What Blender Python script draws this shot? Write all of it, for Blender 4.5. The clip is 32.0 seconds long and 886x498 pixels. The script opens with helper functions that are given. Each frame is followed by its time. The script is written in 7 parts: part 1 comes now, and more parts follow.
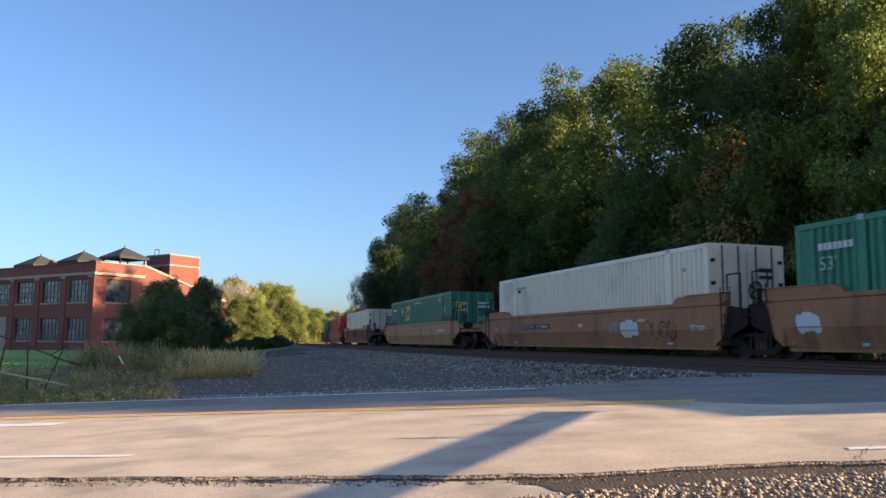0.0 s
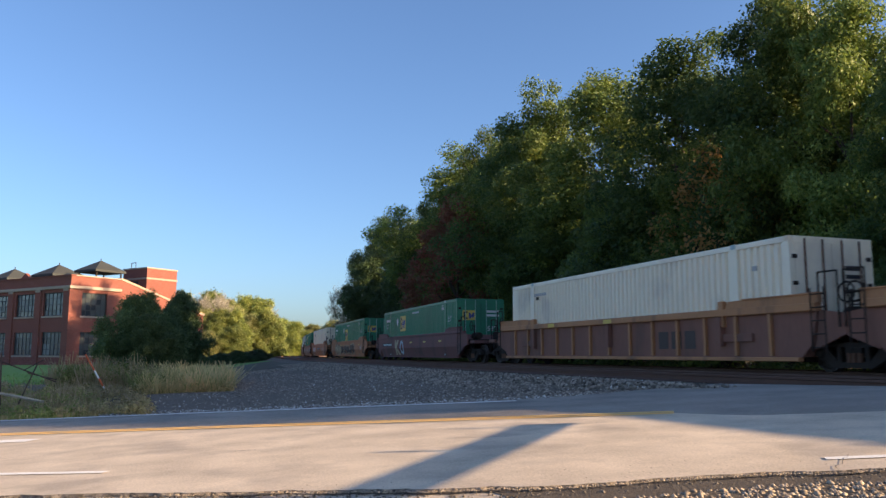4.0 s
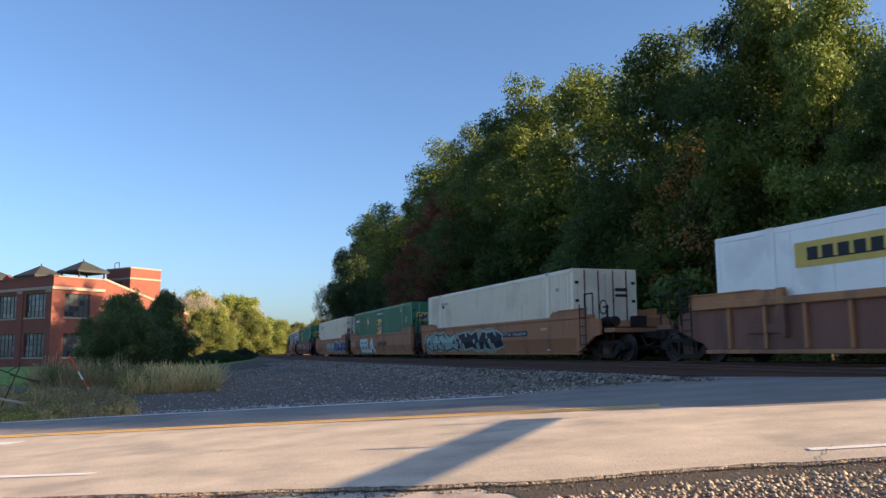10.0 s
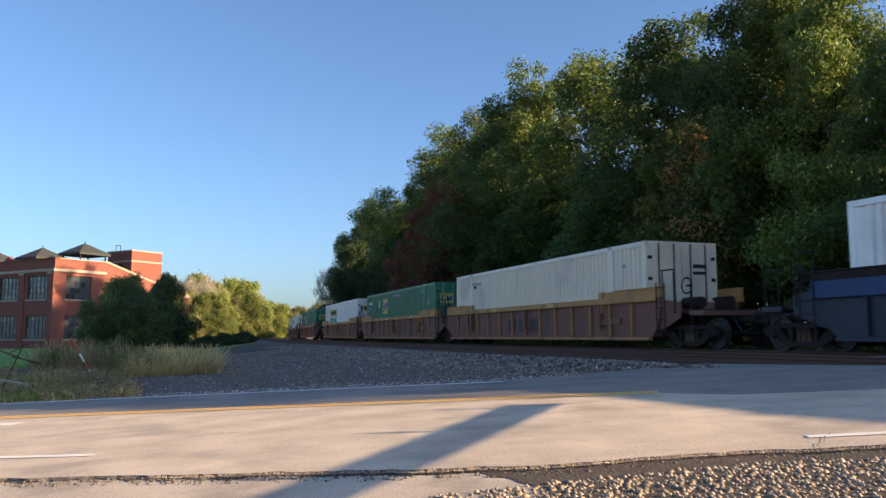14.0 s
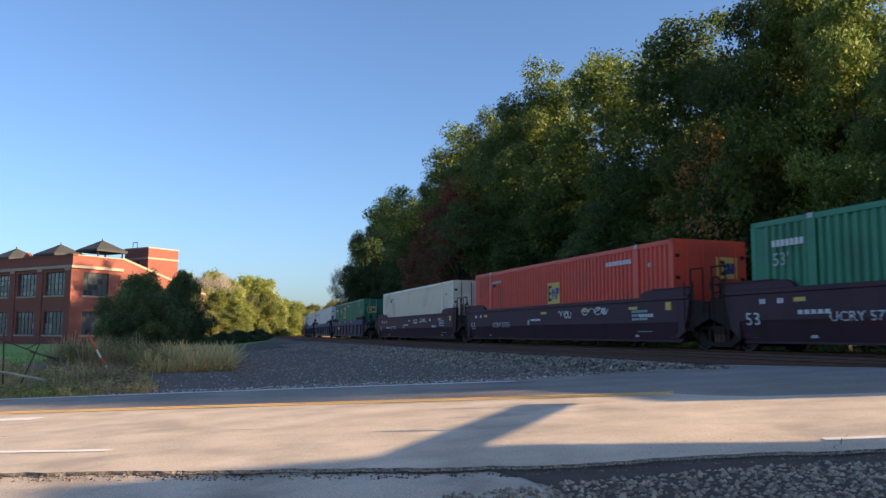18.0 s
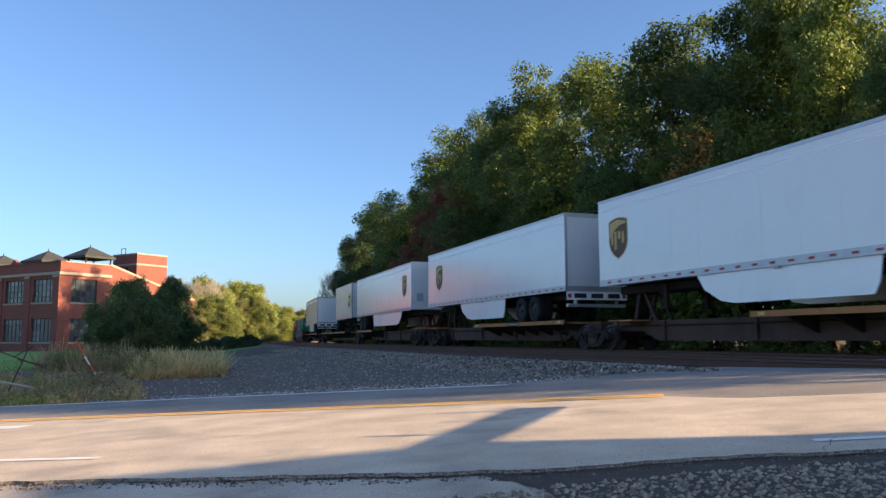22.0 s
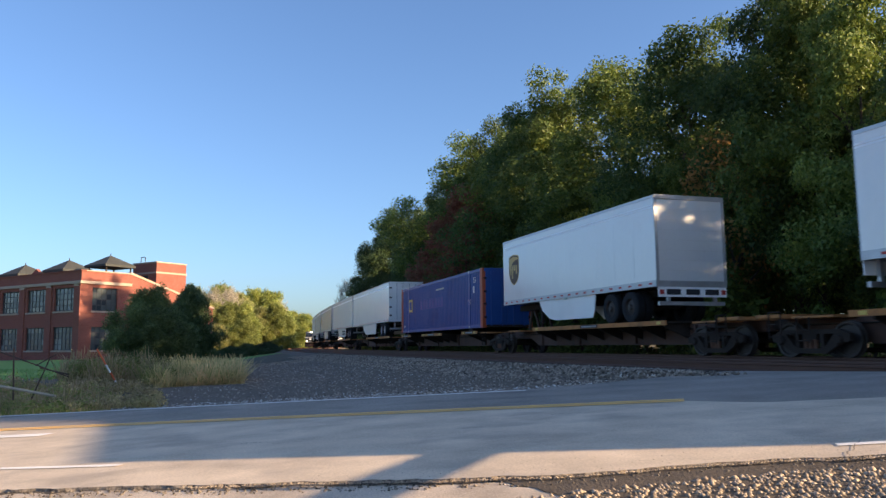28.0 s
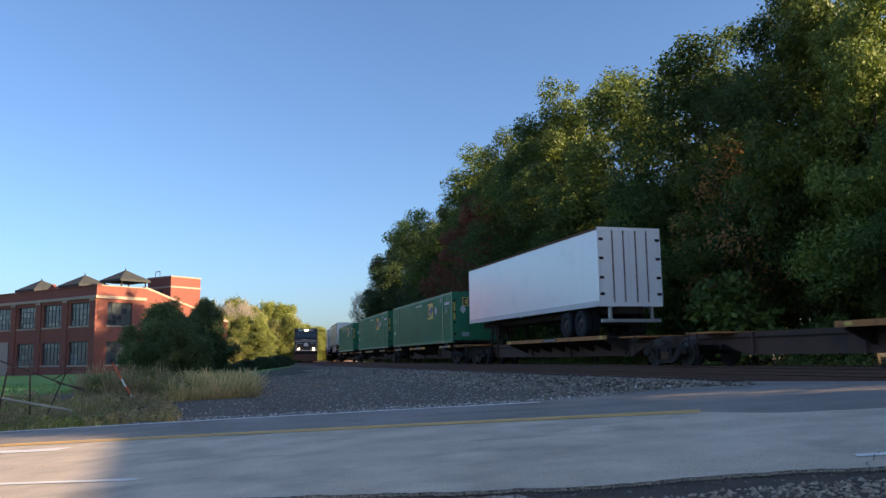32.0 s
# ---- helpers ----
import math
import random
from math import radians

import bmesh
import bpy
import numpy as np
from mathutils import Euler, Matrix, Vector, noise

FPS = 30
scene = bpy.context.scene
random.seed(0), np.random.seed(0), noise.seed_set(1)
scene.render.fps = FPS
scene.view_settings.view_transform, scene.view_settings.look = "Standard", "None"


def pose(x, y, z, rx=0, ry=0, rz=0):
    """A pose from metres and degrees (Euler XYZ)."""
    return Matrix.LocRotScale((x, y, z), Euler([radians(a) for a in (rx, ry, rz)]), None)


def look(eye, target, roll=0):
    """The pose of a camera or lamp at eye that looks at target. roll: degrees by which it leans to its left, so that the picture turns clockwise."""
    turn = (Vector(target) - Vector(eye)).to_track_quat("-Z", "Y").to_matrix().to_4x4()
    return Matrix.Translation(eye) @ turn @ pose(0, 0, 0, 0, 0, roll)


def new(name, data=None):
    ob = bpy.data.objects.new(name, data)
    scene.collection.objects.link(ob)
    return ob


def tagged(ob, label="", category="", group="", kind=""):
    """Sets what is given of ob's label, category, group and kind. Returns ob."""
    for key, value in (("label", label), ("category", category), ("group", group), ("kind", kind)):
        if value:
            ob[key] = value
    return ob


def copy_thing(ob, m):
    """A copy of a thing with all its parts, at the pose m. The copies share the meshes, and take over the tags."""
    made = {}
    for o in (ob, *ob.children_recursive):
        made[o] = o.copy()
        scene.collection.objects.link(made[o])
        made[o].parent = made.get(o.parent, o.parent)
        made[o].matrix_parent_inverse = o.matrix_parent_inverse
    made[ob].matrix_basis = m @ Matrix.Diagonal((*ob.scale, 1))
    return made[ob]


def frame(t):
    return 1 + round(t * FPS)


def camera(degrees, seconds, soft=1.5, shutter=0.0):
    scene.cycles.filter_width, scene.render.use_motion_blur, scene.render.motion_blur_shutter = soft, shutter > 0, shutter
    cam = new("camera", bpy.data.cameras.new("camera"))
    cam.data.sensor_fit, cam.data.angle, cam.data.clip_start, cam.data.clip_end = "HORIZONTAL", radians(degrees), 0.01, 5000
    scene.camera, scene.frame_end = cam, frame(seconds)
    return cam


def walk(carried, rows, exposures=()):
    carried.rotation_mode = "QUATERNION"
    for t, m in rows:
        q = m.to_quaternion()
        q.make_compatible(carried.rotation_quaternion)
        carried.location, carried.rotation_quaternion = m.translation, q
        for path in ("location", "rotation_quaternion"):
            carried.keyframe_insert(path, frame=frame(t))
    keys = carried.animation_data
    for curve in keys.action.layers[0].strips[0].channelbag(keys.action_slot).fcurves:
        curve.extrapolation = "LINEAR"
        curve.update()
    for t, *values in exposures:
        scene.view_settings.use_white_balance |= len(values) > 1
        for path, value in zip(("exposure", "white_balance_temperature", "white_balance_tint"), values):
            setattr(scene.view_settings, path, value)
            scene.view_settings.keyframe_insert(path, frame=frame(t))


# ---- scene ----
# The camera: held by hand, 0.65 m over the road, turning a little.
cam = camera(58, 32.0, soft=1.4, shutter=0.09)
EYE = (0.0, 0.0, 0.375)
CAMERA_TURNS = [
    (0, 96.623, -0.429, 0.155), (0.5, 96.766, -0.442, 0.007), (1, 97.037, -0.618, -0.243), (1.5, 97.341, -0.462, -0.274),
    (2, 97.294, -0.490, -0.252), (2.5, 97.082, -0.328, -0.466), (3, 97.122, -0.176, -0.845), (3.5, 97.428, -0.108, -1.078),
    (5.5, 97.649, -0.086, -1.821), (6, 97.864, 0.141, -1.948), (6.5, 97.862, 0.200, -2.065), (7, 97.726, 0.244, -2.190),
    (7.5, 97.736, 0.402, -2.258), (8, 97.775, 0.540, -2.274), (8.5, 97.731, 0.525, -2.313), (9, 97.650, 0.514, -2.316),
    (9.5, 97.523, 0.497, -2.256), (10, 97.279, 0.593, -2.240), (10.5, 97.055, 0.556, -2.396), (11, 97.132, 0.438, -2.835),
    (11.5, 97.179, 0.518, -3.144), (12, 96.993, 0.584, -3.027), (12.5, 96.734, 0.512, -2.867), (13, 96.586, 0.389, -2.610),
    (13.5, 96.522, 0.285, -2.316), (14, 96.221, 0.138, -2.214), (14.5, 96.113, 0.097, -2.052), (16.5, 95.397, 0.356, -1.510),
    (17, 95.496, 0.350, -1.575), (17.5, 95.904, -0.121, -1.474), (18, 96.140, -0.298, -1.207), (18.5, 96.055, -0.029, -1.247),
    (19, 96.100, 0.224, -1.360), (19.5, 96.311, 0.199, -1.575), (20, 96.384, 0.116, -1.629), (20.5, 96.494, 0.044, -1.749),
    (21, 96.510, 0.183, -1.765), (21.5, 96.452, 0.217, -1.769), (22, 96.444, 0.128, -1.887), (22.5, 96.518, 0.130, -1.928),
    (23, 96.575, 0.291, -2.011), (23.5, 96.785, 0.398, -2.067), (24, 96.898, 0.172, -2.262), (24.5, 96.694, 0.175, -2.195),
    (25, 96.537, 0.242, -2.081), (25.5, 96.480, 0.321, -1.910), (27.5, 96.837, 0.749, -0.967), (28, 96.858, 0.520, -0.607),
    (28.5, 96.873, 0.610, -0.216), (29, 97.098, 0.812, 0.164), (29.5, 97.214, 0.848, 0.107), (30, 97.181, 0.925, 0.060),
    (30.5, 97.281, 0.851, 0.079), (31, 97.466, 0.865, 0.214), (31.5, 97.544, 0.841, 0.295), (32, 97.723, 0.902, 0.367),
]
walk(cam, [(t, pose(*EYE, a, b, c)) for t, a, b, c in CAMERA_TURNS], exposures=[(0.0, 1.57, 6900, 13), (18.0, 1.57, 6900, 13), (20.5, 1.67, 6900, 13), (27.0, 1.67, 6900, 13), (29.0, 1.57, 6900, 13), (32.0, 1.57, 6900, 13)])

# ---- light ----
SUN_AZIMUTH, SUN_ELEVATION = radians(107), radians(16.9)
world = bpy.data.worlds.new("sky")
scene.world = world
world.use_nodes = True
sky = world.node_tree.nodes.new("ShaderNodeTexSky")
sky.sky_type = "NISHITA"
sky.sun_disc = False
sky.sun_elevation, sky.sun_rotation = SUN_ELEVATION, SUN_AZIMUTH
sky.altitude, sky.air_density, sky.dust_density, sky.ozone_density = 200, 0.9, 1.9, 5.0
world.node_tree.nodes["Background"].inputs["Strength"].default_value = 0.088
world.node_tree.links.new(sky.outputs[0], world.node_tree.nodes["Background"].inputs["Color"])
sun = new("sun", bpy.data.lights.new("sun", "SUN"))
sun.data.energy, sun.data.angle, sun.data.color = 4.1, radians(0.5), (1.0, 0.755, 0.48)
SUN_WAY = Vector((math.sin(SUN_AZIMUTH) * math.cos(SUN_ELEVATION), math.cos(SUN_AZIMUTH) * math.cos(SUN_ELEVATION), math.sin(SUN_ELEVATION)))
sun.matrix_world = look(SUN_WAY * 100, (0, 0, 0))


# ---- materials ----
def material(name, color, color2=None, rough=0.8, metal=0.0, scale=4.0, fine=60.0, bump=0.15, amount=0.5, random_tone=0.0, stain=None, stain_scale=1.2, stain_amount=0.0, stretch=(1, 1, 1), spec=0.4, islands=False, soft=0.25):
    """A surface with broad and fine variation: two tones, grain, an optional stain, bump."""
    m = bpy.data.materials.new(name)
    m.use_nodes = True
    n, l = m.node_tree.nodes, m.node_tree.links
    b = n["Principled BSDF"]
    b.inputs["Roughness"].default_value, b.inputs["Metallic"].default_value = rough, metal
    b.inputs["Specular IOR Level"].default_value = spec
    co = n.new("ShaderNodeTexCoord")
    mp = n.new("ShaderNodeMapping")
    mp.inputs["Scale"].default_value = stretch
    l.new(co.outputs["Object"], mp.inputs["Vector"])
    big, small = n.new("ShaderNodeTexNoise"), n.new("ShaderNodeTexNoise")
    for tex, s, d in ((big, scale, 5.0), (small, fine, 3.0)):
        tex.inputs["Scale"].default_value, tex.inputs["Detail"].default_value = s, d
        l.new(mp.outputs[0], tex.inputs["Vector"])
    mix = n.new("ShaderNodeMix")
    mix.data_type = "RGBA"
    ramp = n.new("ShaderNodeMapRange")
    ramp.inputs["From Min"].default_value, ramp.inputs["From Max"].default_value = 0.5 - soft, 0.5 + soft
    add = n.new("ShaderNodeMath")
    add.operation = "MULTIPLY_ADD"
    add.inputs[1].default_value, add.inputs[2].default_value = amount, 0.0
    sum_ = n.new("ShaderNodeMath")
    sum_.operation = "MULTIPLY_ADD"
    sum_.inputs[1].default_value = 1.0 - amount
    l.new(big.outputs[0], add.inputs[0])
    l.new(small.outputs[0], sum_.inputs[0])
    l.new(add.outputs[0], sum_.inputs[2])
    l.new(sum_.outputs[0], ramp.inputs["Value"])
    l.new(ramp.outputs[0], mix.inputs[0])
    c2 = color2 or tuple(c * 0.72 for c in color)
    mix.inputs[6].default_value, mix.inputs[7].default_value = (*color, 1), (*c2, 1)
    out = mix.outputs[2]
    if stain_amount:
        st = n.new("ShaderNodeTexNoise")
        st.inputs["Scale"].default_value, st.inputs["Detail"].default_value = stain_scale, 8.0
        l.new(mp.outputs[0], st.inputs["Vector"])
        sr = n.new("ShaderNodeMapRange")
        sr.inputs["From Min"].default_value, sr.inputs["From Max"].default_value, sr.inputs["To Max"].default_value = 0.52, 0.68, stain_amount
        l.new(st.outputs[0], sr.inputs["Value"])
        sm = n.new("ShaderNodeMix")
        sm.data_type = "RGBA"
        l.new(sr.outputs[0], sm.inputs[0])
        l.new(out, sm.inputs[6])
        sm.inputs[7].default_value = (*(stain or (0.05, 0.04, 0.03)), 1)
        out = sm.outputs[2]
    if random_tone:
        src = n.new("ShaderNodeNewGeometry").outputs["Random Per Island"] if islands else n.new("ShaderNodeObjectInfo").outputs["Random"]
        hsv = n.new("ShaderNodeHueSaturation")
        rr = n.new("ShaderNodeMapRange")
        rr.inputs["To Min"].default_value, rr.inputs["To Max"].default_value = 1 - random_tone, 1 + random_tone
        l.new(src, rr.inputs["Value"])
        l.new(rr.outputs[0], hsv.inputs["Value"])
        l.new(out, hsv.inputs["Color"])
        out = hsv.outputs[0]
    l.new(out, b.inputs["Base Color"])
    if bump:
        bm_ = n.new("ShaderNodeBump")
        bm_.inputs["Strength"].default_value, bm_.inputs["Distance"].default_value = bump, 0.02
        l.new(small.outputs[0], bm_.inputs["Height"])
        l.new(bm_.outputs[0], b.inputs["Normal"])
    return m


def leaf_material(name, color, color2, light=0.35):
    m = bpy.data.materials.new(name)
    m.use_nodes = True
    n, l = m.node_tree.nodes, m.node_tree.links
    b = n["Principled BSDF"]
    geo = n.new("ShaderNodeNewGeometry")
    mix = n.new("ShaderNodeMix")
    mix.data_type = "RGBA"
    mix.inputs[6].default_value, mix.inputs[7].default_value = (*color, 1), (*color2, 1)
    l.new(geo.outputs["Random Per Island"], mix.inputs[0])
    info = n.new("ShaderNodeObjectInfo")
    hsv = n.new("ShaderNodeHueSaturation")
    rr = n.new("ShaderNodeMapRange")
    rr.inputs["To Min"].default_value, rr.inputs["To Max"].default_value = 0.75, 1.25
    l.new(info.outputs["Random"], rr.inputs["Value"])
    co, patches = n.new("ShaderNodeTexCoord"), n.new("ShaderNodeTexNoise")
    patches.inputs["Scale"].default_value, patches.inputs["Detail"].default_value = 0.55, 2.0
    l.new(co.outputs["Object"], patches.inputs["Vector"])
    tone, turn_, both = n.new("ShaderNodeMapRange"), n.new("ShaderNodeMapRange"), n.new("ShaderNodeMath")
    tone.inputs["From Min"].default_value, tone.inputs["From Max"].default_value = 0.3, 0.7
    tone.inputs["To Min"].default_value, tone.inputs["To Max"].default_value = 0.68, 1.32
    turn_.inputs["From Min"].default_value, turn_.inputs["From Max"].default_value = 0.3, 0.7
    turn_.inputs["To Min"].default_value, turn_.inputs["To Max"].default_value = 0.515, 0.485
    both.operation = "MULTIPLY"
    l.new(patches.outputs[0], tone.inputs["Value"])
    l.new(patches.outputs[0], turn_.inputs["Value"])
    l.new(rr.outputs[0], both.inputs[0])
    l.new(tone.outputs[0], both.inputs[1])
    l.new(both.outputs[0], hsv.inputs["Value"])
    l.new(turn_.outputs[0], hsv.inputs["Hue"])
    l.new(mix.outputs[2], hsv.inputs["Color"])
    l.new(hsv.outputs[0], b.inputs["Base Color"])
    b.inputs["Roughness"].default_value = 0.55
    b.inputs["Specular IOR Level"].default_value = 0.3
    tr = n.new("ShaderNodeBsdfTranslucent")
    thin = n.new("ShaderNodeHueSaturation")
    thin.inputs["Value"].default_value, thin.inputs["Hue"].default_value = 1.5, 0.49
    l.new(hsv.outputs[0], thin.inputs["Color"])
    l.new(thin.outputs[0], tr.inputs["Color"])
    ms = n.new("ShaderNodeMixShader")
    ms.inputs[0].default_value = light
    l.new(b.outputs[0], ms.inputs[1])
    l.new(tr.outputs[0], ms.inputs[2])
    l.new(ms.outputs[0], n["Material Output"].inputs["Surface"])
    return m


def glow(name, color, strength):
    m = bpy.data.materials.new(name)
    m.use_nodes = True
    b = m.node_tree.nodes["Principled BSDF"]
    b.inputs["Base Color"].default_value = (*color, 1)
    b.inputs["Emission Color"].default_value = (*color, 1)
    b.inputs["Emission Strength"].default_value = strength
    return m


M = {}
M["asphalt"] = material("asphalt", (0.74, 0.61, 0.46), (0.44, 0.36, 0.27), soft=0.16, rough=0.9, scale=1.6, fine=60, bump=0.15, amount=0.5, stain=(0.30, 0.25, 0.205), stain_scale=1.3, stain_amount=0.55)
M["new asphalt"] = material("new asphalt", (0.38, 0.33, 0.28), (0.17, 0.148, 0.126), soft=0.14, rough=0.9, scale=0.9, fine=60, bump=0.1, amount=0.35, stain=(0.10, 0.095, 0.09), stain_scale=0.8, stain_amount=0.4, stretch=(1, 1, 1))
M["edge soil"] = material("edge soil", (0.12, 0.092, 0.068), (0.05, 0.04, 0.03), rough=1, scale=7, fine=50, bump=0.6)
M["tar"] = material("tar", (0.10, 0.09, 0.085), (0.16, 0.15, 0.14), rough=0.8, scale=4, fine=60)
M["broken asphalt"] = material("broken asphalt", (0.30, 0.25, 0.195), (0.07, 0.057, 0.045), rough=0.95, scale=14, fine=60, bump=1.0, amount=0.6, soft=0.1)
M["old asphalt"] = material("old asphalt", (0.70, 0.58, 0.45), (0.38, 0.31, 0.24), soft=0.14, rough=0.95, scale=1.5, fine=80, bump=0.2, amount=0.35, stain=(0.2, 0.17, 0.14), stain_scale=1.4, stain_amount=0.5)
M["white paint"] = material("white paint", (0.95, 0.92, 0.86), (0.80, 0.75, 0.67), scale=3, fine=60, amount=0.6, stain=(0.56, 0.49, 0.40), stain_scale=2.5, stain_amount=0.7)
M["yellow paint"] = material("yellow paint", (0.98, 0.58, 0.18), (0.88, 0.53, 0.20), scale=3, fine=60, amount=0.6, stain=(0.55, 0.42, 0.26), stain_scale=2.0, stain_amount=0.6)
M["gravel"] = material("gravel", (0.215, 0.165, 0.125), (0.08, 0.062, 0.048), rough=0.95, scale=5, fine=30, bump=1.0, amount=0.3)
M["stones grey"] = material("stones grey", (0.40, 0.32, 0.245), (0.14, 0.112, 0.088), rough=0.9, scale=8, fine=60, bump=0.2, random_tone=0.75, islands=True)
M["stones tan"] = material("stones tan", (0.42, 0.32, 0.22), (0.25, 0.21, 0.17), rough=0.85, scale=8, fine=60, bump=0.2, random_tone=0.5, islands=True)
M["earth"] = material("earth", (0.075, 0.066, 0.045), (0.11, 0.095, 0.065), rough=1, scale=0.35, fine=14, bump=0.6)
M["lawn"] = material("lawn", (0.10, 0.24, 0.04), (0.15, 0.28, 0.06), rough=1, scale=0.5, fine=20, bump=0.6)
M["rail steel"] = material("rail steel", (0.16, 0.075, 0.05), (0.10, 0.05, 0.035), rough=0.75, metal=0.2, scale=3, fine=40)
M["sleeper wood"] = material("sleeper wood", (0.09, 0.065, 0.05), (0.05, 0.04, 0.035), rough=0.95, scale=3, fine=30, stretch=(1, 6, 1), random_tone=0.3)
def brick_material():
    """Red brick in courses with pale joints, with broad weathering."""
    m = material("brick", (0.325, 0.098, 0.068), (0.235, 0.071, 0.051), rough=0.9, scale=0.5, fine=6, bump=0.2)
    n, l = m.node_tree.nodes, m.node_tree.links
    b = n["Principled BSDF"]
    src = b.inputs["Base Color"].links[0].from_socket
    co = n.new("ShaderNodeTexCoord")
    sep, com, add = n.new("ShaderNodeSeparateXYZ"), n.new("ShaderNodeCombineXYZ"), n.new("ShaderNodeMath")
    l.new(co.outputs["Object"], sep.inputs[0])
    l.new(sep.outputs[0], add.inputs[0])
    l.new(sep.outputs[1], add.inputs[1])
    l.new(add.outputs[0], com.inputs[0])
    l.new(sep.outputs[2], com.inputs[1])
    br = n.new("ShaderNodeTexBrick")
    for key, val in (("Scale", 1.0), ("Brick Width", 0.22), ("Row Height", 0.075), ("Mortar Size", 0.008), ("Color1", (1, 1, 1, 1)), ("Color2", (0.72, 0.72, 0.72, 1)), ("Mortar", (1.0, 1.5, 1.7, 1))):
        br.inputs[key].default_value = val
    l.new(com.outputs[0], br.inputs["Vector"])
    mul = n.new("ShaderNodeMix")
    mul.data_type, mul.blend_type = "RGBA", "MULTIPLY"
    mul.inputs[0].default_value = 1.0
    l.new(src, mul.inputs[6])
    l.new(br.outputs["Color"], mul.inputs[7])
    l.new(mul.outputs[2], b.inputs["Base Color"])
    return m


M["brick"] = brick_material()
M["brick trim"] = material("brick trim", (0.47, 0.36, 0.28), (0.36, 0.28, 0.22), rough=0.9, scale=1, fine=10)
M["roof slate"] = material("roof slate", (0.06, 0.065, 0.06), (0.04, 0.042, 0.04), rough=0.8, scale=1, fine=8)
M["window steel"] = material("window steel", (0.05, 0.055, 0.06), rough=0.6)
M["bark"] = material("bark", (0.09, 0.07, 0.055), (0.05, 0.04, 0.03), rough=1, scale=3, fine=20, stretch=(1, 1, 0.3))
M["bare wood"] = material("bare wood", (0.40, 0.36, 0.28), (0.29, 0.26, 0.21), rough=1, scale=3, fine=20)
M["leaf oak"] = leaf_material("leaf oak", (0.068, 0.120, 0.026), (0.19, 0.235, 0.05), 0.28)
# Darker green variety, with some of the wood's shade put into its colour.
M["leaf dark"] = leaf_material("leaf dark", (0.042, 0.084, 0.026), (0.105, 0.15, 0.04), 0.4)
M["leaf bush"] = leaf_material("leaf bush", (0.060, 0.105, 0.040), (0.13, 0.18, 0.065), 0.35)
# Darkest leaves, for the bend: the wood's shade is put into their colour.
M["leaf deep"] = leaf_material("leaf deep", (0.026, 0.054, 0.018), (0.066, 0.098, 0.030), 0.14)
M["leaf dome"] = leaf_material("leaf dome", (0.040, 0.078, 0.033), (0.082, 0.125, 0.048), 0.3)
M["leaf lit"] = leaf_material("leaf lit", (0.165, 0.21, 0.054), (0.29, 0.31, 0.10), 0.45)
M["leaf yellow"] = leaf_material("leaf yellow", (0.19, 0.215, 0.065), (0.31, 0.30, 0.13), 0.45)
M["leaf red"] = leaf_material("leaf red", (0.24, 0.085, 0.048), (0.30, 0.14, 0.08), 0.45)
# Amber leaf colour that stands for sunlight flecking through the wood.
M["leaf amber"] = leaf_material("leaf amber", (0.26, 0.15, 0.04), (0.34, 0.22, 0.07), 0.5)
M["grass green"] = leaf_material("grass green", (0.12, 0.17, 0.04), (0.26, 0.25, 0.08), 0.35)
M["grass tan"] = leaf_material("grass tan", (0.60, 0.45, 0.21), (0.40, 0.35, 0.15), 0.4)
M["weed brown"] = leaf_material("weed brown", (0.30, 0.24, 0.10), (0.46, 0.35, 0.20), 0.35)
M["dark steel"] = material("dark steel", (0.030, 0.024, 0.020), (0.055, 0.037, 0.028), rough=0.85, metal=0.1, spec=0.2, scale=3, fine=30)
M["wheel steel"] = material("wheel steel", (0.09, 0.07, 0.06), (0.05, 0.04, 0.035), rough=0.6, metal=0.5)
M["rust"] = material("rust", (0.20, 0.09, 0.05), (0.10, 0.05, 0.035), rough=0.95, scale=5, fine=40)
M["rubber"] = material("rubber", (0.02, 0.02, 0.022), rough=0.9)
M["alloy"] = material("alloy", (0.55, 0.55, 0.56), rough=0.45, metal=0.7)
M["mark white"] = material("mark white", (0.75, 0.75, 0.73), (0.6, 0.6, 0.58), rough=0.7, scale=2)
M["mark yellow"] = material("mark yellow", (0.82, 0.57, 0.13), rough=0.6)
M["mark blue"] = material("mark blue", (0.05, 0.07, 0.25), rough=0.6)
M["mark dark"] = material("mark dark", (0.03, 0.03, 0.035), rough=0.7)
M["mark red"] = material("mark red", (0.55, 0.05, 0.04), rough=0.6)
M["mark brown"] = material("mark brown", (0.17, 0.095, 0.055), rough=0.6)
M["mark green"] = material("mark green", (0.06, 0.16, 0.10), rough=0.7)
M["mark pale"] = material("mark pale", (0.45, 0.55, 0.52), rough=0.7)
STEEL = dict(scale=0.5, fine=9, amount=0.5, bump=0.05, stain_scale=0.7, stain_amount=0.45)
WORN = dict(scale=0.7, fine=14, amount=0.55, bump=0.08, stain_scale=1.1, stain_amount=0.6, stretch=(1.5, 1.0, 0.35))
M["car brown"] = material("car brown", (0.52, 0.205, 0.085), (0.39, 0.155, 0.07), rough=0.7, stain=(0.16, 0.085, 0.055), **WORN)
M["car tan"] = material("car tan", (0.64, 0.30, 0.115), (0.50, 0.225, 0.09), rough=0.65, stain=(0.22, 0.12, 0.065), **WORN)
M["car rust"] = material("car rust", (0.31, 0.132, 0.088), (0.215, 0.092, 0.064), rough=0.85, stain=(0.14, 0.075, 0.055), **WORN)
M["chord tan"] = material("chord tan", (0.66, 0.31, 0.095), (0.50, 0.235, 0.08), rough=0.75, stain=(0.2, 0.11, 0.06), **WORN)
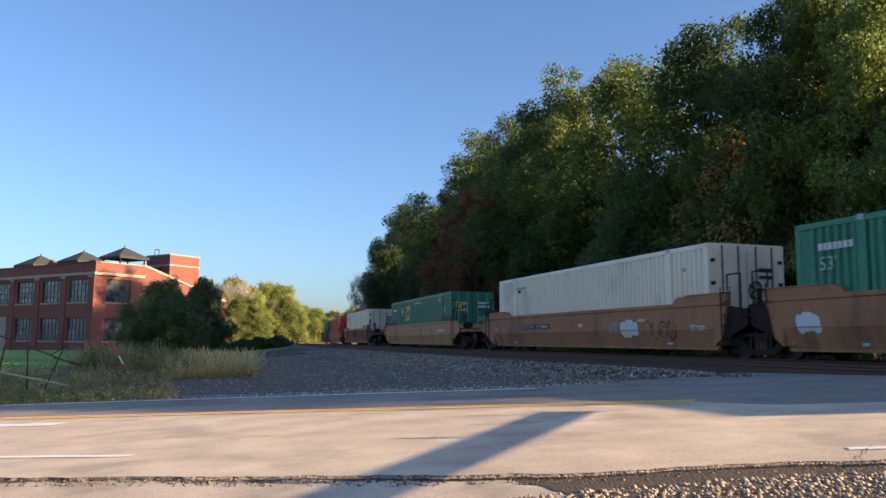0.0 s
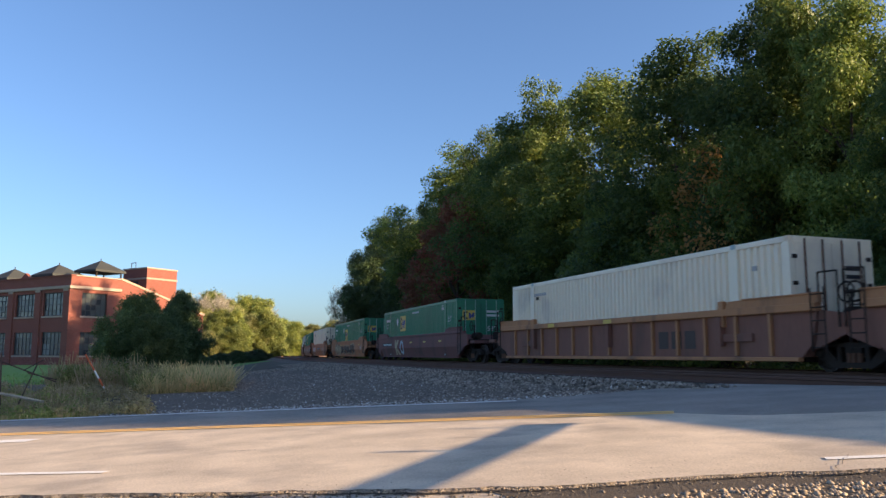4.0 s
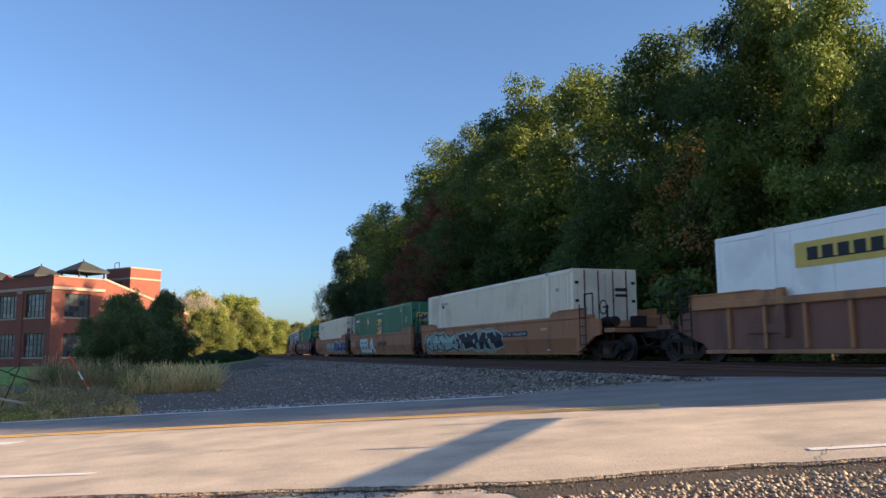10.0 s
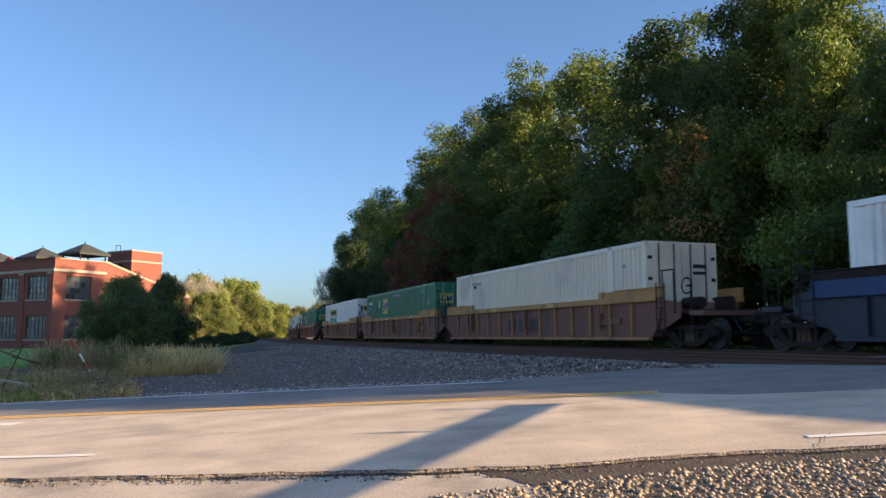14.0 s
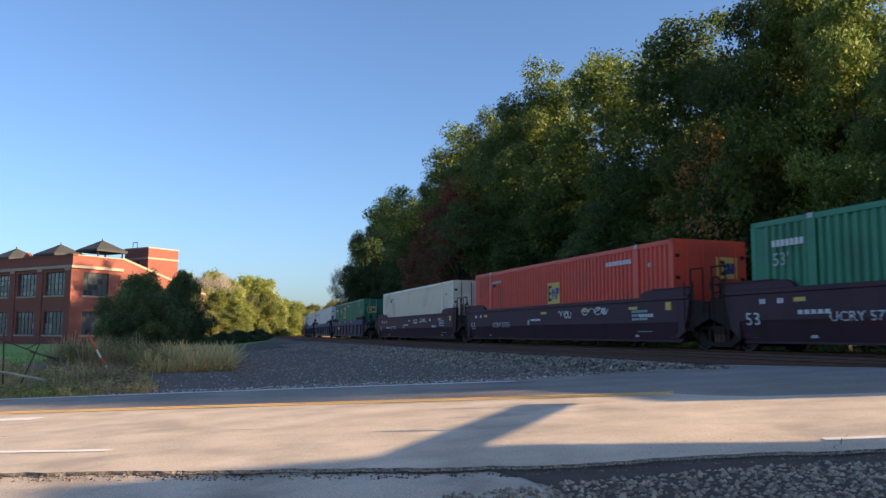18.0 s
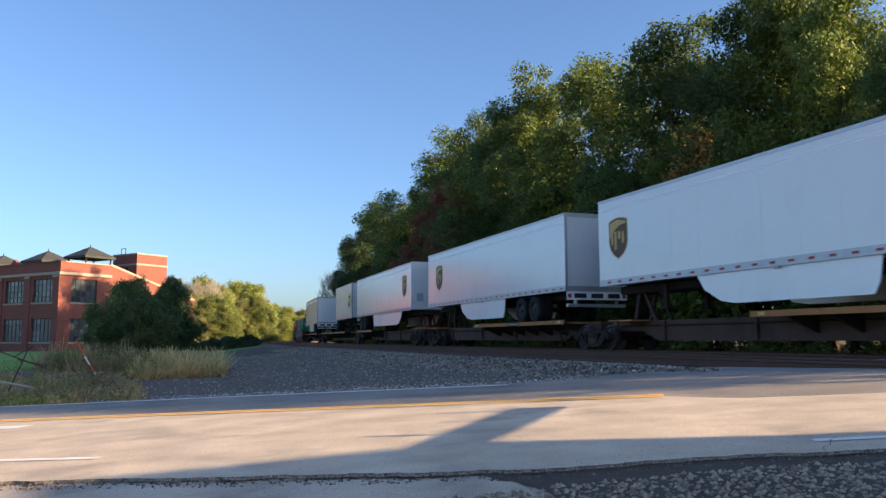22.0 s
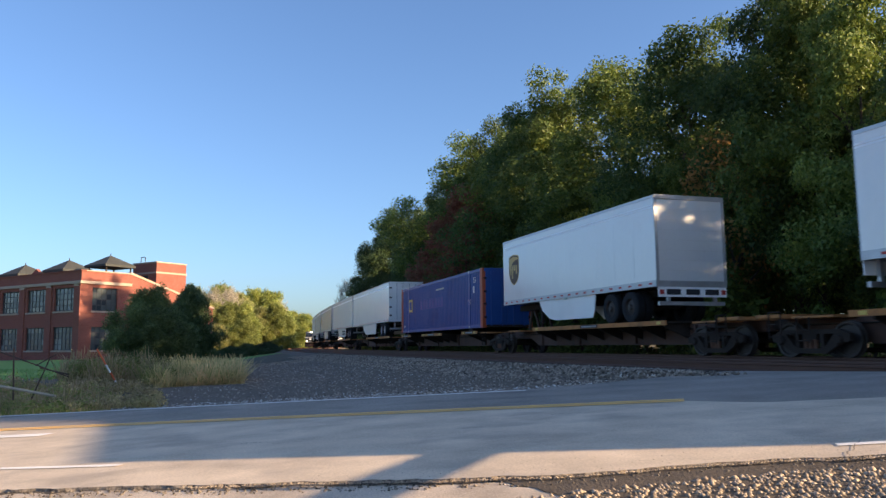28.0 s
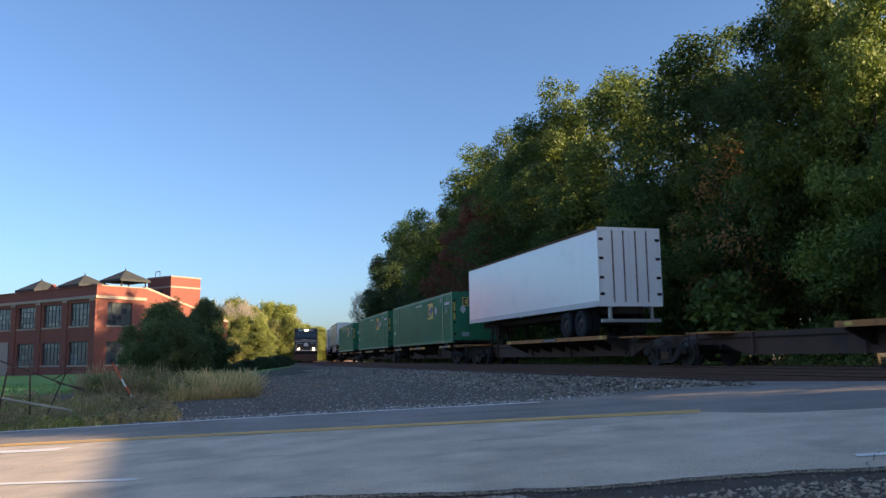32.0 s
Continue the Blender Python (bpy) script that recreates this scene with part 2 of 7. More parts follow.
M["chord brown"] = material("chord brown", (0.58, 0.25, 0.10), (0.43, 0.185, 0.085), rough=0.75, stain=(0.16, 0.085, 0.055), **WORN)
M["chord blue"] = material("chord blue", (0.036, 0.064, 0.16), (0.03, 0.05, 0.125), rough=0.6, stain=(0.05, 0.05, 0.1), **WORN)
M["car maroon"] = material("car maroon", (0.20, 0.05, 0.045), (0.16, 0.04, 0.04), rough=0.6, stain=(0.08, 0.04, 0.04), **WORN)
M["car plum"] = material("car plum", (0.080, 0.035, 0.046), (0.062, 0.028, 0.037), rough=0.55, spec=0.2, stain=(0.05, 0.03, 0.036), **WORN)
M["car blue"] = material("car blue", (0.034, 0.038, 0.05), (0.026, 0.029, 0.04), rough=0.55, stain=(0.04, 0.04, 0.07), **WORN)
M["car grey brown"] = material("car grey brown", (0.215, 0.088, 0.074), (0.165, 0.068, 0.058), rough=0.75, stain=(0.08, 0.055, 0.045), **WORN)
M["box green"] = material("box green", (0.034, 0.245, 0.13), (0.027, 0.20, 0.105), rough=0.45, stain=(0.03, 0.12, 0.075), **STEEL)
M["box bright green"] = material("box bright green", (0.03, 0.24, 0.115), (0.024, 0.19, 0.092), rough=0.42, stain=(0.03, 0.13, 0.075), **STEEL)
M["box white"] = material("box white", (0.95, 0.90, 0.82), (0.87, 0.82, 0.75), rough=0.3, spec=1.0, stain=(0.56, 0.51, 0.45), **STEEL)
M["box cream"] = material("box cream", (0.95, 0.81, 0.60), (0.89, 0.745, 0.55), rough=0.45, spec=0.6, stain=(0.54, 0.44, 0.34), **STEEL)
M["box red"] = material("box red", (0.80, 0.088, 0.045), (0.70, 0.076, 0.04), rough=0.45, stain=(0.38, 0.07, 0.05), **STEEL)
M["box blue"] = material("box blue", (0.015, 0.085, 0.31), (0.012, 0.07, 0.25), rough=0.42, stain=(0.025, 0.04, 0.16), **STEEL)
M["box orange"] = material("box orange", (0.50, 0.09, 0.03), (0.42, 0.08, 0.03), rough=0.5, stain=(0.3, 0.06, 0.03), **STEEL)
M["trailer grey"] = material("trailer grey", (0.84, 0.81, 0.77), (0.79, 0.765, 0.73), rough=0.17, scale=0.5, fine=6, bump=0.02, stain=(0.66, 0.65, 0.63), stain_scale=0.8, stain_amount=0.2, spec=1.0)
M["trailer white"] = material("trailer white", (0.95, 0.93, 0.90), (0.92, 0.90, 0.87), rough=0.22, scale=0.5, fine=6, bump=0.02, stain=(0.7, 0.68, 0.65), stain_scale=0.8, stain_amount=0.2, spec=0.9)
M["trailer door"] = material("trailer door", (0.86, 0.86, 0.86), (0.80, 0.80, 0.80), rough=0.28, metal=0.35, scale=1.2, fine=8, bump=0.05)
M["trailer beige"] = material("trailer beige", (0.42, 0.37, 0.32), (0.36, 0.32, 0.28), rough=0.5, scale=1)
M["headlamp"] = glow("headlamp", (1.0, 0.72, 0.42), 9)
glass = bpy.data.materials.new("window glass")
glass.use_nodes = True
glass.node_tree.nodes["Principled BSDF"].inputs["Base Color"].default_value = (0.035, 0.045, 0.055, 1)
glass.node_tree.nodes["Principled BSDF"].inputs["Roughness"].default_value = 0.12
glass.node_tree.nodes["Principled BSDF"].inputs["Specular IOR Level"].default_value = 0.8
M["glass"] = glass


# ---- building blocks ----
class Shape:
    """Collects simple solids into one mesh."""

    def __init__(self):
        self.v, self.f = [], []

    def add(self, verts, faces):
        k = len(self.v)
        self.v.extend(verts)
        self.f.extend([tuple(k + i for i in q) for q in faces])
        return self

    def box(self, x0, x1, y0, y1, z0, z1, c=0.0):
        """A box; c cuts its long edges along x by that much (a bevel)."""
        if not c:
            v = [(x, y, z) for x in (x0, x1) for y in (y0, y1) for z in (z0, z1)]
            return self.add(v, [(0, 1, 3, 2), (4, 6, 7, 5), (0, 4, 5, 1), (2, 3, 7, 6), (0, 2, 6, 4), (1, 5, 7, 3)])
        ring = [(y0 + c, z0), (y1 - c, z0), (y1, z0 + c), (y1, z1 - c), (y1 - c, z1), (y0 + c, z1), (y0, z1 - c), (y0, z0 + c)]
        return self.prism(ring, x0, x1, "x")

    def prism(self, ring, a, b, axis="y"):
        """A closed outline in the plane across the axis, pushed from a to b."""
        n = len(ring)
        put = {"x": lambda p, q, t: (t, p, q), "y": lambda p, q, t: (p, t, q), "z": lambda p, q, t: (p, q, t)}[axis]
        v = [put(p, q, a) for p, q in ring] + [put(p, q, b) for p, q in ring]
        f = [tuple(range(n))[::-1], tuple(range(n, 2 * n))] + [(i, (i + 1) % n, n + (i + 1) % n, n + i) for i in range(n)]
        return self.add(v, f)

    def rod(self, p, q, r, n=8, r2=None):
        p, q = Vector(p), Vector(q)
        turn = (q - p).to_track_quat("Z", "Y").to_matrix()
        r2 = r if r2 is None else r2
        v = [tuple(e + turn @ Vector((rr * math.cos(2 * math.pi * i / n), rr * math.sin(2 * math.pi * i / n), 0))) for e, rr in ((p, r), (q, r2)) for i in range(n)]
        return self.add(v, [tuple(range(n))[::-1], tuple(range(n, 2 * n))] + [(i, (i + 1) % n, n + (i + 1) % n, n + i) for i in range(n)])

    def lathe(self, profile, n=20, axis="y", at=(0, 0, 0)):
        """profile: (radius, place along the axis)."""
        v, f, m = [], [], len(profile)
        for i in range(n):
            c, s = math.cos(2 * math.pi * i / n), math.sin(2 * math.pi * i / n)
            for r, t in profile:
                v.append((at[0] + r * c, at[1] + t, at[2] + r * s) if axis == "y" else (at[0] + r * c, at[1] + r * s, at[2] + t))
        for i in range(n):
            for j in range(m - 1):
                a, b = i * m + j, ((i + 1) % n) * m + j
                f.append((a, a + 1, b + 1, b))
        return self.add(v, f)

    def mesh(self, name, mat):
        me = bpy.data.meshes.new(name)
        me.from_pydata(self.v, [], self.f)
        me.materials.append(M[mat] if isinstance(mat, str) else mat)
        bm = bmesh.new()
        bm.from_mesh(me)
        bmesh.ops.recalc_face_normals(bm, faces=bm.faces)
        bm.to_mesh(me)
        bm.free()
        return me


def part(name, shape, mat, parent, label=""):
    ob = new(name, shape.mesh(name, mat) if isinstance(shape, Shape) else shape)
    ob.parent = parent
    return tagged(ob, label)


def thing(name, label, category, group="", kind="", m=None):
    ob = new(name)
    if m is not None:
        ob.matrix_world = m
    return tagged(ob, label, category, group, kind)


def setting(name, shape, mat, label=""):
    ob = new(name, shape.mesh(name, mat) if isinstance(shape, Shape) else shape)
    return tagged(ob, label, kind="structure")


def lettering(name, text, size, mat, parent, m, label=""):
    """Readable writing as a thin mesh, made with the built-in font."""
    cu = bpy.data.curves.new(name, "FONT")
    cu.body, cu.size, cu.extrude, cu.resolution_u = text, size, 0.004, 2
    tmp = bpy.data.objects.new(name, cu)
    me = bpy.data.meshes.new_from_object(tmp)
    bpy.data.objects.remove(tmp)
    me.materials.append(M[mat])
    me.transform(m)
    ob = new(name, me)
    ob.parent = parent
    return tagged(ob, label)


def quads_mesh(name, centers, u, v, mat):
    """Many small four-cornered leaves: centres and two half-axes each, as arrays."""
    n = len(centers)
    co = np.empty((n, 4, 3), np.float32)
    co[:, 0], co[:, 1], co[:, 2], co[:, 3] = centers - u, centers - v * 0.8, centers + u, centers + v * 0.8
    me = bpy.data.meshes.new(name)
    me.vertices.add(n * 4)
    me.vertices.foreach_set("co", co.ravel())
    me.loops.add(n * 4)
    me.loops.foreach_set("vertex_index", np.arange(n * 4, dtype=np.int32))
    me.polygons.add(n)
    me.polygons.foreach_set("loop_start", np.arange(0, n * 4, 4, dtype=np.int32))
    me.update()
    me.materials.append(M[mat])
    return me


# ---- the plan: the line of the track, the road, the lie of the land ----
BEND, HEADING, JOIN = 0.00129, math.atan(0.3254), -12.0
START = (6.673 + 1.3 * math.cos(HEADING), 25 + 1.3 * math.sin(HEADING))
TRACK_GAP = 4.3


def track_at(s, right=0.0):
    """The place and heading of the far track's centre line, s metres along it; right: metres to its right."""
    a = max(s, JOIN)
    h = HEADING - BEND * a
    x = START[0] - (math.cos(h) - math.cos(HEADING)) / BEND
    y = START[1] - (math.sin(h) - math.sin(HEADING)) / BEND
    e = min(s - JOIN, 0)
    x, y = x - math.sin(h) * e, y + math.cos(h) * e
    return x + right * math.cos(h), y + right * math.sin(h), h


TABLE = np.array([track_at(s)[:3] for s in np.arange(-400, 1200, 4.0)])


def ease(x, a, b):
    t = np.clip((x - a) / (b - a), 0, 1)
    return t * t * (3 - 2 * t)


def near_track(s):
    """Metres from the far track's centre line to the near one's, to the left; the tracks spread a little beyond the bend."""
    return -TRACK_GAP - 0.75 * float(ease(s, 45, 110))


def right_of_track(x, y):
    """Metres to the right of the far track's centre line."""
    return (x - np.interp(y, TABLE[:, 1], TABLE[:, 0])) * np.cos(np.interp(y, TABLE[:, 1], TABLE[:, 2]))


ROAD_TURN, ROAD_OFF, LANE = radians(-15.6), 9.44, 3.5
RD, RN = (math.cos(ROAD_TURN), math.sin(ROAD_TURN)), (-math.sin(ROAD_TURN), math.cos(ROAD_TURN))


def road_uv(x, y):
    return x * RD[0] + y * RD[1], x * RN[0] + y * RN[1] - ROAD_OFF


def road_xy(u, v):
    return u * RD[0] + (v + ROAD_OFF) * RN[0], u * RD[1] + (v + ROAD_OFF) * RN[1]


def road_z(u, v):
    """The road climbs to the crossing and is level over the tracks."""
    a = np.clip(u, -14, 60)
    z = -0.272 + 0.0522 * a - 0.00011 * a ** 2 + 0.000001 * a ** 3
    z = z + 0.0168 * v * np.clip(1 - (a - 1) / 4, 0, 1) - 0.012 * abs(v) * np.clip(1 - (a - 1) / 4, 0, 1)
    return np.minimum(z, -0.012) - 0.02 * np.clip(-14 - u, 0, 30)


def land_z(x, y):
    d = right_of_track(x, y)
    left = -d - TRACK_GAP
    z = np.where(d > -TRACK_GAP / 2, -0.30 - 0.5 * ease(d, 2.2, 6.0) + 0.02 * np.clip(d - 8, 0, 60), -0.30 - 0.45 * ease(left, 2.0, 9.0) - 0.25 * ease(left, 15, 50))
    u, v = road_uv(x, y)
    lot = 14 + 56 * (1 - ease(u, 4, 12))
    near = 1 - np.where(v < 0, ease(-v, lot, lot + 8), ease(v, 5.2, 9.5))
    return z * (1 - near) + (road_z(u, v) - 0.07) * near


def grid_mesh(name, xs, ys, height, mat):
    gx, gy = np.meshgrid(xs, ys)
    z = height(gx, gy)
    me = bpy.data.meshes.new(name)
    nx = len(xs)
    verts = np.stack([gx, gy, z], -1).reshape(-1, 3)
    faces = [(j * nx + i, j * nx + i + 1, (j + 1) * nx + i + 1, (j + 1) * nx + i) for j in range(len(ys) - 1) for i in range(nx - 1)]
    me.from_pydata(verts.tolist(), [], faces)
    me.materials.append(M[mat])
    me.polygons.foreach_set("use_smooth", [True] * len(me.polygons))
    return me


spread = np.sinh(np.linspace(-1, 1, 181) * 8.6) / math.sinh(8.6) * 3000
setting("ground", grid_mesh("ground", spread - 4, spread + 22, land_z, "earth"), "", "rough green and tan ground")


def strip(name, us, vs_of, mat, lift=0.0, label="", kind="structure"):
    """A sheet that follows the road's surface between two edges."""
    v, f = [], []
    for u in us:
        a, b = vs_of(u)
        for k in range(9):
            w = a + (b - a) * k / 8
            x, y = road_xy(u, w)
            v.append((x, y, float(road_z(u, w)) + lift))
    for i in range(len(us) - 1):
        for k in range(8):
            q = i * 9 + k
            f.append((q, q + 9, q + 10, q + 1))
    me = bpy.data.meshes.new(name)
    me.from_pydata(v, [], f)
    me.materials.append(M[mat])
    return me


def far_edge(u):
    return 3.85 + 3.9 * float(ease(u, -2.6, 2.5)) - 3.9 * float(ease(u, 14, 20))


def near_edge(u):
    """The broken edge of the asphalt on this side."""
    wob = noise.noise(Vector((u * 0.9, 0.3, 0.0))) * 0.09 + noise.noise(Vector((u * 5.0, 1.7, 0.0))) * 0.04 + noise.noise(Vector((u * 16.0, 2.7, 0.0))) * 0.03
    return -4.42 + wob + 0.55 * float(ease(u, -1.6, 1.6))


def lane_seam(u):
    """The ragged joint between the old near lane and the newer far one."""
    return 0.17 + noise.noise(Vector((u * 0.7, 4.1, 0.0))) * 0.03 - 0.75 * float(ease(u, -0.3, 1.2)) + noise.noise(Vector((u * 4.0, 9.1, 0.0))) * 0.012


US = [-60 + 0.5 * i for i in range(100)] + [-10 + 0.06 * i for i in range(284)] + [7.04 + 0.5 * i for i in range(90)]
road = setting("road", strip("road", US, lambda u: (near_edge(u), lane_seam(u)), "asphalt"), "", "worn grey asphalt road climbing to a level crossing")
lip = Shape()
for i, u in enumerate(US):
    a = near_edge(u)
    rag = 0.035 + 0.03 * noise.noise(Vector((u * 11.0, 6.1, 0.0)))
    for w, d in ((a, 0.0), (a - rag * 0.35, -0.012 - 0.02 * abs(noise.noise(Vector((u * 19.0, 3.3, 0.0))))), (a - rag * 0.5, -0.05)):
        x, y = road_xy(u, w)
        lip.v.append((x, y, float(road_z(u, w)) + d))
    if i:
        lip.f += [(3 * i - 3, 3 * i, 3 * i + 1, 3 * i - 2), (3 * i - 2, 3 * i + 1, 3 * i + 2, 3 * i - 1)]
part("broken_edge", lip, "broken asphalt", road)


def line(name, u0, u1, v, w, mat, label):
    n = max(2, int((u1 - u0) / 0.5))
    ob = new(name, strip(name, [u0 + (u1 - u0) * i / n for i in range(n + 1)], lambda u: (v - w / 2, v + w / 2), mat, 0.0055))
    ob.parent = road
    tagged(ob, label)


far_lane = new("newer_lane", strip("newer_lane", US, lambda u: (lane_seam(u), far_edge(u)), "new asphalt"))
far_lane.parent = road
tagged(far_lane, "darker newer asphalt on the far lane")


def crack(u, v, du, dv, n, w, seed):
    """A thin tarred crack that wanders over the road."""
    rnd, sh = random.Random(seed), Shape()
    for i in range(n + 1):
        k = i / n
        a = u + du * k + rnd.uniform(-0.03, 0.03) * min(1, i)
        c = v + dv * k + rnd.uniform(-0.02, 0.02) * min(1, i)
        ww = w * rnd.uniform(0.4, 1.0) * (1 - abs(2 * k - 1) ** 3 * 0.8)
        for e in (-1, 1):
            x, y = road_xy(a + e * ww * abs(dv) / (abs(du) + abs(dv)), c + e * ww * abs(du) / (abs(du) + abs(dv)))
            sh.v.append((x, y, float(road_z(a, c)) + 0.006))
        if i:
            sh.f.append((2 * i - 2, 2 * i - 1, 2 * i + 1, 2 * i))
    part("crack", sh, "tar", road)


for k, (u, v, du, dv, w) in enumerate(((1.05, -4.1, 0.25, 0.8, 0.006), (-5.2, -1.1, 0.9, 0.25, 0.012), (-2.6, -1.2, 0.6, 0.2, 0.014), (-1.9, -1.9, 0.7, 0.1, 0.01), (-1.2, -1.0, 0.8, 0.15, 0.011), (0.6, -1.5, 1.2, 0.3, 0.01), (-6.8, -2.6, 0.7, 0.15, 0.01), (2.2, -1.9, 0.5, -0.6, 0.01), (-3.9, -2.4, 0.25, 0.05, 0.02), (-8.5, 0.9, 2.5, 0.3, 0.012), (-3.0, 1.6, 2.2, 0.2, 0.012))):
    crack(u, v, du, dv, 14, w, k)

line("edge_line", -60, -2.1, 3.56, 0.2, "white paint", "faded white edge line")
line("centre_line", -60, 0.25, -0.10, 0.15, "yellow paint", "worn yellow centre line")
line("centre_line", -60, 0.25, 0.10, 0.15, "yellow paint", "worn yellow centre line")
line("edge_line", -7, -4.4, -3.5, 0.11, "white paint", "worn white edge line")
line("edge_line", 1.12, 5.0, -3.5, 0.11, "white paint", "worn white edge line")
line("stop_line", -12, -7.4, -0.9, 0.3, "white paint", "faded white marking")
soil = new("edge_soil", strip("edge_soil", [-12 + 0.06 * i for i in range(330)], lambda u: (near_edge(u) - 0.03 - 2.4 * float(ease(u, -1.0, 0.5)) + 0.10 * noise.noise(Vector((u * 3.1, 5.5, 0.0))) + 0.07 * noise.noise(Vector((u * 9.0, 7.5, 0.0))), near_edge(u) + 0.02), "edge soil", -0.020))
soil.parent = road
tagged(soil, "dark soil along the broken edge")
apron = setting("pavement", strip("pavement", US, lambda u: (-14.0, near_edge(u) + 0.12), "old asphalt", -0.025), "", "tan weathered asphalt apron with a broken edge")

# Unseen sheet added to bounce warm sunlight onto the train's near sides.
setting("lot", strip("lot", [-60 + 3 * i for i in range(22)], lambda u: (-69.0, -14.0), "old asphalt", -0.025), "", "tan weathered asphalt lot behind the road")


# ---- tracks ----
def sweep(name, ring, s0, s1, step, right, mat):
    v, f, n = [], [], len(ring)
    ss = np.arange(s0, s1 + step, step)
    for s in ss:
        for o, z in ring:
            x, y, h = track_at(float(s), (right(float(s)) if callable(right) else right) + o)
            v.append((x, y, z))
    for i in range(len(ss) - 1):
        for k in range(n):
            f.append((i * n + k, i * n + (k + 1) % n, (i + 1) * n + (k + 1) % n, (i + 1) * n + k))
    me = bpy.data.meshes.new(name)
    me.from_pydata(v, [], f)
    me.materials.append(M[mat])
    return me


setting("ballast", sweep("ballast", [(-9.2, -0.85), (-7.2, -0.34), (-6.4, -0.19), (2.1, -0.19), (3.6, -0.75)], -60, 500, 4, 0, "gravel"), "", "dark grey crushed stone ballast under two tracks")
RAIL = [(-0.075, -0.17), (0.075, -0.17), (0.075, -0.155), (0.012, -0.13), (0.012, -0.05), (0.036, -0.038), (0.036, -0.004), (0.03, 0.0), (-0.03, 0.0), (-0.036, -0.004), (-0.036, -0.038), (-0.012, -0.05), (-0.012, -0.13), (-0.075, -0.155)]
for right, far in ((0.0, True), (-TRACK_GAP, False)):
    railway = thing("railway_track", "rusty steel rails on dark wooden sleepers", "track", "tracks", "structure")
    for side in (-0.752, 0.752):
        part("rail", sweep("rail", RAIL, -60, 500, 2, side if far else lambda q: near_track(q) + side, "rail steel"), "", railway, "rusty steel rail")
    tie = Shape().box(-1.3, 1.3, -0.11, 0.11, -0.36, -0.172).mesh("sleeper", "sleeper wood")
    for i in range(130):
        x, y, h = track_at(-14 + i * 0.55, right)
        ob = new("sleeper", tie)
        ob.parent = railway
        ob.matrix_local = pose(x, y, 0, 0, 0, math.degrees(h))


# ---- the train ----
SPEED, EASING = 26.232, -0.0043


def along(s, t):
    """Where a point of the train is at t seconds that has the mark s at 0 s."""
    return s + SPEED * t + EASING * (t - 16) ** 2


def wheel_mesh():
    s = Shape().lathe([(0.06, -0.07), (0.10, -0.07), (0.12, -0.03), (0.34, -0.02), (0.37, -0.065), (0.42, -0.065), (0.425, 0.045), (0.455, 0.05), (0.455, 0.075), (0.36, 0.075), (0.33, 0.02), (0.12, 0.03), (0.10, 0.07), (0.06, 0.07)], 22)
    return s.mesh("wheel", "wheel steel")


WHEEL = wheel_mesh()


SPRING = Shape().rod((0, 0, 0), (0, 0, 0.24), 0.06, 8).mesh("spring", "rust")


def truck(parent, x):
    """A two-axle truck with cast side frames, springs and wheels."""
    s = Shape()
    for y in (1.0, -1.0):
        a, b = y - 0.06, y + 0.06
        s.prism([(x - 1.2, 0.56), (x - 0.75, 0.56), (x - 0.42, 0.22), (x + 0.42, 0.22), (x + 0.75, 0.56), (x + 1.2, 0.56), (x + 1.2, 0.38), (x + 1.08, 0.36), (x + 0.98, 0.36), (x + 0.5, 0.10), (x - 0.5, 0.10), (x - 0.98, 0.36), (x - 1.08, 0.36), (x - 1.2, 0.38)], a, b)
        s.prism([(x - 1.22, 0.52), (x - 0.9, 0.66), (x + 0.9, 0.66), (x + 1.22, 0.52), (x + 0.88, 0.56), (x - 0.88, 0.56)], a, b)
        for k in (-0.38, 0.38):
            s.box(x + k - 0.05, x + k + 0.05, a, b, 0.2, 0.58)
    s.box(x - 0.22, x + 0.22, -1.05, 1.05, 0.42, 0.62)
    frame_ = part("truck", s, "dark steel", parent, "cast steel truck frame, grimy")
    for k in (-0.15, 0.0, 0.15):
        part("spring", SPRING, "", frame_).location = (x + k, 1.0, 0.2)
    for dx in (-0.89, 0.89):
        part("axle", Shape().rod((x + dx, -0.95, 0.42), (x + dx, 0.95, 0.42), 0.07, 8), "dark steel", frame_)
        for y in (-0.755, 0.755):
            w = part("wheel", WHEEL, "", frame_, "worn steel wheel")
            w.matrix_local = pose(x + dx, y, 0.42, 0, 0, 0 if y < 0 else 180)
        part("bearing_cap", Shape().lathe([(0.0, 0.05), (0.09, 0.05), (0.12, 0.0), (0.12, -0.1)], 12, at=(x + dx, 1.07, 0.42)), "dark steel", frame_)


def ladder(parent, x, y, z0, z1, mat):
    s = Shape()
    for dx in (-0.2, 0.2):
        s.rod((x + dx, y, z0), (x + dx, y, z1), 0.018, 6)
    n = int((z1 - z0) / 0.3)
    for i in range(n + 1):
        s.rod((x - 0.2, y, z0 + 0.1 + i * 0.3), (x + 0.2, y, z0 + 0.1 + i * 0.3), 0.016, 6)
    return part("ladder", s, mat, parent)


def handrail(parent, x, mat="dark steel"):
    s = Shape()
    for y in (-1.2, 1.2):
        s.rod((x, y, 1.0), (x, y, 1.95), 0.022, 6)
        s.rod((x, y, 1.95), (x - 0.45, y, 1.95), 0.022, 6)
        s.rod((x - 0.45, y, 1.95), (x - 0.45, y, 1.0), 0.022, 6)
    s.rod((x, -1.2, 1.5), (x, 1.2, 1.5), 0.02, 6)
    return part("handrail", s, mat, parent)


def side_y(z, ribbed):
    """How far out the side of a well car is at height z."""
    if ribbed:
        return 1.40
    return 1.44 if z > 0.79 else 1.26 + (z - 0.25) / 0.54 * 0.18


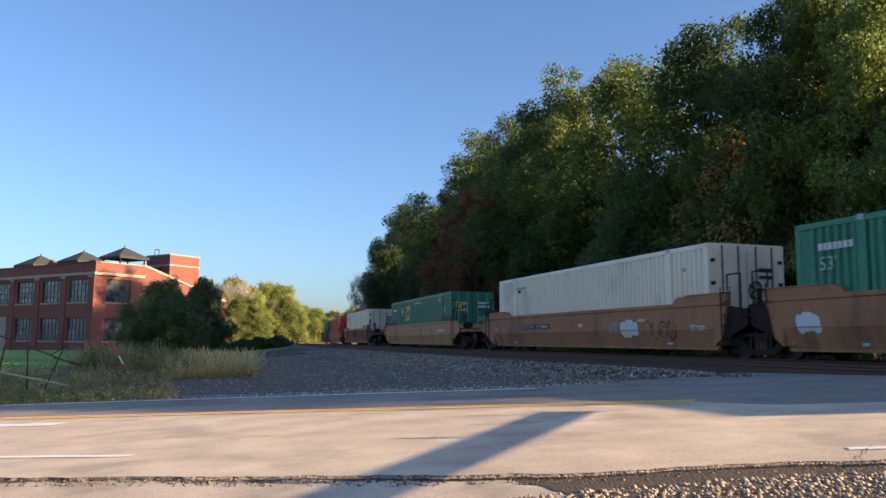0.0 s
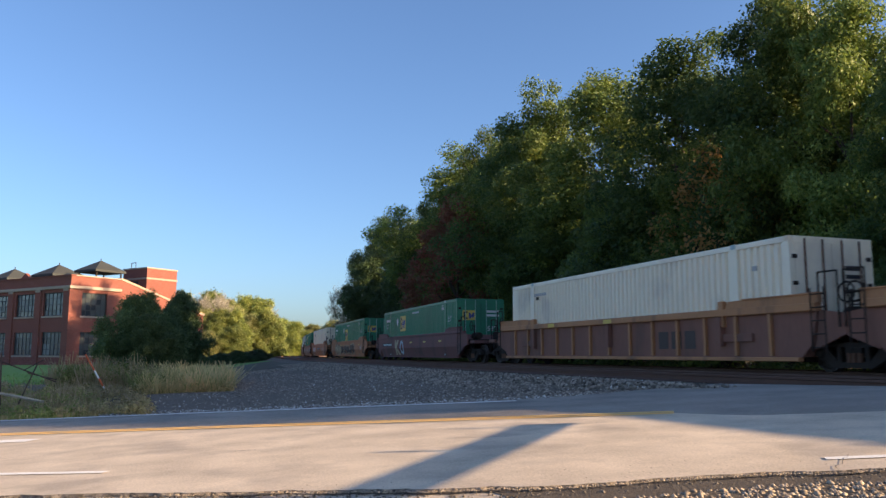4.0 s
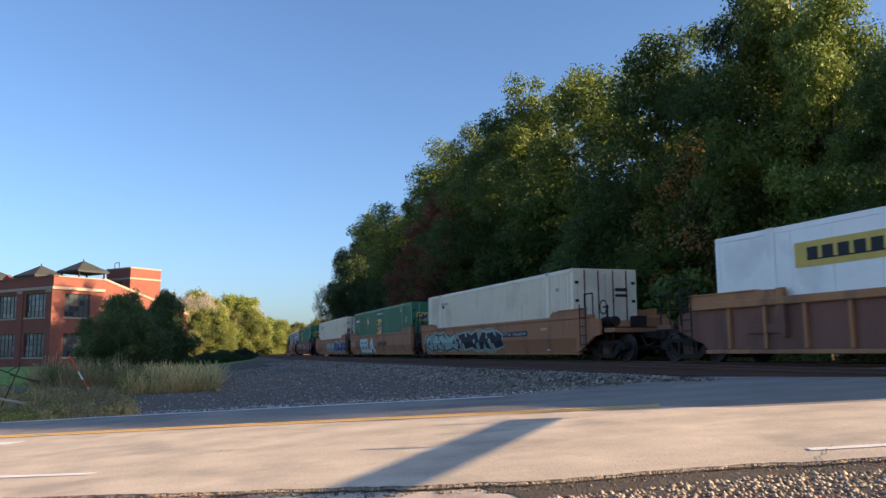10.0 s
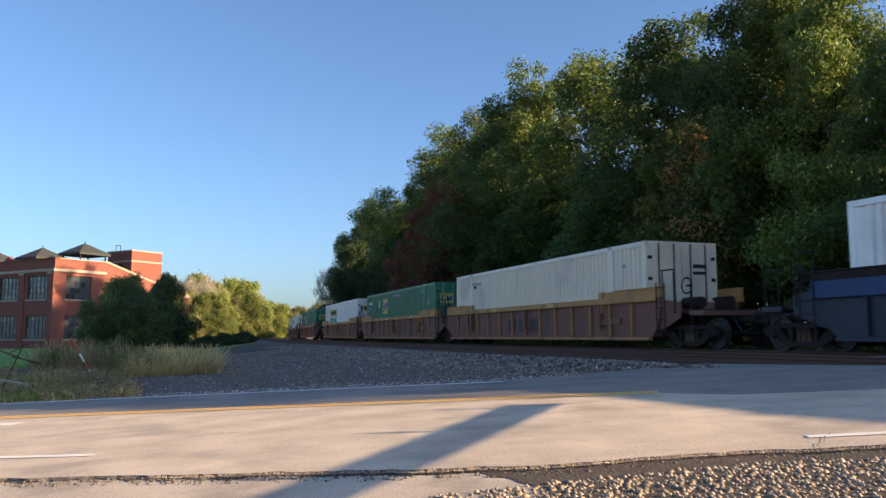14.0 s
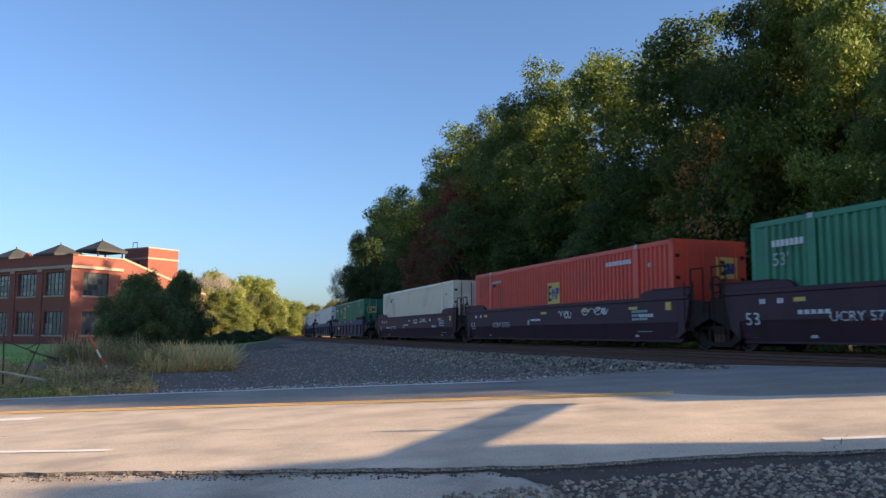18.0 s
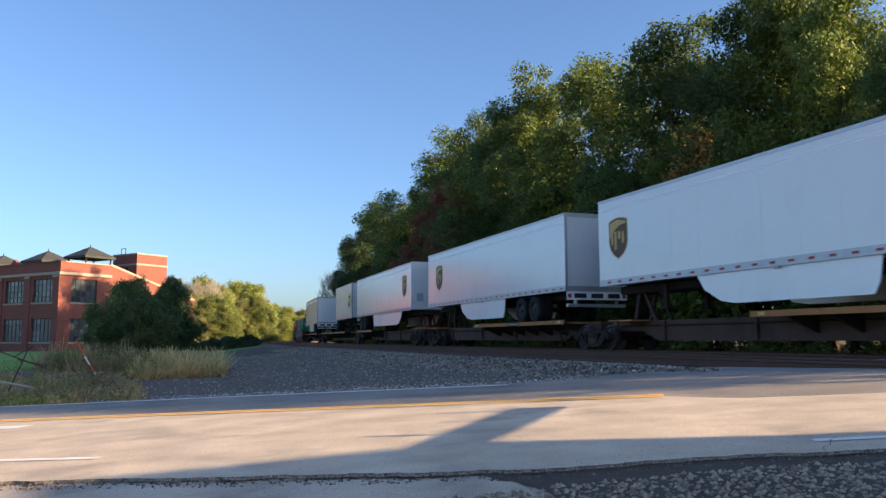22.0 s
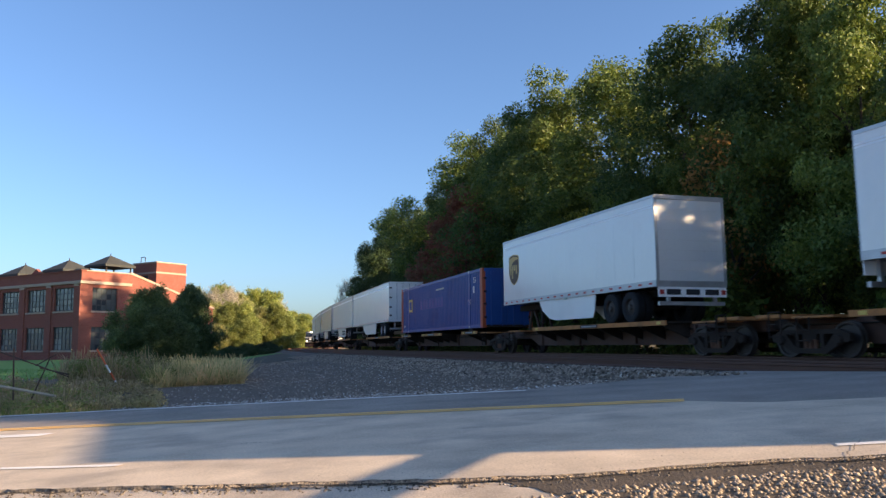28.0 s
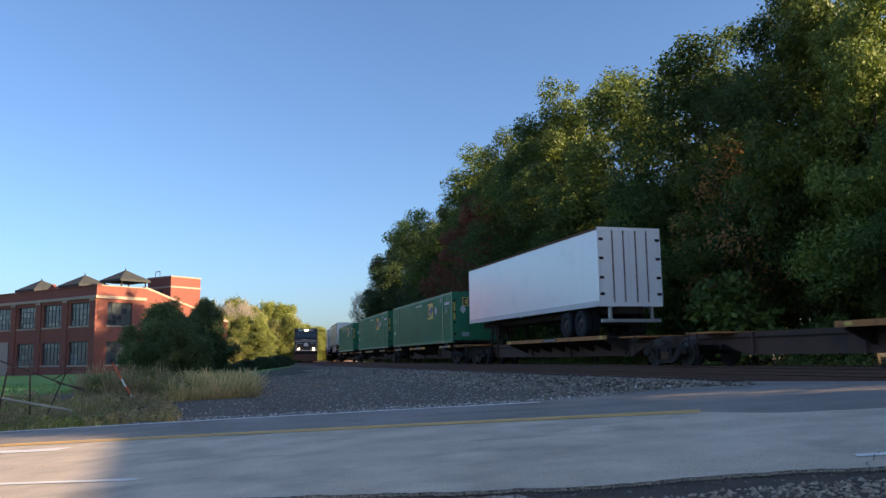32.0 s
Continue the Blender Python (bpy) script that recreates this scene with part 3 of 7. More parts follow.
def lo_hi(a, b):
    return (min(a, b), max(a, b))


def well_car(mat, label, ribbed, ends=("coupler", "joint"), rails=False, name="well_car", chord=None, guide=None):
    """A car with a deep well for one container; x is the way it runs, its origin on the rails at mid-length."""
    car = thing(name, label, "freight car", "cars of the train")
    chord, guide = chord or mat, guide or chord or mat
    deep = mat == "car blue"
    low_edge = 1.18 if deep else 1.38
    for k in (1, -1):
        if ribbed:
            part("side_panel", Shape().prism([(-8.35, 0.26), (8.35, 0.26), (8.75, 0.62), (8.95, 1.40), (-8.95, 1.40), (-8.75, 0.62)], *lo_hi(1.34 * k, 1.40 * k)), mat, car)
            part("top_chord", Shape().box(-9.0, 9.0, *lo_hi(1.31 * k, 1.51 * k), low_edge, 1.57, 0.02), chord, car)
            part("side_sill", Shape().box(-8.4, 8.4, *lo_hi(1.33 * k, 1.49 * k), 0.23, 0.33, 0.015), "chord brown" if mat == "car rust" else mat, car)
            rib = Shape().prism([(-0.045, 0.36), (0.045, 0.36), (0.045, low_edge), (-0.045, low_edge)], *lo_hi(1.40 * k, 1.49 * k)).mesh("rib", "chord brown" if mat == "car rust" else mat)
            for i in range((9 if deep else 13) if k > 0 else 0):
                part("rib", rib, "", car).location.x = -7.6 + i * 1.9 if deep else -7.5 + i * 1.25
            for x in ((0.0,) if deep else (-5.65, 0.0, 5.65)) if k > 0 else ():
                part("bracket", Shape().prism([(x - 0.1, 0.33 if deep else 0.62), (x + 0.1, 0.33 if deep else 0.62), (x + 0.1, low_edge), (x - 0.1, low_edge)], *lo_hi(1.40 * k, (1.50 if deep else 1.55) * k)), chord if deep else mat, car)
            for x in (-6.3, 6.3) if k > 0 and not deep else ():
                part("tie_plate", Shape().box(x - 0.55, x + 0.55, *lo_hi(1.40 * k, 1.47 * k), 0.72, 0.92, 0.01), mat, car)
        else:
            part("side_panel", Shape().prism([(1.36 * k, 1.42), (1.44 * k, 1.42), (1.44 * k, 0.79), (1.26 * k, 0.25), (1.18 * k, 0.25), (1.36 * k, 0.80)], -8.45, 8.45, "x"), mat, car)
            for e, kind in zip((1, -1), ends):
                if kind != "coupler":
                    part("end_panel", Shape().prism([(8.45 * e, 0.32), (8.75 * e, 0.52), (9.0 * e, 1.42), (8.45 * e, 1.42)], *lo_hi(1.35 * k, 1.43 * k)), mat, car)
                    continue
                part("end_panel", Shape().prism([(8.45 * e, 0.27), (8.85 * e, 0.40), (9.65 * e, 0.80), (10.05 * e, 0.86), (10.05 * e, 1.30), (9.7 * e, 1.42), (8.45 * e, 1.42)], *lo_hi(1.35 * k, 1.43 * k)), mat, car)
            part("top_chord", Shape().box(-9.6 if ends[1] == "coupler" else -9.0, 9.6 if ends[0] == "coupler" else 9.0, *lo_hi(1.33 * k, 1.475 * k), 1.42, 1.55, 0.025), chord, car)
            part("side_sill", Shape().box(-8.4, 8.4, *lo_hi(1.16 * k, 1.29 * k), 0.20, 0.26, 0.01), mat, car)
            part("weld_seam", Shape().box(-8.4, 8.4, *lo_hi(1.435 * k, 1.452 * k), 0.775, 0.80), mat, car)
            for x in (-4.2, 4.2) if k > 0 else ():
                part("weld_seam", Shape().box(x - 0.012, x + 0.012, *lo_hi(1.437 * k, 1.446 * k), 0.80, 1.42), mat, car)
        top = 1.57 if ribbed else 1.55
        for e in (1, -1):
            a, b = 5.85 if ribbed else 6.5, 9.05
            if ribbed:
                ring = [(a * e, top), (b * e, top), (b * e, top + 0.24), ((a + 0.12) * e, top + 0.19)]
                part("guide_post", Shape().box(*lo_hi(5.62 * e, 5.82 * e), *lo_hi(1.36 * k, 1.50 * k), 1.10, 1.78, 0.02), guide, car)
            else:
                ring = [(a * e, top), (b * e, top), (b * e, top + 0.20), ((a + 0.3) * e, top + 0.19), ((a + 0.1) * e, top + 0.11)]
            part("end_guide", Shape().prism(ring, *lo_hi(1.33 * k, 1.455 * k)), guide, car)
            part("guide_lip", Shape().box(*lo_hi((a + 0.7) * e, b * e), *lo_hi(1.30 * k, 1.49 * k), top + 0.19, top + 0.225, 0.008), guide, car)
    part("well_floor", Shape().box(-8.3, 8.3, -1.18, 1.18, 0.22, 0.33), "dark steel", car)
    for e in (1, -1):
        part("end_bulkhead", Shape().prism([(8.2 * e, 0.34), (8.45 * e, 0.34), (8.75 * e, 0.98), (8.75 * e, 1.12), (8.6 * e, 1.12), (8.2 * e, 1.4)], -1.33, 1.33), mat, car)
        part("end_platform", Shape().box(*lo_hi(8.6 * e, 10.1 * e), -1.2, 1.2, 0.98, 1.12, 0.02), "dark steel", car)
        part("bolster", Shape().box(*lo_hi(9.3 * e, 10.15 * e), -0.45, 0.45, 0.6, 0.99, 0.05), "dark steel", car)
        part("shear_plate", Shape().prism([(8.75 * e, 0.50), (9.7 * e, 0.86), (9.7 * e, 1.30), (8.95 * e, 1.40)], *lo_hi(1.25, 1.33)), mat if ribbed else "dark steel", car)
        ladder(car, 9.1 * e, 1.53, 0.45, 1.9, "dark steel")
        part("brake_reservoir", Shape().rod((9.2 * e, 0.75, 1.3), (9.95 * e, 0.75, 1.3), 0.17, 12), "dark steel", car)
        part("brake_valve", Shape().box(*lo_hi(9.3 * e, 9.7 * e), -0.6, -0.2, 1.12, 1.5, 0.04), "dark steel", car)
        part("hand_brake", Shape().lathe([(0.22, -0.02), (0.25, 0.0), (0.22, 0.02), (0.2, 0.0), (0.22, -0.02)], 14, at=(9.75 * e, 1.1, 1.78)).rod((9.75 * e, 1.1, 1.78), (9.75 * e, 0.9, 1.78), 0.03, 6).rod((9.75 * e, 0.95, 1.1), (9.75 * e, 0.95, 1.85), 0.035, 6), "dark steel", car)
        part("grab_rail", Shape().rod((9.0 * e, 1.38, 1.8), (9.0 * e, 1.38, 2.25), 0.022, 6).rod((9.0 * e, 1.38, 2.25), (9.55 * e, 1.38, 2.25), 0.022, 6).rod((9.55 * e, 1.38, 2.25), (9.55 * e, 1.38, 1.0), 0.022, 6), "dark steel", car)
    for e, kind in zip((1, -1), ends):
        if kind == "coupler":
            truck(car, 9.72 * e)
            part("coupler", Shape().box(*lo_hi(10.1 * e, 11.55 * e), -0.12, 0.12, 0.72, 0.95, 0.03).box(*lo_hi(11.3 * e, 11.8 * e), -0.2, 0.12, 0.68, 1.0, 0.05), "dark steel", car)
            part("end_sill", Shape().box(*lo_hi(10.1 * e, 10.75 * e), -1.3, 1.3, 0.92, 1.06, 0.02), mat, car)
            part("air_hose", Shape().rod((10.75 * e, 0.35, 0.85), (11.1 * e, 0.35, 0.45), 0.03, 6).rod((11.1 * e, 0.35, 0.45), (11.5 * e, 0.3, 0.6), 0.03, 6), "rubber", car)
            part("stirrup_step", Shape().rod((10.2 * e, 1.28, 0.95), (10.2 * e, 1.28, 0.45), 0.02, 6).rod((10.2 * e, 1.28, 0.45), (10.6 * e, 1.28, 0.45), 0.02, 6).rod((10.6 * e, 1.28, 0.45), (10.6 * e, 1.28, 0.95), 0.02, 6), "dark steel", car)
            if rails:
                handrail(car, 10.7 * e)
        elif kind == "shared":
            truck(car, 9.72 * e)
    return car


def corrugated(length, height, y, pitch, depth, flat, side, x0=0.0):
    """An upright sheet with vertical folds, facing side."""
    v, f, x, n = [], [], -length / 2, 0
    pts = []
    while x < length / 2 - pitch:
        for dx, d in ((0, 0), (flat, 0), (flat + (pitch - flat) * 0.25, 1), (pitch - (pitch - flat) * 0.25, 1)):
            pts.append((x + dx, y - side * depth * d))
        x += pitch
    pts.append((length / 2, y))
    for px, py in pts:
        v += [(px + x0, py, 0), (px + x0, py, height)]
    f = [(2 * i, 2 * i + 2, 2 * i + 3, 2 * i + 1) for i in range(len(pts) - 1)]
    return Shape().add(v, f)


def plate(x0, x1, z0, z1, y, t=0.008):
    return Shape().box(x0, x1, min(y, y + t), max(y, y + t), z0, z1)


def square_mark(parent, x, z, w, y, side, h=None):
    """A yellow panel with a plain device: a dark comb at its left as one faces it, blue strokes at its right."""
    t = 0.012 * side
    h = h or w * 0.78
    yel = part("emblem", plate(x - w / 2, x + w / 2, z - h / 2, z + h / 2, y, t), "mark yellow", parent, "yellow emblem panel")
    y2 = lo_hi(y + t, y + t + 0.004 * side)
    k = side
    part("device", Shape().prism([(x + k * w * p, z + h * q) for p, q in ((0.43, -0.38), (0.43, 0.38), (0.15, 0.38), (0.15, 0.25), (0.33, 0.25), (0.33, 0.06), (0.19, 0.06), (0.19, -0.06), (0.33, -0.06), (0.33, -0.25), (0.15, -0.25), (0.15, -0.38))], *y2), "mark dark", yel)
    for ring in ([(0.12, -0.30), (0.12, 0.24), (0.04, 0.24), (-0.04, 0.0), (-0.12, 0.24), (-0.18, 0.24), (-0.18, -0.30), (-0.10, -0.30), (-0.10, 0.04), (-0.02, -0.16), (0.05, 0.04), (0.05, -0.30)], [(-0.23, -0.30), (-0.23, 0.24), (-0.43, 0.24), (-0.45, 0.10), (-0.42, -0.04), (-0.31, -0.06), (-0.31, -0.30)]):
        part("device", Shape().prism([(x + k * w * p, z + h * q) for p, q in ring], *y2), "mark blue", yel)


def diamond(parent, x, z, r, y, side):
    t = 0.012 * side
    part("diamond_label", Shape().prism([(x - r * 0.75, z), (x, z - r), (x + r * 0.75, z), (x, z + r)], min(y, y + t), max(y, y + t)), "mark white", parent)


def container(mat, label, style, doors="mark white", emblem_x=None, post=None):
    """A 53-foot box, its origin on its underside at mid-length; the doors are at its trailing end."""
    L, W, H = 16.15, 2.59, 2.9
    box = thing("container", label, "container", "containers on the train")
    pitch, depth, flat = {"green": (0.245, 0.065, 0.085), "wide": (0.64, 0.012, 0.56), "smooth": (1.22, 0.012, 1.18)}[style]
    for side in (1, -1):
        y = side * W / 2
        sh = corrugated(L - 0.3, H - 0.3, y - side * 0.01, pitch, depth * (1 if style != "wide" else -1), flat, side)
        ob = part("side_wall", sh, mat, box)
        ob.location.z = 0.16
        part("bottom_rail", Shape().box(-L / 2, L / 2, min(y, y - side * 0.1), max(y, y - side * 0.1), 0.0, 0.17, 0.02), mat, box)
        part("top_rail", Shape().box(-L / 2, L / 2, min(y, y - side * 0.1), max(y, y - side * 0.1), H - 0.15, H, 0.02), mat, box)
        for x in (-6.1, 6.1):
            if side < 0:
                continue
            part("lifting_post", Shape().box(x - 0.13, x + 0.13, min(y + side * 0.012, y - side * 0.1), max(y + side * 0.012, y - side * 0.1), 0, H + 0.006), post or mat, box)
            for z in (0.0, H - 0.11):
                part("corner_casting", Shape().box(x - 0.09, x + 0.09, min(y + side * 0.02, y - side * 0.1), max(y + side * 0.02, y - side * 0.1), z, z + 0.12), "mark pale" if style == "green" else mat, box)
        for x in (-L / 2, L / 2 - 0.16):
            part("corner_post", Shape().box(x, x + 0.16, min(y, y - side * 0.16), max(y, y - side * 0.16), 0.0, H), post or mat, box)
    part("roof", Shape().box(-L / 2, L / 2, -W / 2 + 0.1, W / 2 - 0.1, H - 0.06, H - 0.02), mat, box)
    part("floor", Shape().box(-L / 2, L / 2, -W / 2 + 0.1, W / 2 - 0.1, 0.02, 0.16), "dark steel", box)
    part("front_wall", corrugated_end(W - 0.3, H - 0.2, L / 2 - 0.05), mat, box)
    bar_ = Shape().rod((0, 0, 0), (0, 0, 2.76), 0.022, 6).mesh("lock_bar", "rust" if mat == "box cream" else "lock green" if mat == "box green" else mat)
    for k in (-1, 1):
        door = part("door", Shape().box(-L / 2 - 0.01, -L / 2 + 0.05, min(0.01 * k, 1.13 * k), max(0.01 * k, 1.13 * k), 0.14, H - 0.16), mat, box)
        for q in (0.3, 0.85):
            part("lock_bar", bar_, "", door).location = (-L / 2 - 0.045, q * k, 0.08)
        for z in (0.5, 1.15, 1.75, 2.4):
            part("hinge", Shape().box(-L / 2 - 0.03, -L / 2 + 0.02, min(1.08 * k, 1.22 * k), max(1.08 * k, 1.22 * k), z - 0.05, z + 0.05), "dark steel", door)
    part("door_header", Shape().box(-L / 2 - 0.02, -L / 2 + 0.1, -W / 2 + 0.1, W / 2 - 0.1, H - 0.16, H), mat, box)
    return box


def corrugated_end(width, height, x):
    v, n = [], 22
    for i in range(n + 1):
        yy = -width / 2 + width * i / n
        xx = x + (0.03 if i % 2 else 0.0)
        v += [(xx, yy, 0.1), (xx, yy, height)]
    return Shape().add(v, [(2 * i, 2 * i + 2, 2 * i + 3, 2 * i + 1) for i in range(n)])


def comb(x, z, w, h, n):
    """The outline of a row of upright bars on one thin base line."""
    ring, step, foot = [(x, z)], w / n, h * 0.1
    ring.append((x + w - step * 0.28, z))
    for i in reversed(range(n)):
        a, b = x + i * step, x + (i + 0.72) * step
        ring += [(b, z + h), (a, z + h)]
        if i:
            ring += [(a, z + foot), (x + (i - 0.28) * step, z + foot)]
    return ring


def bars(parent, x, z, w, h, n, y, side, mat, name="writing"):
    """Writing too small to read: plain bars."""
    return part(name, Shape().prism(comb(x, z, w, h, n), *lo_hi(y, y + 0.01 * side)), mat, parent)


def end_bars(parent, x, y, z, w, h, mat, name="writing"):
    return part(name, Shape().box(x - 0.012, x, y, y + w, z, z + h), mat, parent)


FACING = Matrix.Rotation(radians(180), 4, "Z") @ Matrix.Rotation(radians(90), 4, "X")


def green_box(mat="box green", label="green corrugated steel container with a yellow emblem panel", emblem=2.75, emblem_z=1.97, bright=False, label_x=4.28):
    b = container(mat, label, "green")
    y = 1.29
    for side in (1,):
        yy = side * y
        square_mark(b, emblem * side, emblem_z, 1.3, yy, side, 0.96)
        diamond(b, label_x * side, 2.15 if not bright else 2.0, 0.27, yy, side)
        if side > 0:
            bars(b, -0.9, 2.5, 1.6, 0.11, 11, yy, side, "mark pale")
            bars(b, 6.35 if not bright else -7.5, 2.22, 1.05, 0.16, 7, yy, side, "mark white")
            bars(b, -5.8, 2.43, 0.4, 0.14, 2, yy, side, "mark pale")
            bars(b, -5.75, 2.62, 0.3, 0.08, 1, yy, side, "mark pale")
            bars(b, 7.3, 0.9, 0.35, 0.2, 2, yy, side, "mark white")
    for x in (7.35, -6.6):
        lettering("writing", "53'" if not bright else "53", 0.46, "mark pale", b, Matrix.Translation((x, y + 0.012, 1.75)) @ FACING, "pale length figure")
    e = -8.09
    ey, ez = (-0.32, 0.28) if bright else (0.0, 0.0)
    part("emblem", Shape().box(e - 0.012, e, 0.3 + ey, 1.0 + ey, 1.8 + ez, 2.3 + ez), "mark yellow", b, "yellow emblem panel")
    part("device", Shape().prism([(q + ey, z + ez) for q, z in ((0.94, 1.86), (0.94, 2.24), (0.72, 2.24), (0.72, 2.17), (0.86, 2.17), (0.86, 1.93), (0.72, 1.93), (0.72, 1.86))], e - 0.016, e - 0.012, "x"), "mark dark", b)
    part("device", Shape().prism([(q + ey, z + ez) for q, z in ((0.66, 1.88), (0.66, 2.18), (0.58, 2.18), (0.52, 2.04), (0.46, 2.18), (0.36, 2.18), (0.36, 2.02), (0.44, 1.88), (0.50, 1.98), (0.56, 1.88))], e - 0.016, e - 0.012, "x"), "mark blue", b)
    for z in (() if bright else (2.2, 2.0)):
        end_bars(b, e, -1.0, z, 0.7, 0.11, "mark white")
    turn_end = Matrix.Rotation(radians(-90), 4, "Z") @ Matrix.Rotation(radians(90), 4, "X")
    lettering("writing", "53'" if not bright else "53", 0.36, "mark white", b, Matrix.Translation((e - 0.016, 0.25 if bright else -0.35, 1.5 if bright else 1.25)) @ turn_end, "white length figure")
    part("diamond_label", Shape().prism([(q + (1.4 if bright else 0), z + (1.05 if bright else 0)) for q, z in ((-0.95, 0.85), (-0.75, 0.58), (-0.55, 0.85), (-0.75, 1.12))], e - 0.012, e, "x"), "mark white", b)
    end_bars(b, e, 0.25, 0.35, 0.5, 0.25, "mark pale")
    if bright:
        for yy in (1.12, -1.2):
            part("reflector", Shape().box(e - 0.012, e, yy, yy + 0.1, 1.3, 2.3), "mark yellow", b)
    return b


def plain_box(mat, label, style="green", brand=""):
    b = container(mat, label, style)
    for side in (1,):
        y = 1.29 * side
        if brand == "hunt":
            part("name_board", plate(1.78, 5.35, 1.86, 2.44, y, 0.014 * side), "mark yellow", b, "yellow panel with a dark name")
            bars(b, 2.1, 2.0, 3.0, 0.3, 7, y + 0.014 * side, side, "mark dark")
        elif brand == "intermodal":
            part("name_board", plate(1.55, 5.2, 1.83, 2.41, y, 0.014 * side), "mark yellow", b, "yellow panel with a dark name")
            bars(b, 1.9, 1.97, 3.0, 0.3, 7, y + 0.014 * side, side, "mark dark")
            if side > 0:
                lettering("writing", "Intermodal", 0.80, "mark green", b, Matrix.Translation((5.2, y + 0.02, 1.26)) @ Matrix.Rotation(radians(180), 4, "Z") @ Matrix.Rotation(radians(90), 4, "X"), "dark green lettering")
        elif brand == "square":
            square_mark(b, -4.05 * side, 2.15, 1.15, y + 0.035 * side, side, 0.8)
            if side > 0:
                bars(b, 3.6, 2.25, 1.6, 0.13, 8, y + 0.03, side, "post grey")
                bars(b, -1.2, 2.45, 0.25, 0.25, 1, y + 0.03, side, "mark red")
                part("placard", plate(0.3, 0.65, 1.1, 1.45, y + 0.03, 0.01), "mark pale", b)
        else:
            bars(b, 4.9, 2.35, 1.15, 0.11, 8, y, side, "post grey")
            part("vent", Shape().box(5.55, 5.75, y - 0.02, y + 0.03, 2.2, 2.32), "dark steel", b)
            part("vent", Shape().box(-6.95, -6.8, y - 0.02, y + 0.03, 2.15, 2.27), "post grey", b)
    if style == "wide":
        rib = Shape().box(-0.035, 0.035, 1.27, 1.312, 0.15, 2.76).mesh("side_post", "post grey")
        for i in range(25):
            part("side_post", rib, "", b, "grey upright side post").location.x = -7.65 + i * 0.64
    if brand in ("hunt", "intermodal"):
        part("name_board", Shape().box(-8.11, -8.09, -1.05, 1.05, 1.95, 2.4), "mark yellow", b)
        s = Shape()
        for i in range(7):
            s.box(-8.118, -8.11, -0.8 + i * 0.28, -0.62 + i * 0.28, 2.05, 2.3)
        part("writing", s, "mark dark", b)
    else:
        end_bars(b, -8.09, -0.9, 2.1, 0.5, 0.12, "mark dark")
        end_bars(b, -8.09, -0.9, 1.9, 0.5, 0.1, "mark dark")
    return b


def shield(parent, x, z, h, y, side, pale):
    """A parcel carrier's emblem as a plain shield."""
    w = h * 0.8
    gold = "mark lime" if pale else "mark gold"
    ring = [(-0.5, 0.42), (-0.3, 0.47), (0.0, 0.5), (0.3, 0.47), (0.5, 0.42), (0.5, -0.1), (0.42, -0.28), (0.25, -0.42), (0.0, -0.52), (-0.25, -0.42), (-0.42, -0.28), (-0.5, -0.1)]
    part("emblem_rim", Shape().prism([(x + p * w * 1.08, z + q * h * 1.06) for p, q in ring], *lo_hi(y, y + 0.006 * side)), gold, parent, "bright rim of a shield emblem")
    a = part("emblem", Shape().prism([(x + p * w, z + q * h) for p, q in ring], min(y, y + 0.01 * side), max(y, y + 0.01 * side)), "mark brown" if not pale else "mark dark", parent, "dark shield emblem with a gold device")
    y2 = y + 0.01 * side
    y3 = lo_hi(y2, y2 + 0.004 * side)
    part("device", Shape().prism([(x + p * w * 0.92, z + q * h * 0.94) for p, q in [(-0.5, 0.36), (-0.1, 0.33), (0.2, 0.22), (0.5, 0.0), (0.5, 0.42), (0.0, 0.49), (-0.5, 0.42)]], *y3), gold, a)
    for ring in ([(0.38, 0.12), (0.38, -0.16), (0.28, -0.16), (0.28, 0.12)], [(0.20, 0.16), (0.20, -0.30), (0.08, -0.30), (0.08, 0.16)], [(0.0, 0.16), (0.0, -0.04), (-0.14, -0.04), (-0.14, 0.16)], [(-0.22, 0.14), (-0.22, -0.16), (-0.34, -0.16), (-0.34, 0.14)]):
        part("device", Shape().prism([(x + p * w * side, z + q * h) for p, q in ring], *y3), gold, a)


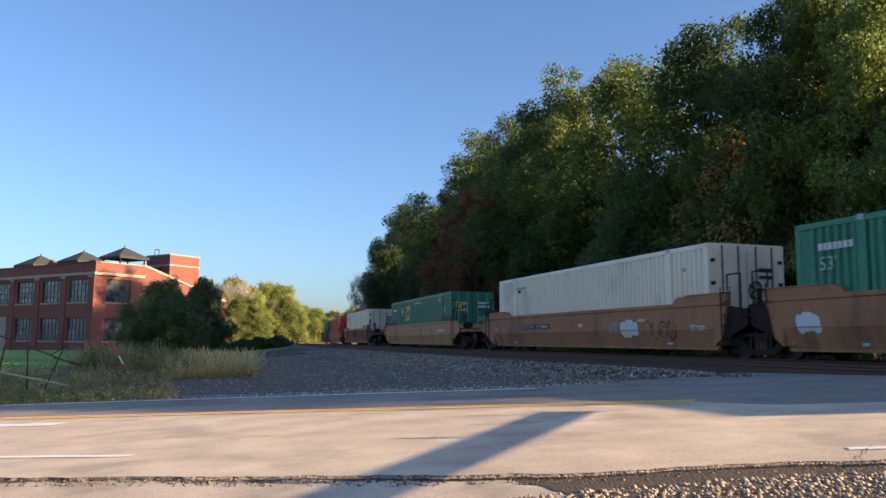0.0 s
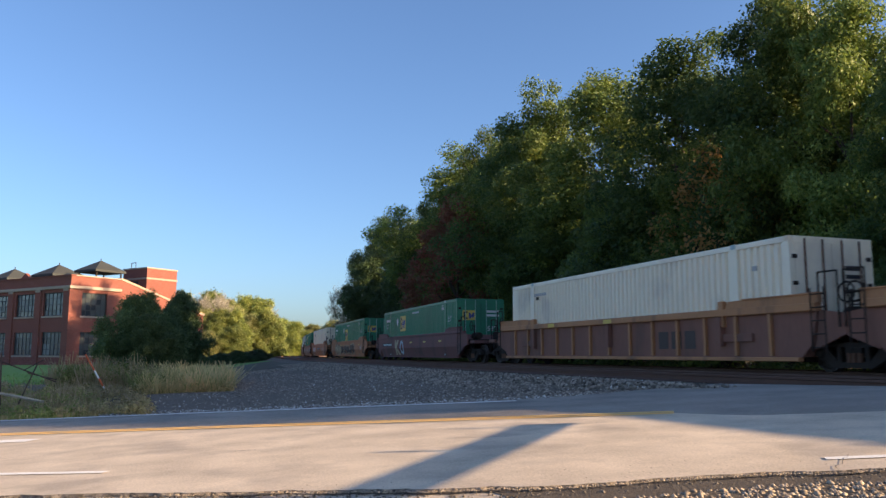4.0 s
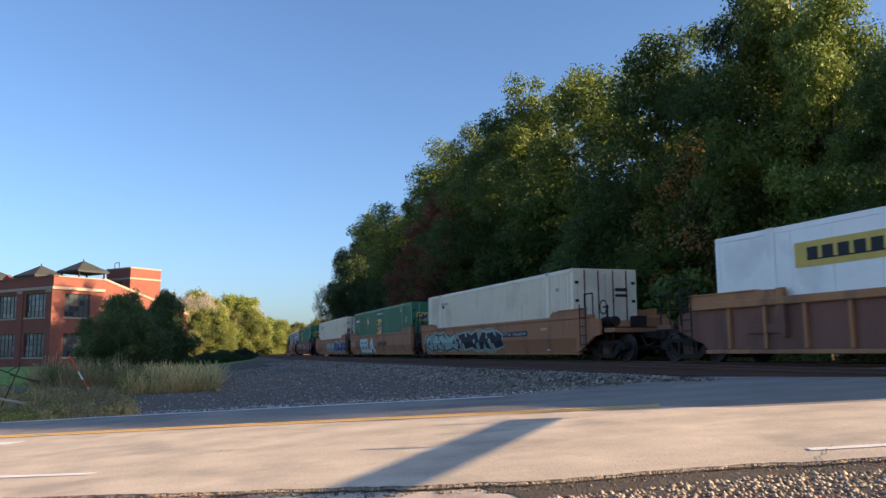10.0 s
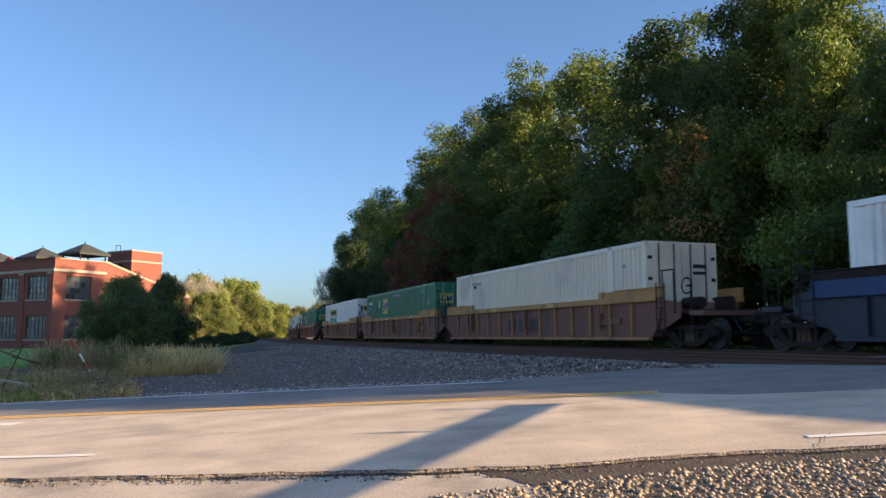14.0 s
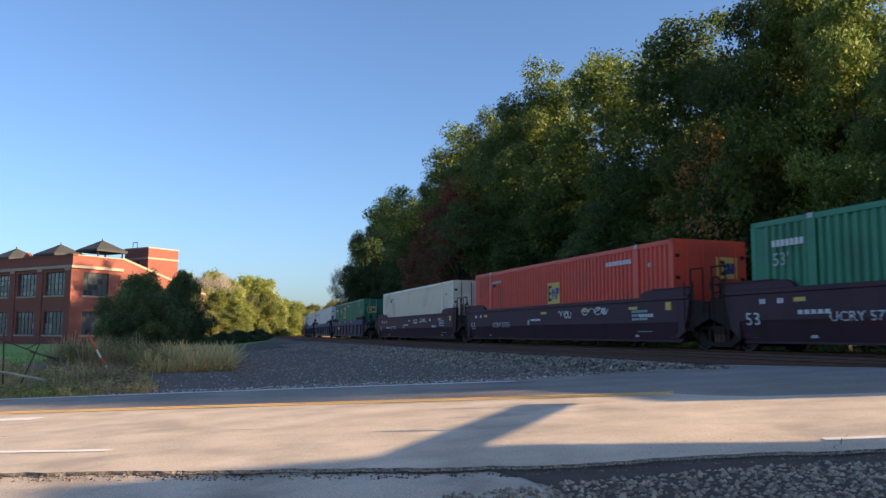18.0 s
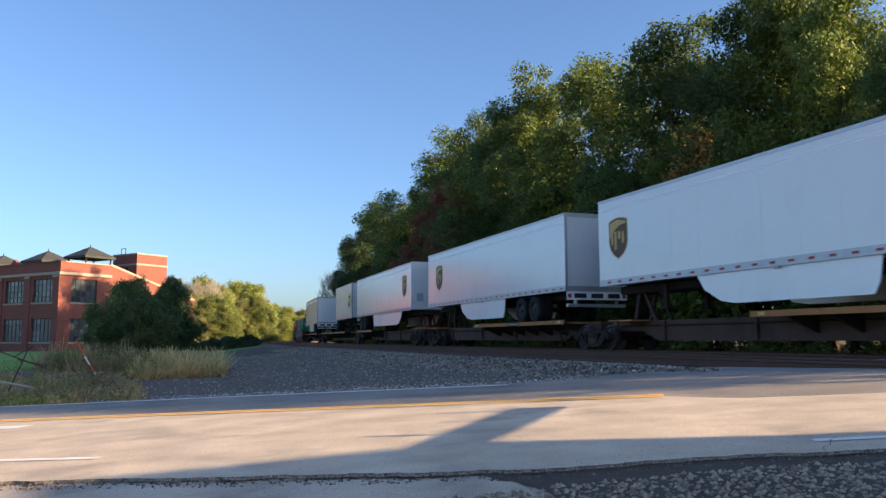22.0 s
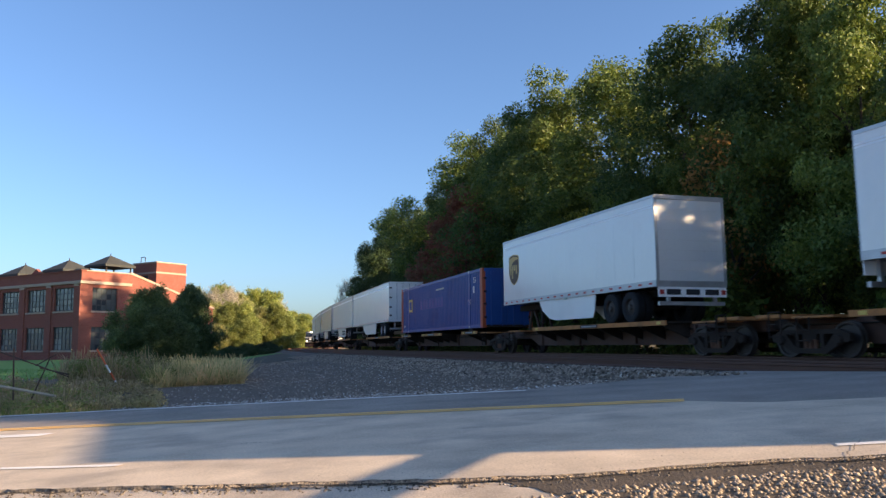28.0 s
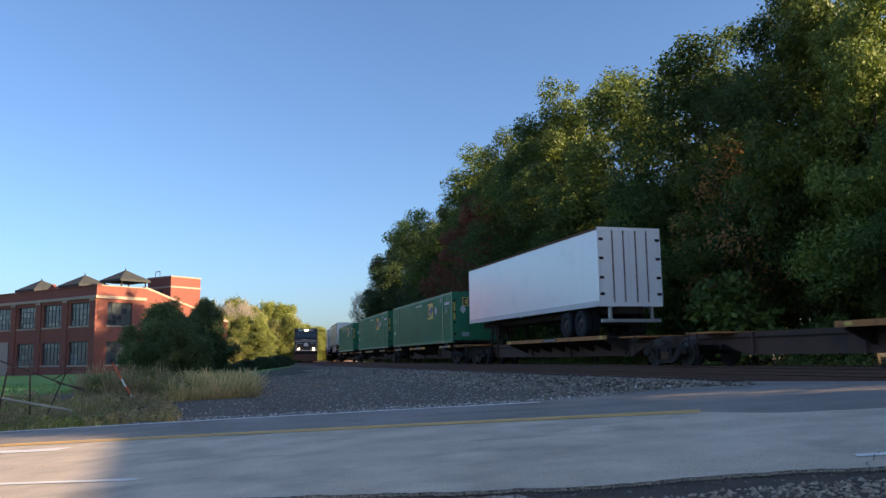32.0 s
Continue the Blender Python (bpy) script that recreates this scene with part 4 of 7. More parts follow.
def trailer(L, mat, label, emblem=None, nose=1, skirt=True, doors="roll", H=2.85, pale=False, placard=False, extra="", tandem=1.6, axles=2):
    """A road trailer, origin on the deck it stands on, at mid-length; nose 1: its front leads, -1: its doors lead."""
    W, Z = 2.59, 1.12
    tr = thing("semi_trailer", label, "trailer", "trailers on the train")
    n = nose
    body = part("box_body", Shape().box(-L / 2, L / 2, -W / 2, W / 2, Z, Z + H - 0.03, 0.04), mat, tr)
    part("roof", Shape().box(-L / 2 + 0.03, L / 2 - 0.03, -W / 2 + 0.04, W / 2 - 0.04, Z + H - 0.03, Z + H, 0.01), mat, tr)
    for side in (1, -1):
        y = side * W / 2
        part("side_rail", Shape().box(-L / 2, L / 2, *lo_hi(y, y + 0.012 * side), Z - 0.04, Z + 0.16), "alloy" if mat == "trailer grey" or not skirt else mat, tr)
        part("top_rail", Shape().box(-L / 2, L / 2, *lo_hi(y, y + 0.014 * side), Z + H - 0.11, Z + H - 0.02), "alloy" if skirt or L < 10 else "rust", tr)
        if skirt or L < 10:
            for dz in (0.42, 0.35):
                part("rub_line", Shape().box(-L / 2, L / 2, *lo_hi(y, y + 0.004 * side), Z + H - dz, Z + H - dz + (0.045 if skirt else 0.02)), "trailer line" if skirt else "post grey", tr)
        tape = Shape().box(0, 0.19, *lo_hi(y, y + 0.018 * side), Z + 0.03, Z + 0.09).mesh("reflector", "mark red")
        for i in range(int(L / 0.61) if side > 0 and (skirt or L < 10) else 0):
            part("reflector", tape, "", tr, "red reflector").location.x = -L / 2 + 0.2 + i * 0.61
        seam = Shape().box(0, 0.014, *lo_hi(y, y + 0.002 * side), Z + 0.16, Z + H - 0.43).mesh("panel_seam", "trailer seam")
        for i in range(1, int(L / 1.22) if side > 0 else 1):
            part("panel_seam", seam, "", tr).location.x = -L / 2 + i * 1.22
        if side > 0:
            part("side_lamp", Shape().box(-0.1, 0.1, *lo_hi(y, y + 0.04), Z - 0.1, Z - 0.02), "mark pale", tr)
        if skirt:
            a, b = (2.5, -2.9) if n > 0 else (2.4, -5.2)
            k = L / 16.15
            a, b = a * k, b * k + (tandem - 1.6 if n > 0 else 0) * 0.4
            ring = [(b, Z - 0.04), (a + 0.6, Z - 0.04), (a + 0.3, Z - 0.45), (a - 0.35, Z - 0.78), (a - 0.9, Z - 0.86), (b + 0.25, Z - 0.86), (b + 0.1, Z - 0.6)] if n > 0 else [(b - 0.5, Z - 0.04), (a, Z - 0.04), (a - 0.1, Z - 0.6), (a - 0.25, Z - 0.86), (b + 0.9, Z - 0.86), (b + 0.35, Z - 0.78), (b - 0.2, Z - 0.45)]
            part("skirt", Shape().prism(ring, *lo_hi(y - 0.05 * side, y - 0.09 * side)), "trailer white", tr, "white side skirt")
        if emblem is not None and side > 0:
            shield(tr, emblem * side, 2.60, 1.27, y, side, pale)
    part("chassis", Shape().box(-L / 2 + 0.1, L / 2 - 0.1, -0.55, 0.55, Z - 0.3, Z - 0.04, 0.03), "dark steel", tr)
    for dx in (tandem, tandem + 1.25)[:axles]:
        x = n * (-L / 2 + dx)
        ax = part("axle", Shape().rod((x, -1.1, 0.51), (x, 1.1, 0.51), 0.07), "dark steel", tr)
        for side in (1, -1):
            for off in (0.0, 0.33):
                w = part("wheel", TYRE, "", tr, "black rubber tyre")
                w.matrix_local = pose(x, side * (1.14 - off), 0.51, 0, 0, 0 if side > 0 else 180)
            if side > 0:
                part("hub", Shape().lathe([(0.0, 0.03), (0.08, 0.03), (0.1, -0.03), (0.25, -0.07), (0.29, 0.0), (0.29, -0.1)], 16, at=(x, 1.27, 0.51)), "alloy" if mat == "trailer white" and skirt else "wheel steel", tr)
    x = n * (L / 2 - 2.9)
    for y in (-0.75, 0.75):
        part("landing_leg", Shape().box(x - 0.07, x + 0.07, y - 0.06, y + 0.06, 0.28, Z - 0.1).box(x - 0.13, x + 0.13, y - 0.13, y + 0.13, 0.24, 0.28).rod((x + 0.5, y, Z - 0.2), (x, y, 0.6), 0.03, 6), "dark steel", tr)
    e = -n * L / 2
    o = -n
    fr = Shape()
    for y in (-W / 2, W / 2 - 0.1):
        fr.box(min(e, e + 0.03 * o), max(e, e + 0.03 * o), y, y + 0.1, Z, Z + H)
    fr.box(min(e, e + 0.03 * o), max(e, e + 0.03 * o), -W / 2, W / 2, Z + H - 0.14, Z + H)
    fr.box(min(e, e + 0.03 * o), max(e, e + 0.03 * o), -W / 2, W / 2, Z - 0.05, Z + 0.14)
    part("door_frame", fr, "alloy" if doors == "roll" else mat, tr)
    if doors == "roll":
        slat = Shape().box(*lo_hi(e, e + 0.012 * o), -W / 2 + 0.1, W / 2 - 0.1, 0.004, (H - 0.3) / 8 - 0.004).mesh("door_slat", "trailer door")
        for i in range(8):
            part("door_slat", slat, "", tr).location.z = Z + 0.15 + i * (H - 0.3) / 8
    else:
        for k in (-1, 1):
            d = part("door", Shape().box(min(e, e + 0.025 * o), max(e, e + 0.025 * o), min(0.01 * k, 1.18 * k), max(0.01 * k, 1.18 * k), Z + 0.15, Z + H - 0.15), mat, tr)
            for q in (0.25, 0.7):
                part("lock_bar", Shape().rod((e + 0.05 * o, q * k, Z + 0.1), (e + 0.05 * o, q * k, Z + H - 0.12), 0.022, 6), "rust" if mat == "trailer white" and not skirt else "alloy", d)
            for z in (0.4, 1.0, 1.7, 2.4):
                part("hinge", Shape().box(min(e, e + 0.05 * o), max(e, e + 0.05 * o), min(1.08 * k, 1.25 * k), max(1.08 * k, 1.25 * k), Z + z - 0.05, Z + z + 0.05), "dark steel", d)
    bumper = Shape()
    for y in (-0.9, 0.8):
        bumper.box(min(e, e - 0.1 * o), max(e, e - 0.1 * o), y, y + 0.1, Z - 0.55, Z)
    bumper.box(min(e, e - 0.1 * o), max(e, e - 0.1 * o), -1.2, 1.2, Z - 0.62, Z - 0.5)
    part("bumper", bumper, "alloy", tr)
    if doors == "roll":
        part("rear_sill", Shape().box(*lo_hi(e, e + 0.03 * o), -1.25, 1.25, Z - 0.36, Z - 0.052), "trailer white", tr)
        for y in (-0.95, -0.25, 0.45):
            part("light_slot", Shape().box(*lo_hi(e + 0.03 * o, e + 0.04 * o), y, y + 0.5, Z - 0.29, Z - 0.12), "mark dark", tr)
        for y in (-1.2, 1.06):
            part("tail_lamp", Shape().box(*lo_hi(e + 0.03 * o, e + 0.05 * o), y, y + 0.14, Z - 0.28, Z - 0.14), "mark red", tr)
    if placard:
        part("placard", Shape().box(min(e, e + 0.03 * o), max(e, e + 0.03 * o), -1.0, -0.55, Z + 0.5, Z + 0.95), "mark yellow", tr)
    f = n * L / 2
    if mat == "trailer grey" and L < 10:
        for y in (-W / 2 - 0.006, W / 2 - 0.25):
            part("nose_post", Shape().box(min(f, f - 0.55 * n), max(f, f - 0.55 * n) + 0.0, y, y + 0.256, Z - 0.02, Z + H + 0.004), "trailer beige", tr)
        part("nose_panel", Shape().box(min(f, f + 0.02 * n), max(f, f + 0.02 * n), -0.95, -0.45, Z + 0.5, Z + 1.1), "mark white", tr)
    if n < 0:
        part("nose_sheet", Shape().box(*lo_hi(f, f + 0.008 * n), -W / 2 + 0.06, W / 2 - 0.06, Z + 0.05, Z + H - 0.06), "trailer door", tr, "bare metal nose sheet")
    part("nose_box", Shape().box(min(f, f + 0.05 * n), max(f, f + 0.05 * n), 0.55, 0.95, Z + 0.5, Z + 0.95), "mark pale", tr)
    if extra == "writing":
        bars(tr, -2.4, Z - 0.4, 2.0, 0.14, 12, W / 2 - 0.05, 1, "mark dark")
        bars(tr, -2.2, Z - 0.66, 1.7, 0.14, 11, W / 2 - 0.05, 1, "mark dark")
    if extra == "number":
        lettering("writing", "53", 0.32, "mark dark", tr, Matrix.Translation((L / 2 - 0.5, W / 2 + 0.01, Z + 0.75)) @ Matrix.Rotation(radians(180), 4, "Z") @ Matrix.Rotation(radians(90), 4, "X"))
        bars(tr, L / 2 - 1.1, Z + 0.5, 0.7, 0.1, 5, W / 2, 1, "mark dark")
    return tr


M["trailer seam"] = material("trailer seam", (0.74, 0.73, 0.71), (0.68, 0.67, 0.66), rough=0.5, scale=2)
M["mark lime"] = material("mark lime", (0.80, 0.82, 0.22), (0.72, 0.74, 0.20), rough=0.35, scale=3)
M["trailer line"] = material("trailer line", (0.97, 0.97, 0.97), (0.94, 0.94, 0.94), rough=0.4, scale=2)
TYRE = Shape().lathe([(0.29, -0.14), (0.42, -0.15), (0.49, -0.13), (0.51, -0.09), (0.51, 0.09), (0.49, 0.13), (0.42, 0.15), (0.29, 0.14)], 24).mesh("wheel", "rubber")


def spine_car(length, label, platforms, hitch, coupled=(False, False), pedestals=False, rails=False):
    """A skeleton car: a centre beam with platforms for a trailer's wheels; its trucks under the ends."""
    car = thing("spine_car", label, "freight car", "cars of the train")
    h = length / 2
    part("centre_beam", Shape().prism([(-h + 0.4, 0.95), (-h + 0.4, 0.66), (-h + 2.2, 0.62), (-h + 3.0, 0.32), (h - 3.0, 0.32), (h - 2.2, 0.62), (h - 0.4, 0.66), (h - 0.4, 0.95)], -0.42, 0.42), "belly brown", car)
    for x in (-h + 3.4, -2.0, 2.0, h - 3.4):
        part("stiffener", Shape().box(x - 0.04, x + 0.04, -0.5, 0.5, 0.36, 0.93), "belly brown", car)
    part("brake_pipe", Shape().rod((-h + 1.0, 0.46, 0.8), (h - 1.0, 0.46, 0.8), 0.025, 6), "dark steel", car)
    for e in (1, -1):
        part("end_step", Shape().box(*lo_hi((h - 2.6) * e, (h - 1.3) * e), -1.15, 1.15, 0.93, 0.985, 0.01), "platform edge", car, "worn orange edge of an end platform")
        part("ladder_rail", Shape().rod(((h - 1.5) * e, 1.18, 0.35), ((h - 1.5) * e, 1.18, 0.95), 0.02, 6).rod(((h - 1.9) * e, 1.18, 0.35), ((h - 1.9) * e, 1.18, 0.95), 0.02, 6).rod(((h - 1.5) * e, 1.18, 0.4), ((h - 1.9) * e, 1.18, 0.4), 0.02, 6).rod(((h - 1.5) * e, 1.18, 0.65), ((h - 1.9) * e, 1.18, 0.65), 0.02, 6), "dark steel", car)
    for a, b in platforms:
        deck = part("wheel_platform", Shape().box(a, b, -1.33, 1.33, 0.98, 1.03), "dark steel", car)
        for side in (1, -1):
            y = 1.33 * side
            part("platform_edge", Shape().box(a, b, min(y, y + 0.05 * side), max(y, y + 0.05 * side), 0.91, 1.055), "platform edge", deck)
            arm = Shape().prism([(0.42 * side, 0.5), (1.3 * side, 0.86), (1.3 * side, 0.97), (0.42 * side, 0.97)], 0, 0.08, "x").mesh("bracket", "dark steel")
            for i in range(int((b - a) / 1.3) + 1):
                if a + 0.15 + i * 1.3 < b - 0.1:
                    part("bracket", arm, "", deck).location.x = a + 0.15 + i * 1.3
            for x in (a + 0.25, b - 0.5) if side > 0 else ():
                part("reflector", Shape().box(x, x + 0.22, *lo_hi(y + 0.05 * side, y + 0.056 * side), 0.94, 1.03), "mark yellow", deck)
        m = (a + b) / 2
        part("marking_board", Shape().box(m - 0.62, m + 0.62, 1.38, 1.385, 0.925, 1.045), "mark dark", deck, "black board with pale bars")
        bars(deck, m - 0.54, 0.955, 1.08, 0.055, 9, 1.385, 1, "post grey")
        if pedestals:
            part("pedestal", Shape().box((a + b) / 2 - 0.25, (a + b) / 2 + 0.25, -1.25, 1.25, 1.03, 1.2, 0.02), "dark steel", deck)
    if hitch is not None:
        part("hitch_plate", Shape().box(hitch - 0.32, hitch + 0.32, -0.42, 0.42, 2.02, 2.1), "hitch steel", car, "rusty trailer hitch plate")
        for y in (-0.34, 0.26):
            part("hitch_leg", Shape().prism([(hitch - 0.78, 0.95), (hitch - 0.66, 0.95), (hitch - 0.02, 1.93), (hitch + 0.04, 1.93), (hitch + 0.38, 0.95), (hitch + 0.5, 0.95), (hitch + 0.14, 2.02), (hitch - 0.12, 2.02)], y, y + 0.08), "hitch steel", car)
    for e, on in zip((1, -1), coupled):
        if on:
            truck(car, (h - 1.75) * e)
            part("coupler", Shape().box(min((h - 0.5) * e, (h + 0.1) * e), max((h - 0.5) * e, (h + 0.1) * e), -0.15, 0.15, 0.7, 0.98, 0.03), "dark steel", car)
            part("end_platform", Shape().box(min((h - 1.2) * e, (h - 0.3) * e), max((h - 1.2) * e, (h - 0.3) * e), -1.35, 1.35, 0.95, 1.05, 0.02), "platform edge", car)
            if rails:
                handrail(car, (h - 0.4) * e)
            ladder(car, (h - 1.0) * e, 1.38, 0.4, 1.1, "dark steel")
        elif e < 0:
            truck(car, -h)
    return car


M["hitch steel"] = material("hitch steel", (0.10, 0.06, 0.045), (0.06, 0.04, 0.035), rough=0.9, scale=4, fine=40)
M["belly brown"] = material("belly brown", (0.13, 0.066, 0.044), (0.075, 0.04, 0.03), rough=0.85, scale=0.8, fine=20, stain=(0.05, 0.035, 0.03), stain_scale=1.2, stain_amount=0.6)
M["platform edge"] = material("platform edge", (0.58, 0.225, 0.065), (0.38, 0.155, 0.055), rough=0.8, scale=1.5, fine=20, stain=(0.10, 0.06, 0.04), stain_scale=2, stain_amount=0.6)

RIDES = []  # every moving thing with its mark along the train and its height


def ride(ob, s, z=0.0, right=0.0, way=1):
    RIDES.append((ob, s, z, right, way))
    return ob


STOCK = {}


def stock(key, make):
    """The first of a kind is built, the rest are copies of it."""
    if key in STOCK:
        return copy_thing(STOCK[key], Matrix.Identity(4))
    STOCK[key] = make()
    return STOCK[key]


CARS = {
    "brown": ("car brown", "brown steel well car with smooth sides and graffiti", False, None, None),
    "tan": ("car tan", "orange-tan steel well car with smooth scuffed sides", False, None, "car grey brown"),
    "ribbed": ("car rust", "rust-brown steel well car with ribbed sides", True, "chord brown", "chord brown"),
    "ribbed tan": ("car rust", "rust-brown ribbed steel well car with a tan top chord", True, "chord tan", "chord tan"),
    "maroon": ("car maroon", "maroon steel well car with smooth sides", False, None, None),
    "plum": ("car plum", "dark plum steel well car with white stencils", False, None, None),
    "blue": ("car blue", "dark blue steel well car with ribbed sides", True, "chord blue", "dark steel"),
    "dim": ("car grey brown", "dark grey-brown steel well car with smooth sides", False, None, None),
}
BOXES = {
    "green": lambda: green_box(),
    "cream": lambda: plain_box("box cream", "cream corrugated steel container, weathered"),
    "white": lambda: plain_box("box white", "white corrugated steel container"),
    "white wide": lambda: plain_box("box white", "white container with wide ribs and a yellow emblem", "wide", "square"),
    "hunt": lambda: plain_box("box white", "white smooth container with a yellow name panel", "smooth", "hunt"),
    "intermodal": lambda: plain_box("box white", "white container with a yellow panel and dark lettering", "green", "intermodal"),
    "red": lambda: red_box(),
    "blue": lambda: blue_box(),
    "bright": lambda: green_box("box bright green", "bright green container with a yellow emblem panel and diamonds", -3.15, 2.05, True, -4.5),
}


def red_box():
    b = plain_box("box red", "red corrugated steel container with a yellow emblem")
    square_mark(b, -0.3, 1.65, 1.0, 1.29, 1, 0.8)
    bars(b, -5.8, 2.35, 1.6, 0.14, 9, 1.29, 1, "mark white")
    part("emblem", Shape().box(-8.102, -8.09, -0.95, -0.2, 1.75, 2.4), "mark yellow", b, "yellow emblem panel")
    part("device", Shape().prism([(-0.28, 1.85), (-0.28, 2.3), (-0.5, 2.3), (-0.5, 2.2), (-0.38, 2.2), (-0.38, 1.95), (-0.5, 1.95), (-0.5, 1.85)], -8.106, -8.102, "x"), "mark dark", b)
    part("device", Shape().prism([(-0.56, 1.88), (-0.56, 2.22), (-0.66, 2.22), (-0.72, 2.05), (-0.78, 2.22), (-0.9, 2.2), (-0.9, 2.0), (-0.8, 1.88), (-0.72, 2.0), (-0.64, 1.88)], -8.106, -8.102, "x"), "mark blue", b)
    return b


def blue_box():
    b = container("box blue", "blue corrugated container with orange posts", "green", post="box blue")
    for side in (1, -1):
        for x in (-8.08, 7.75):
            part("end_post", Shape().box(x, x + 0.33, min(1.30 * side, 1.1 * side), max(1.30 * side, 1.1 * side), 0, 2.905), "box orange", b, "orange corner post")
        if side < 0:
            continue
        part("emblem", plate(5.2, 6.0, 1.3, 2.1, 1.29 * side, 0.014 * side), "mark yellow", b, "yellow square emblem")
        part("device", plate(5.35, 5.85, 1.45, 1.95, 1.305 * side, 0.01 * side), "mark blue", b)
        bars(b, -1.5, 1.35, 5.0, 0.55, 8, 1.27 * side, side, "mark violet")
        bars(b, -6.9, 1.75, 0.3, 0.35, 1, 1.29 * side, side, "mark white")
        bars(b, -1.7, 2.3, 1.6, 0.1, 12, 1.29 * side, side, "mark pale")
        if side > 0:
            for x, z in ((-6.75, 2.25), (-5.9, 1.2)):
                lettering("writing", "53", 0.42, "mark white", b, Matrix.Translation((x, 1.302, z)) @ FACING, "white length figure")
            bars(b, 7.0, 0.35, 0.4, 0.12, 2, 1.29, 1, "mark white")
    end_bars(b, -8.09, -0.6, 2.2, 0.5, 0.4, "mark white")
    end_bars(b, -8.09, -0.7, 1.6, 0.7, 0.35, "mark pale")
    end_bars(b, -8.09, -0.7, 1.2, 0.7, 0.15, "mark pale")
    return b


M["lock green"] = material("lock green", (0.32, 0.50, 0.41), (0.2, 0.36, 0.28), rough=0.5, scale=3)
M["post grey"] = material("post grey", (0.50, 0.47, 0.44), (0.40, 0.37, 0.34), rough=0.6, scale=2)
M["mark gold"] = material("mark gold", (0.74, 0.47, 0.15), rough=0.5)
M["mark violet"] = material("mark violet", (0.07, 0.06, 0.30), rough=0.6)

# Leading end of each container at 0 s, its kind, its car, and how the car's two ends are carried.
J, C, N = "shared", "coupler", "joint"
WELLS = [
    (131.0, "white", "ribbed", C, N), (111.6, "green", "dim", J, C), (88.1, "red", "brown", C, C), (65.3, "cream", "ribbed", C, C),
    (38.69, "green", "tan", C, C), (14.74, "cream", "brown", C, N), (-4.80, "green", "brown", J, N), (-24.09, "cream", "brown", J, C),
    (-47.71, "green", "brown", C, C), (-71.31, "green", "dim", C, C), (-94.66, "cream", "ribbed", C, N), (-113.9, "white", "ribbed", J, N), (-133.6, "green", "ribbed", J, C),
    (-157.06, "white wide", "tan", C, C), (-180.56, "green", "maroon", C, C), (-204.06, "cream", "brown", C, N), (-223.57, "green", "brown", J, N), (-242.9, "cream", "brown", J, C),
    (-266.62, "hunt", "ribbed", C, C), (-289.87, "green", "ribbed", C, C), (-313.35, "intermodal", "ribbed tan", C, N), (-332.85, "green", "ribbed tan", J, N), (-352.33, "cream", "ribbed tan", J, C),
    (-375.9, "white", "blue", C, N), (-395.4, "white", "blue", J, N), (-414.97, "green", "blue", J, C), (-438.41, "cream", "plum", C, N), (-457.85, "red", "plum", J, N), (-477.29, "green", "plum", J, C),
]
# Where the emblem and the diamond sit on the containers that differ from the usual: leading end: (x, z, diamond x).
MARKS = {-47.71: (0.95, 1.75, 2.4), -71.31: (2.9, 2.0, 4.3), -133.6: (0.0, 1.72, 3.2), -223.57: (0.0, 1.72, 3.4), -477.29: (3.1, 2.0, -3.18), -414.97: (2.05, 2.0, 4.1)}
WELL_CARS = {}
for front, box_kind, car_kind, a, b in WELLS:
    mid = front - 8.075
    mat, label, ribbed, chord, guide = CARS[car_kind]
    car = ride(stock((car_kind, a, b), lambda: well_car(mat, label, ribbed, (a, b), car_kind in ("plum", "blue", "ribbed", "maroon"), chord=chord, guide=guide)), mid)
    WELL_CARS[front] = (car, ribbed)
    if box_kind == "green" and front in MARKS:
        ride(green_box(emblem=MARKS[front][0], emblem_z=MARKS[front][1], label_x=MARKS[front][2]), mid, 0.345)
    else:
        ride(stock(box_kind, BOXES[box_kind]), mid, 0.345)

GREY = "grey-white parcel trailer with a dark shield emblem"
TRAILERS = {
    "parcel": lambda: trailer(16.15, "trailer grey", GREY + " near its nose", 6.2, tandem=2.7),
    "parcel back": lambda: trailer(16.15, "trailer grey", GREY + ", loaded nose last", -6.5, nose=-1),
    "parcel 45": lambda: trailer(13.6, "trailer grey", "shorter " + GREY, 5.4),
    "parcel 40": lambda: trailer(12.2, "trailer grey", "short " + GREY, 4.9),
    "parcel placard": lambda: trailer(16.15, "trailer grey", GREY + " and a yellow placard", 6.9, placard=True),
    "pup": lambda: trailer(8.5, "trailer grey", "short grey parcel trailer with beige nose posts", -2.75, nose=-1, skirt=False, pale=True, tandem=0.85, axles=1),
    "plain": lambda: trailer(16.15, "trailer white", "plain white road trailer with side skirts", None, doors="swing", extra="number"),
    "writing": lambda: trailer(16.15, "trailer white", "white road trailer with writing on its skirt", None, doors="swing", extra="writing"),
    "old": lambda: trailer(14.5, "trailer white", "older white trailer with rusty swing doors", None, skirt=False, doors="swing"),
    "beige": lambda: trailer(16.15, "trailer white", "white road trailer with a grey nose", None, doors="swing"),
}
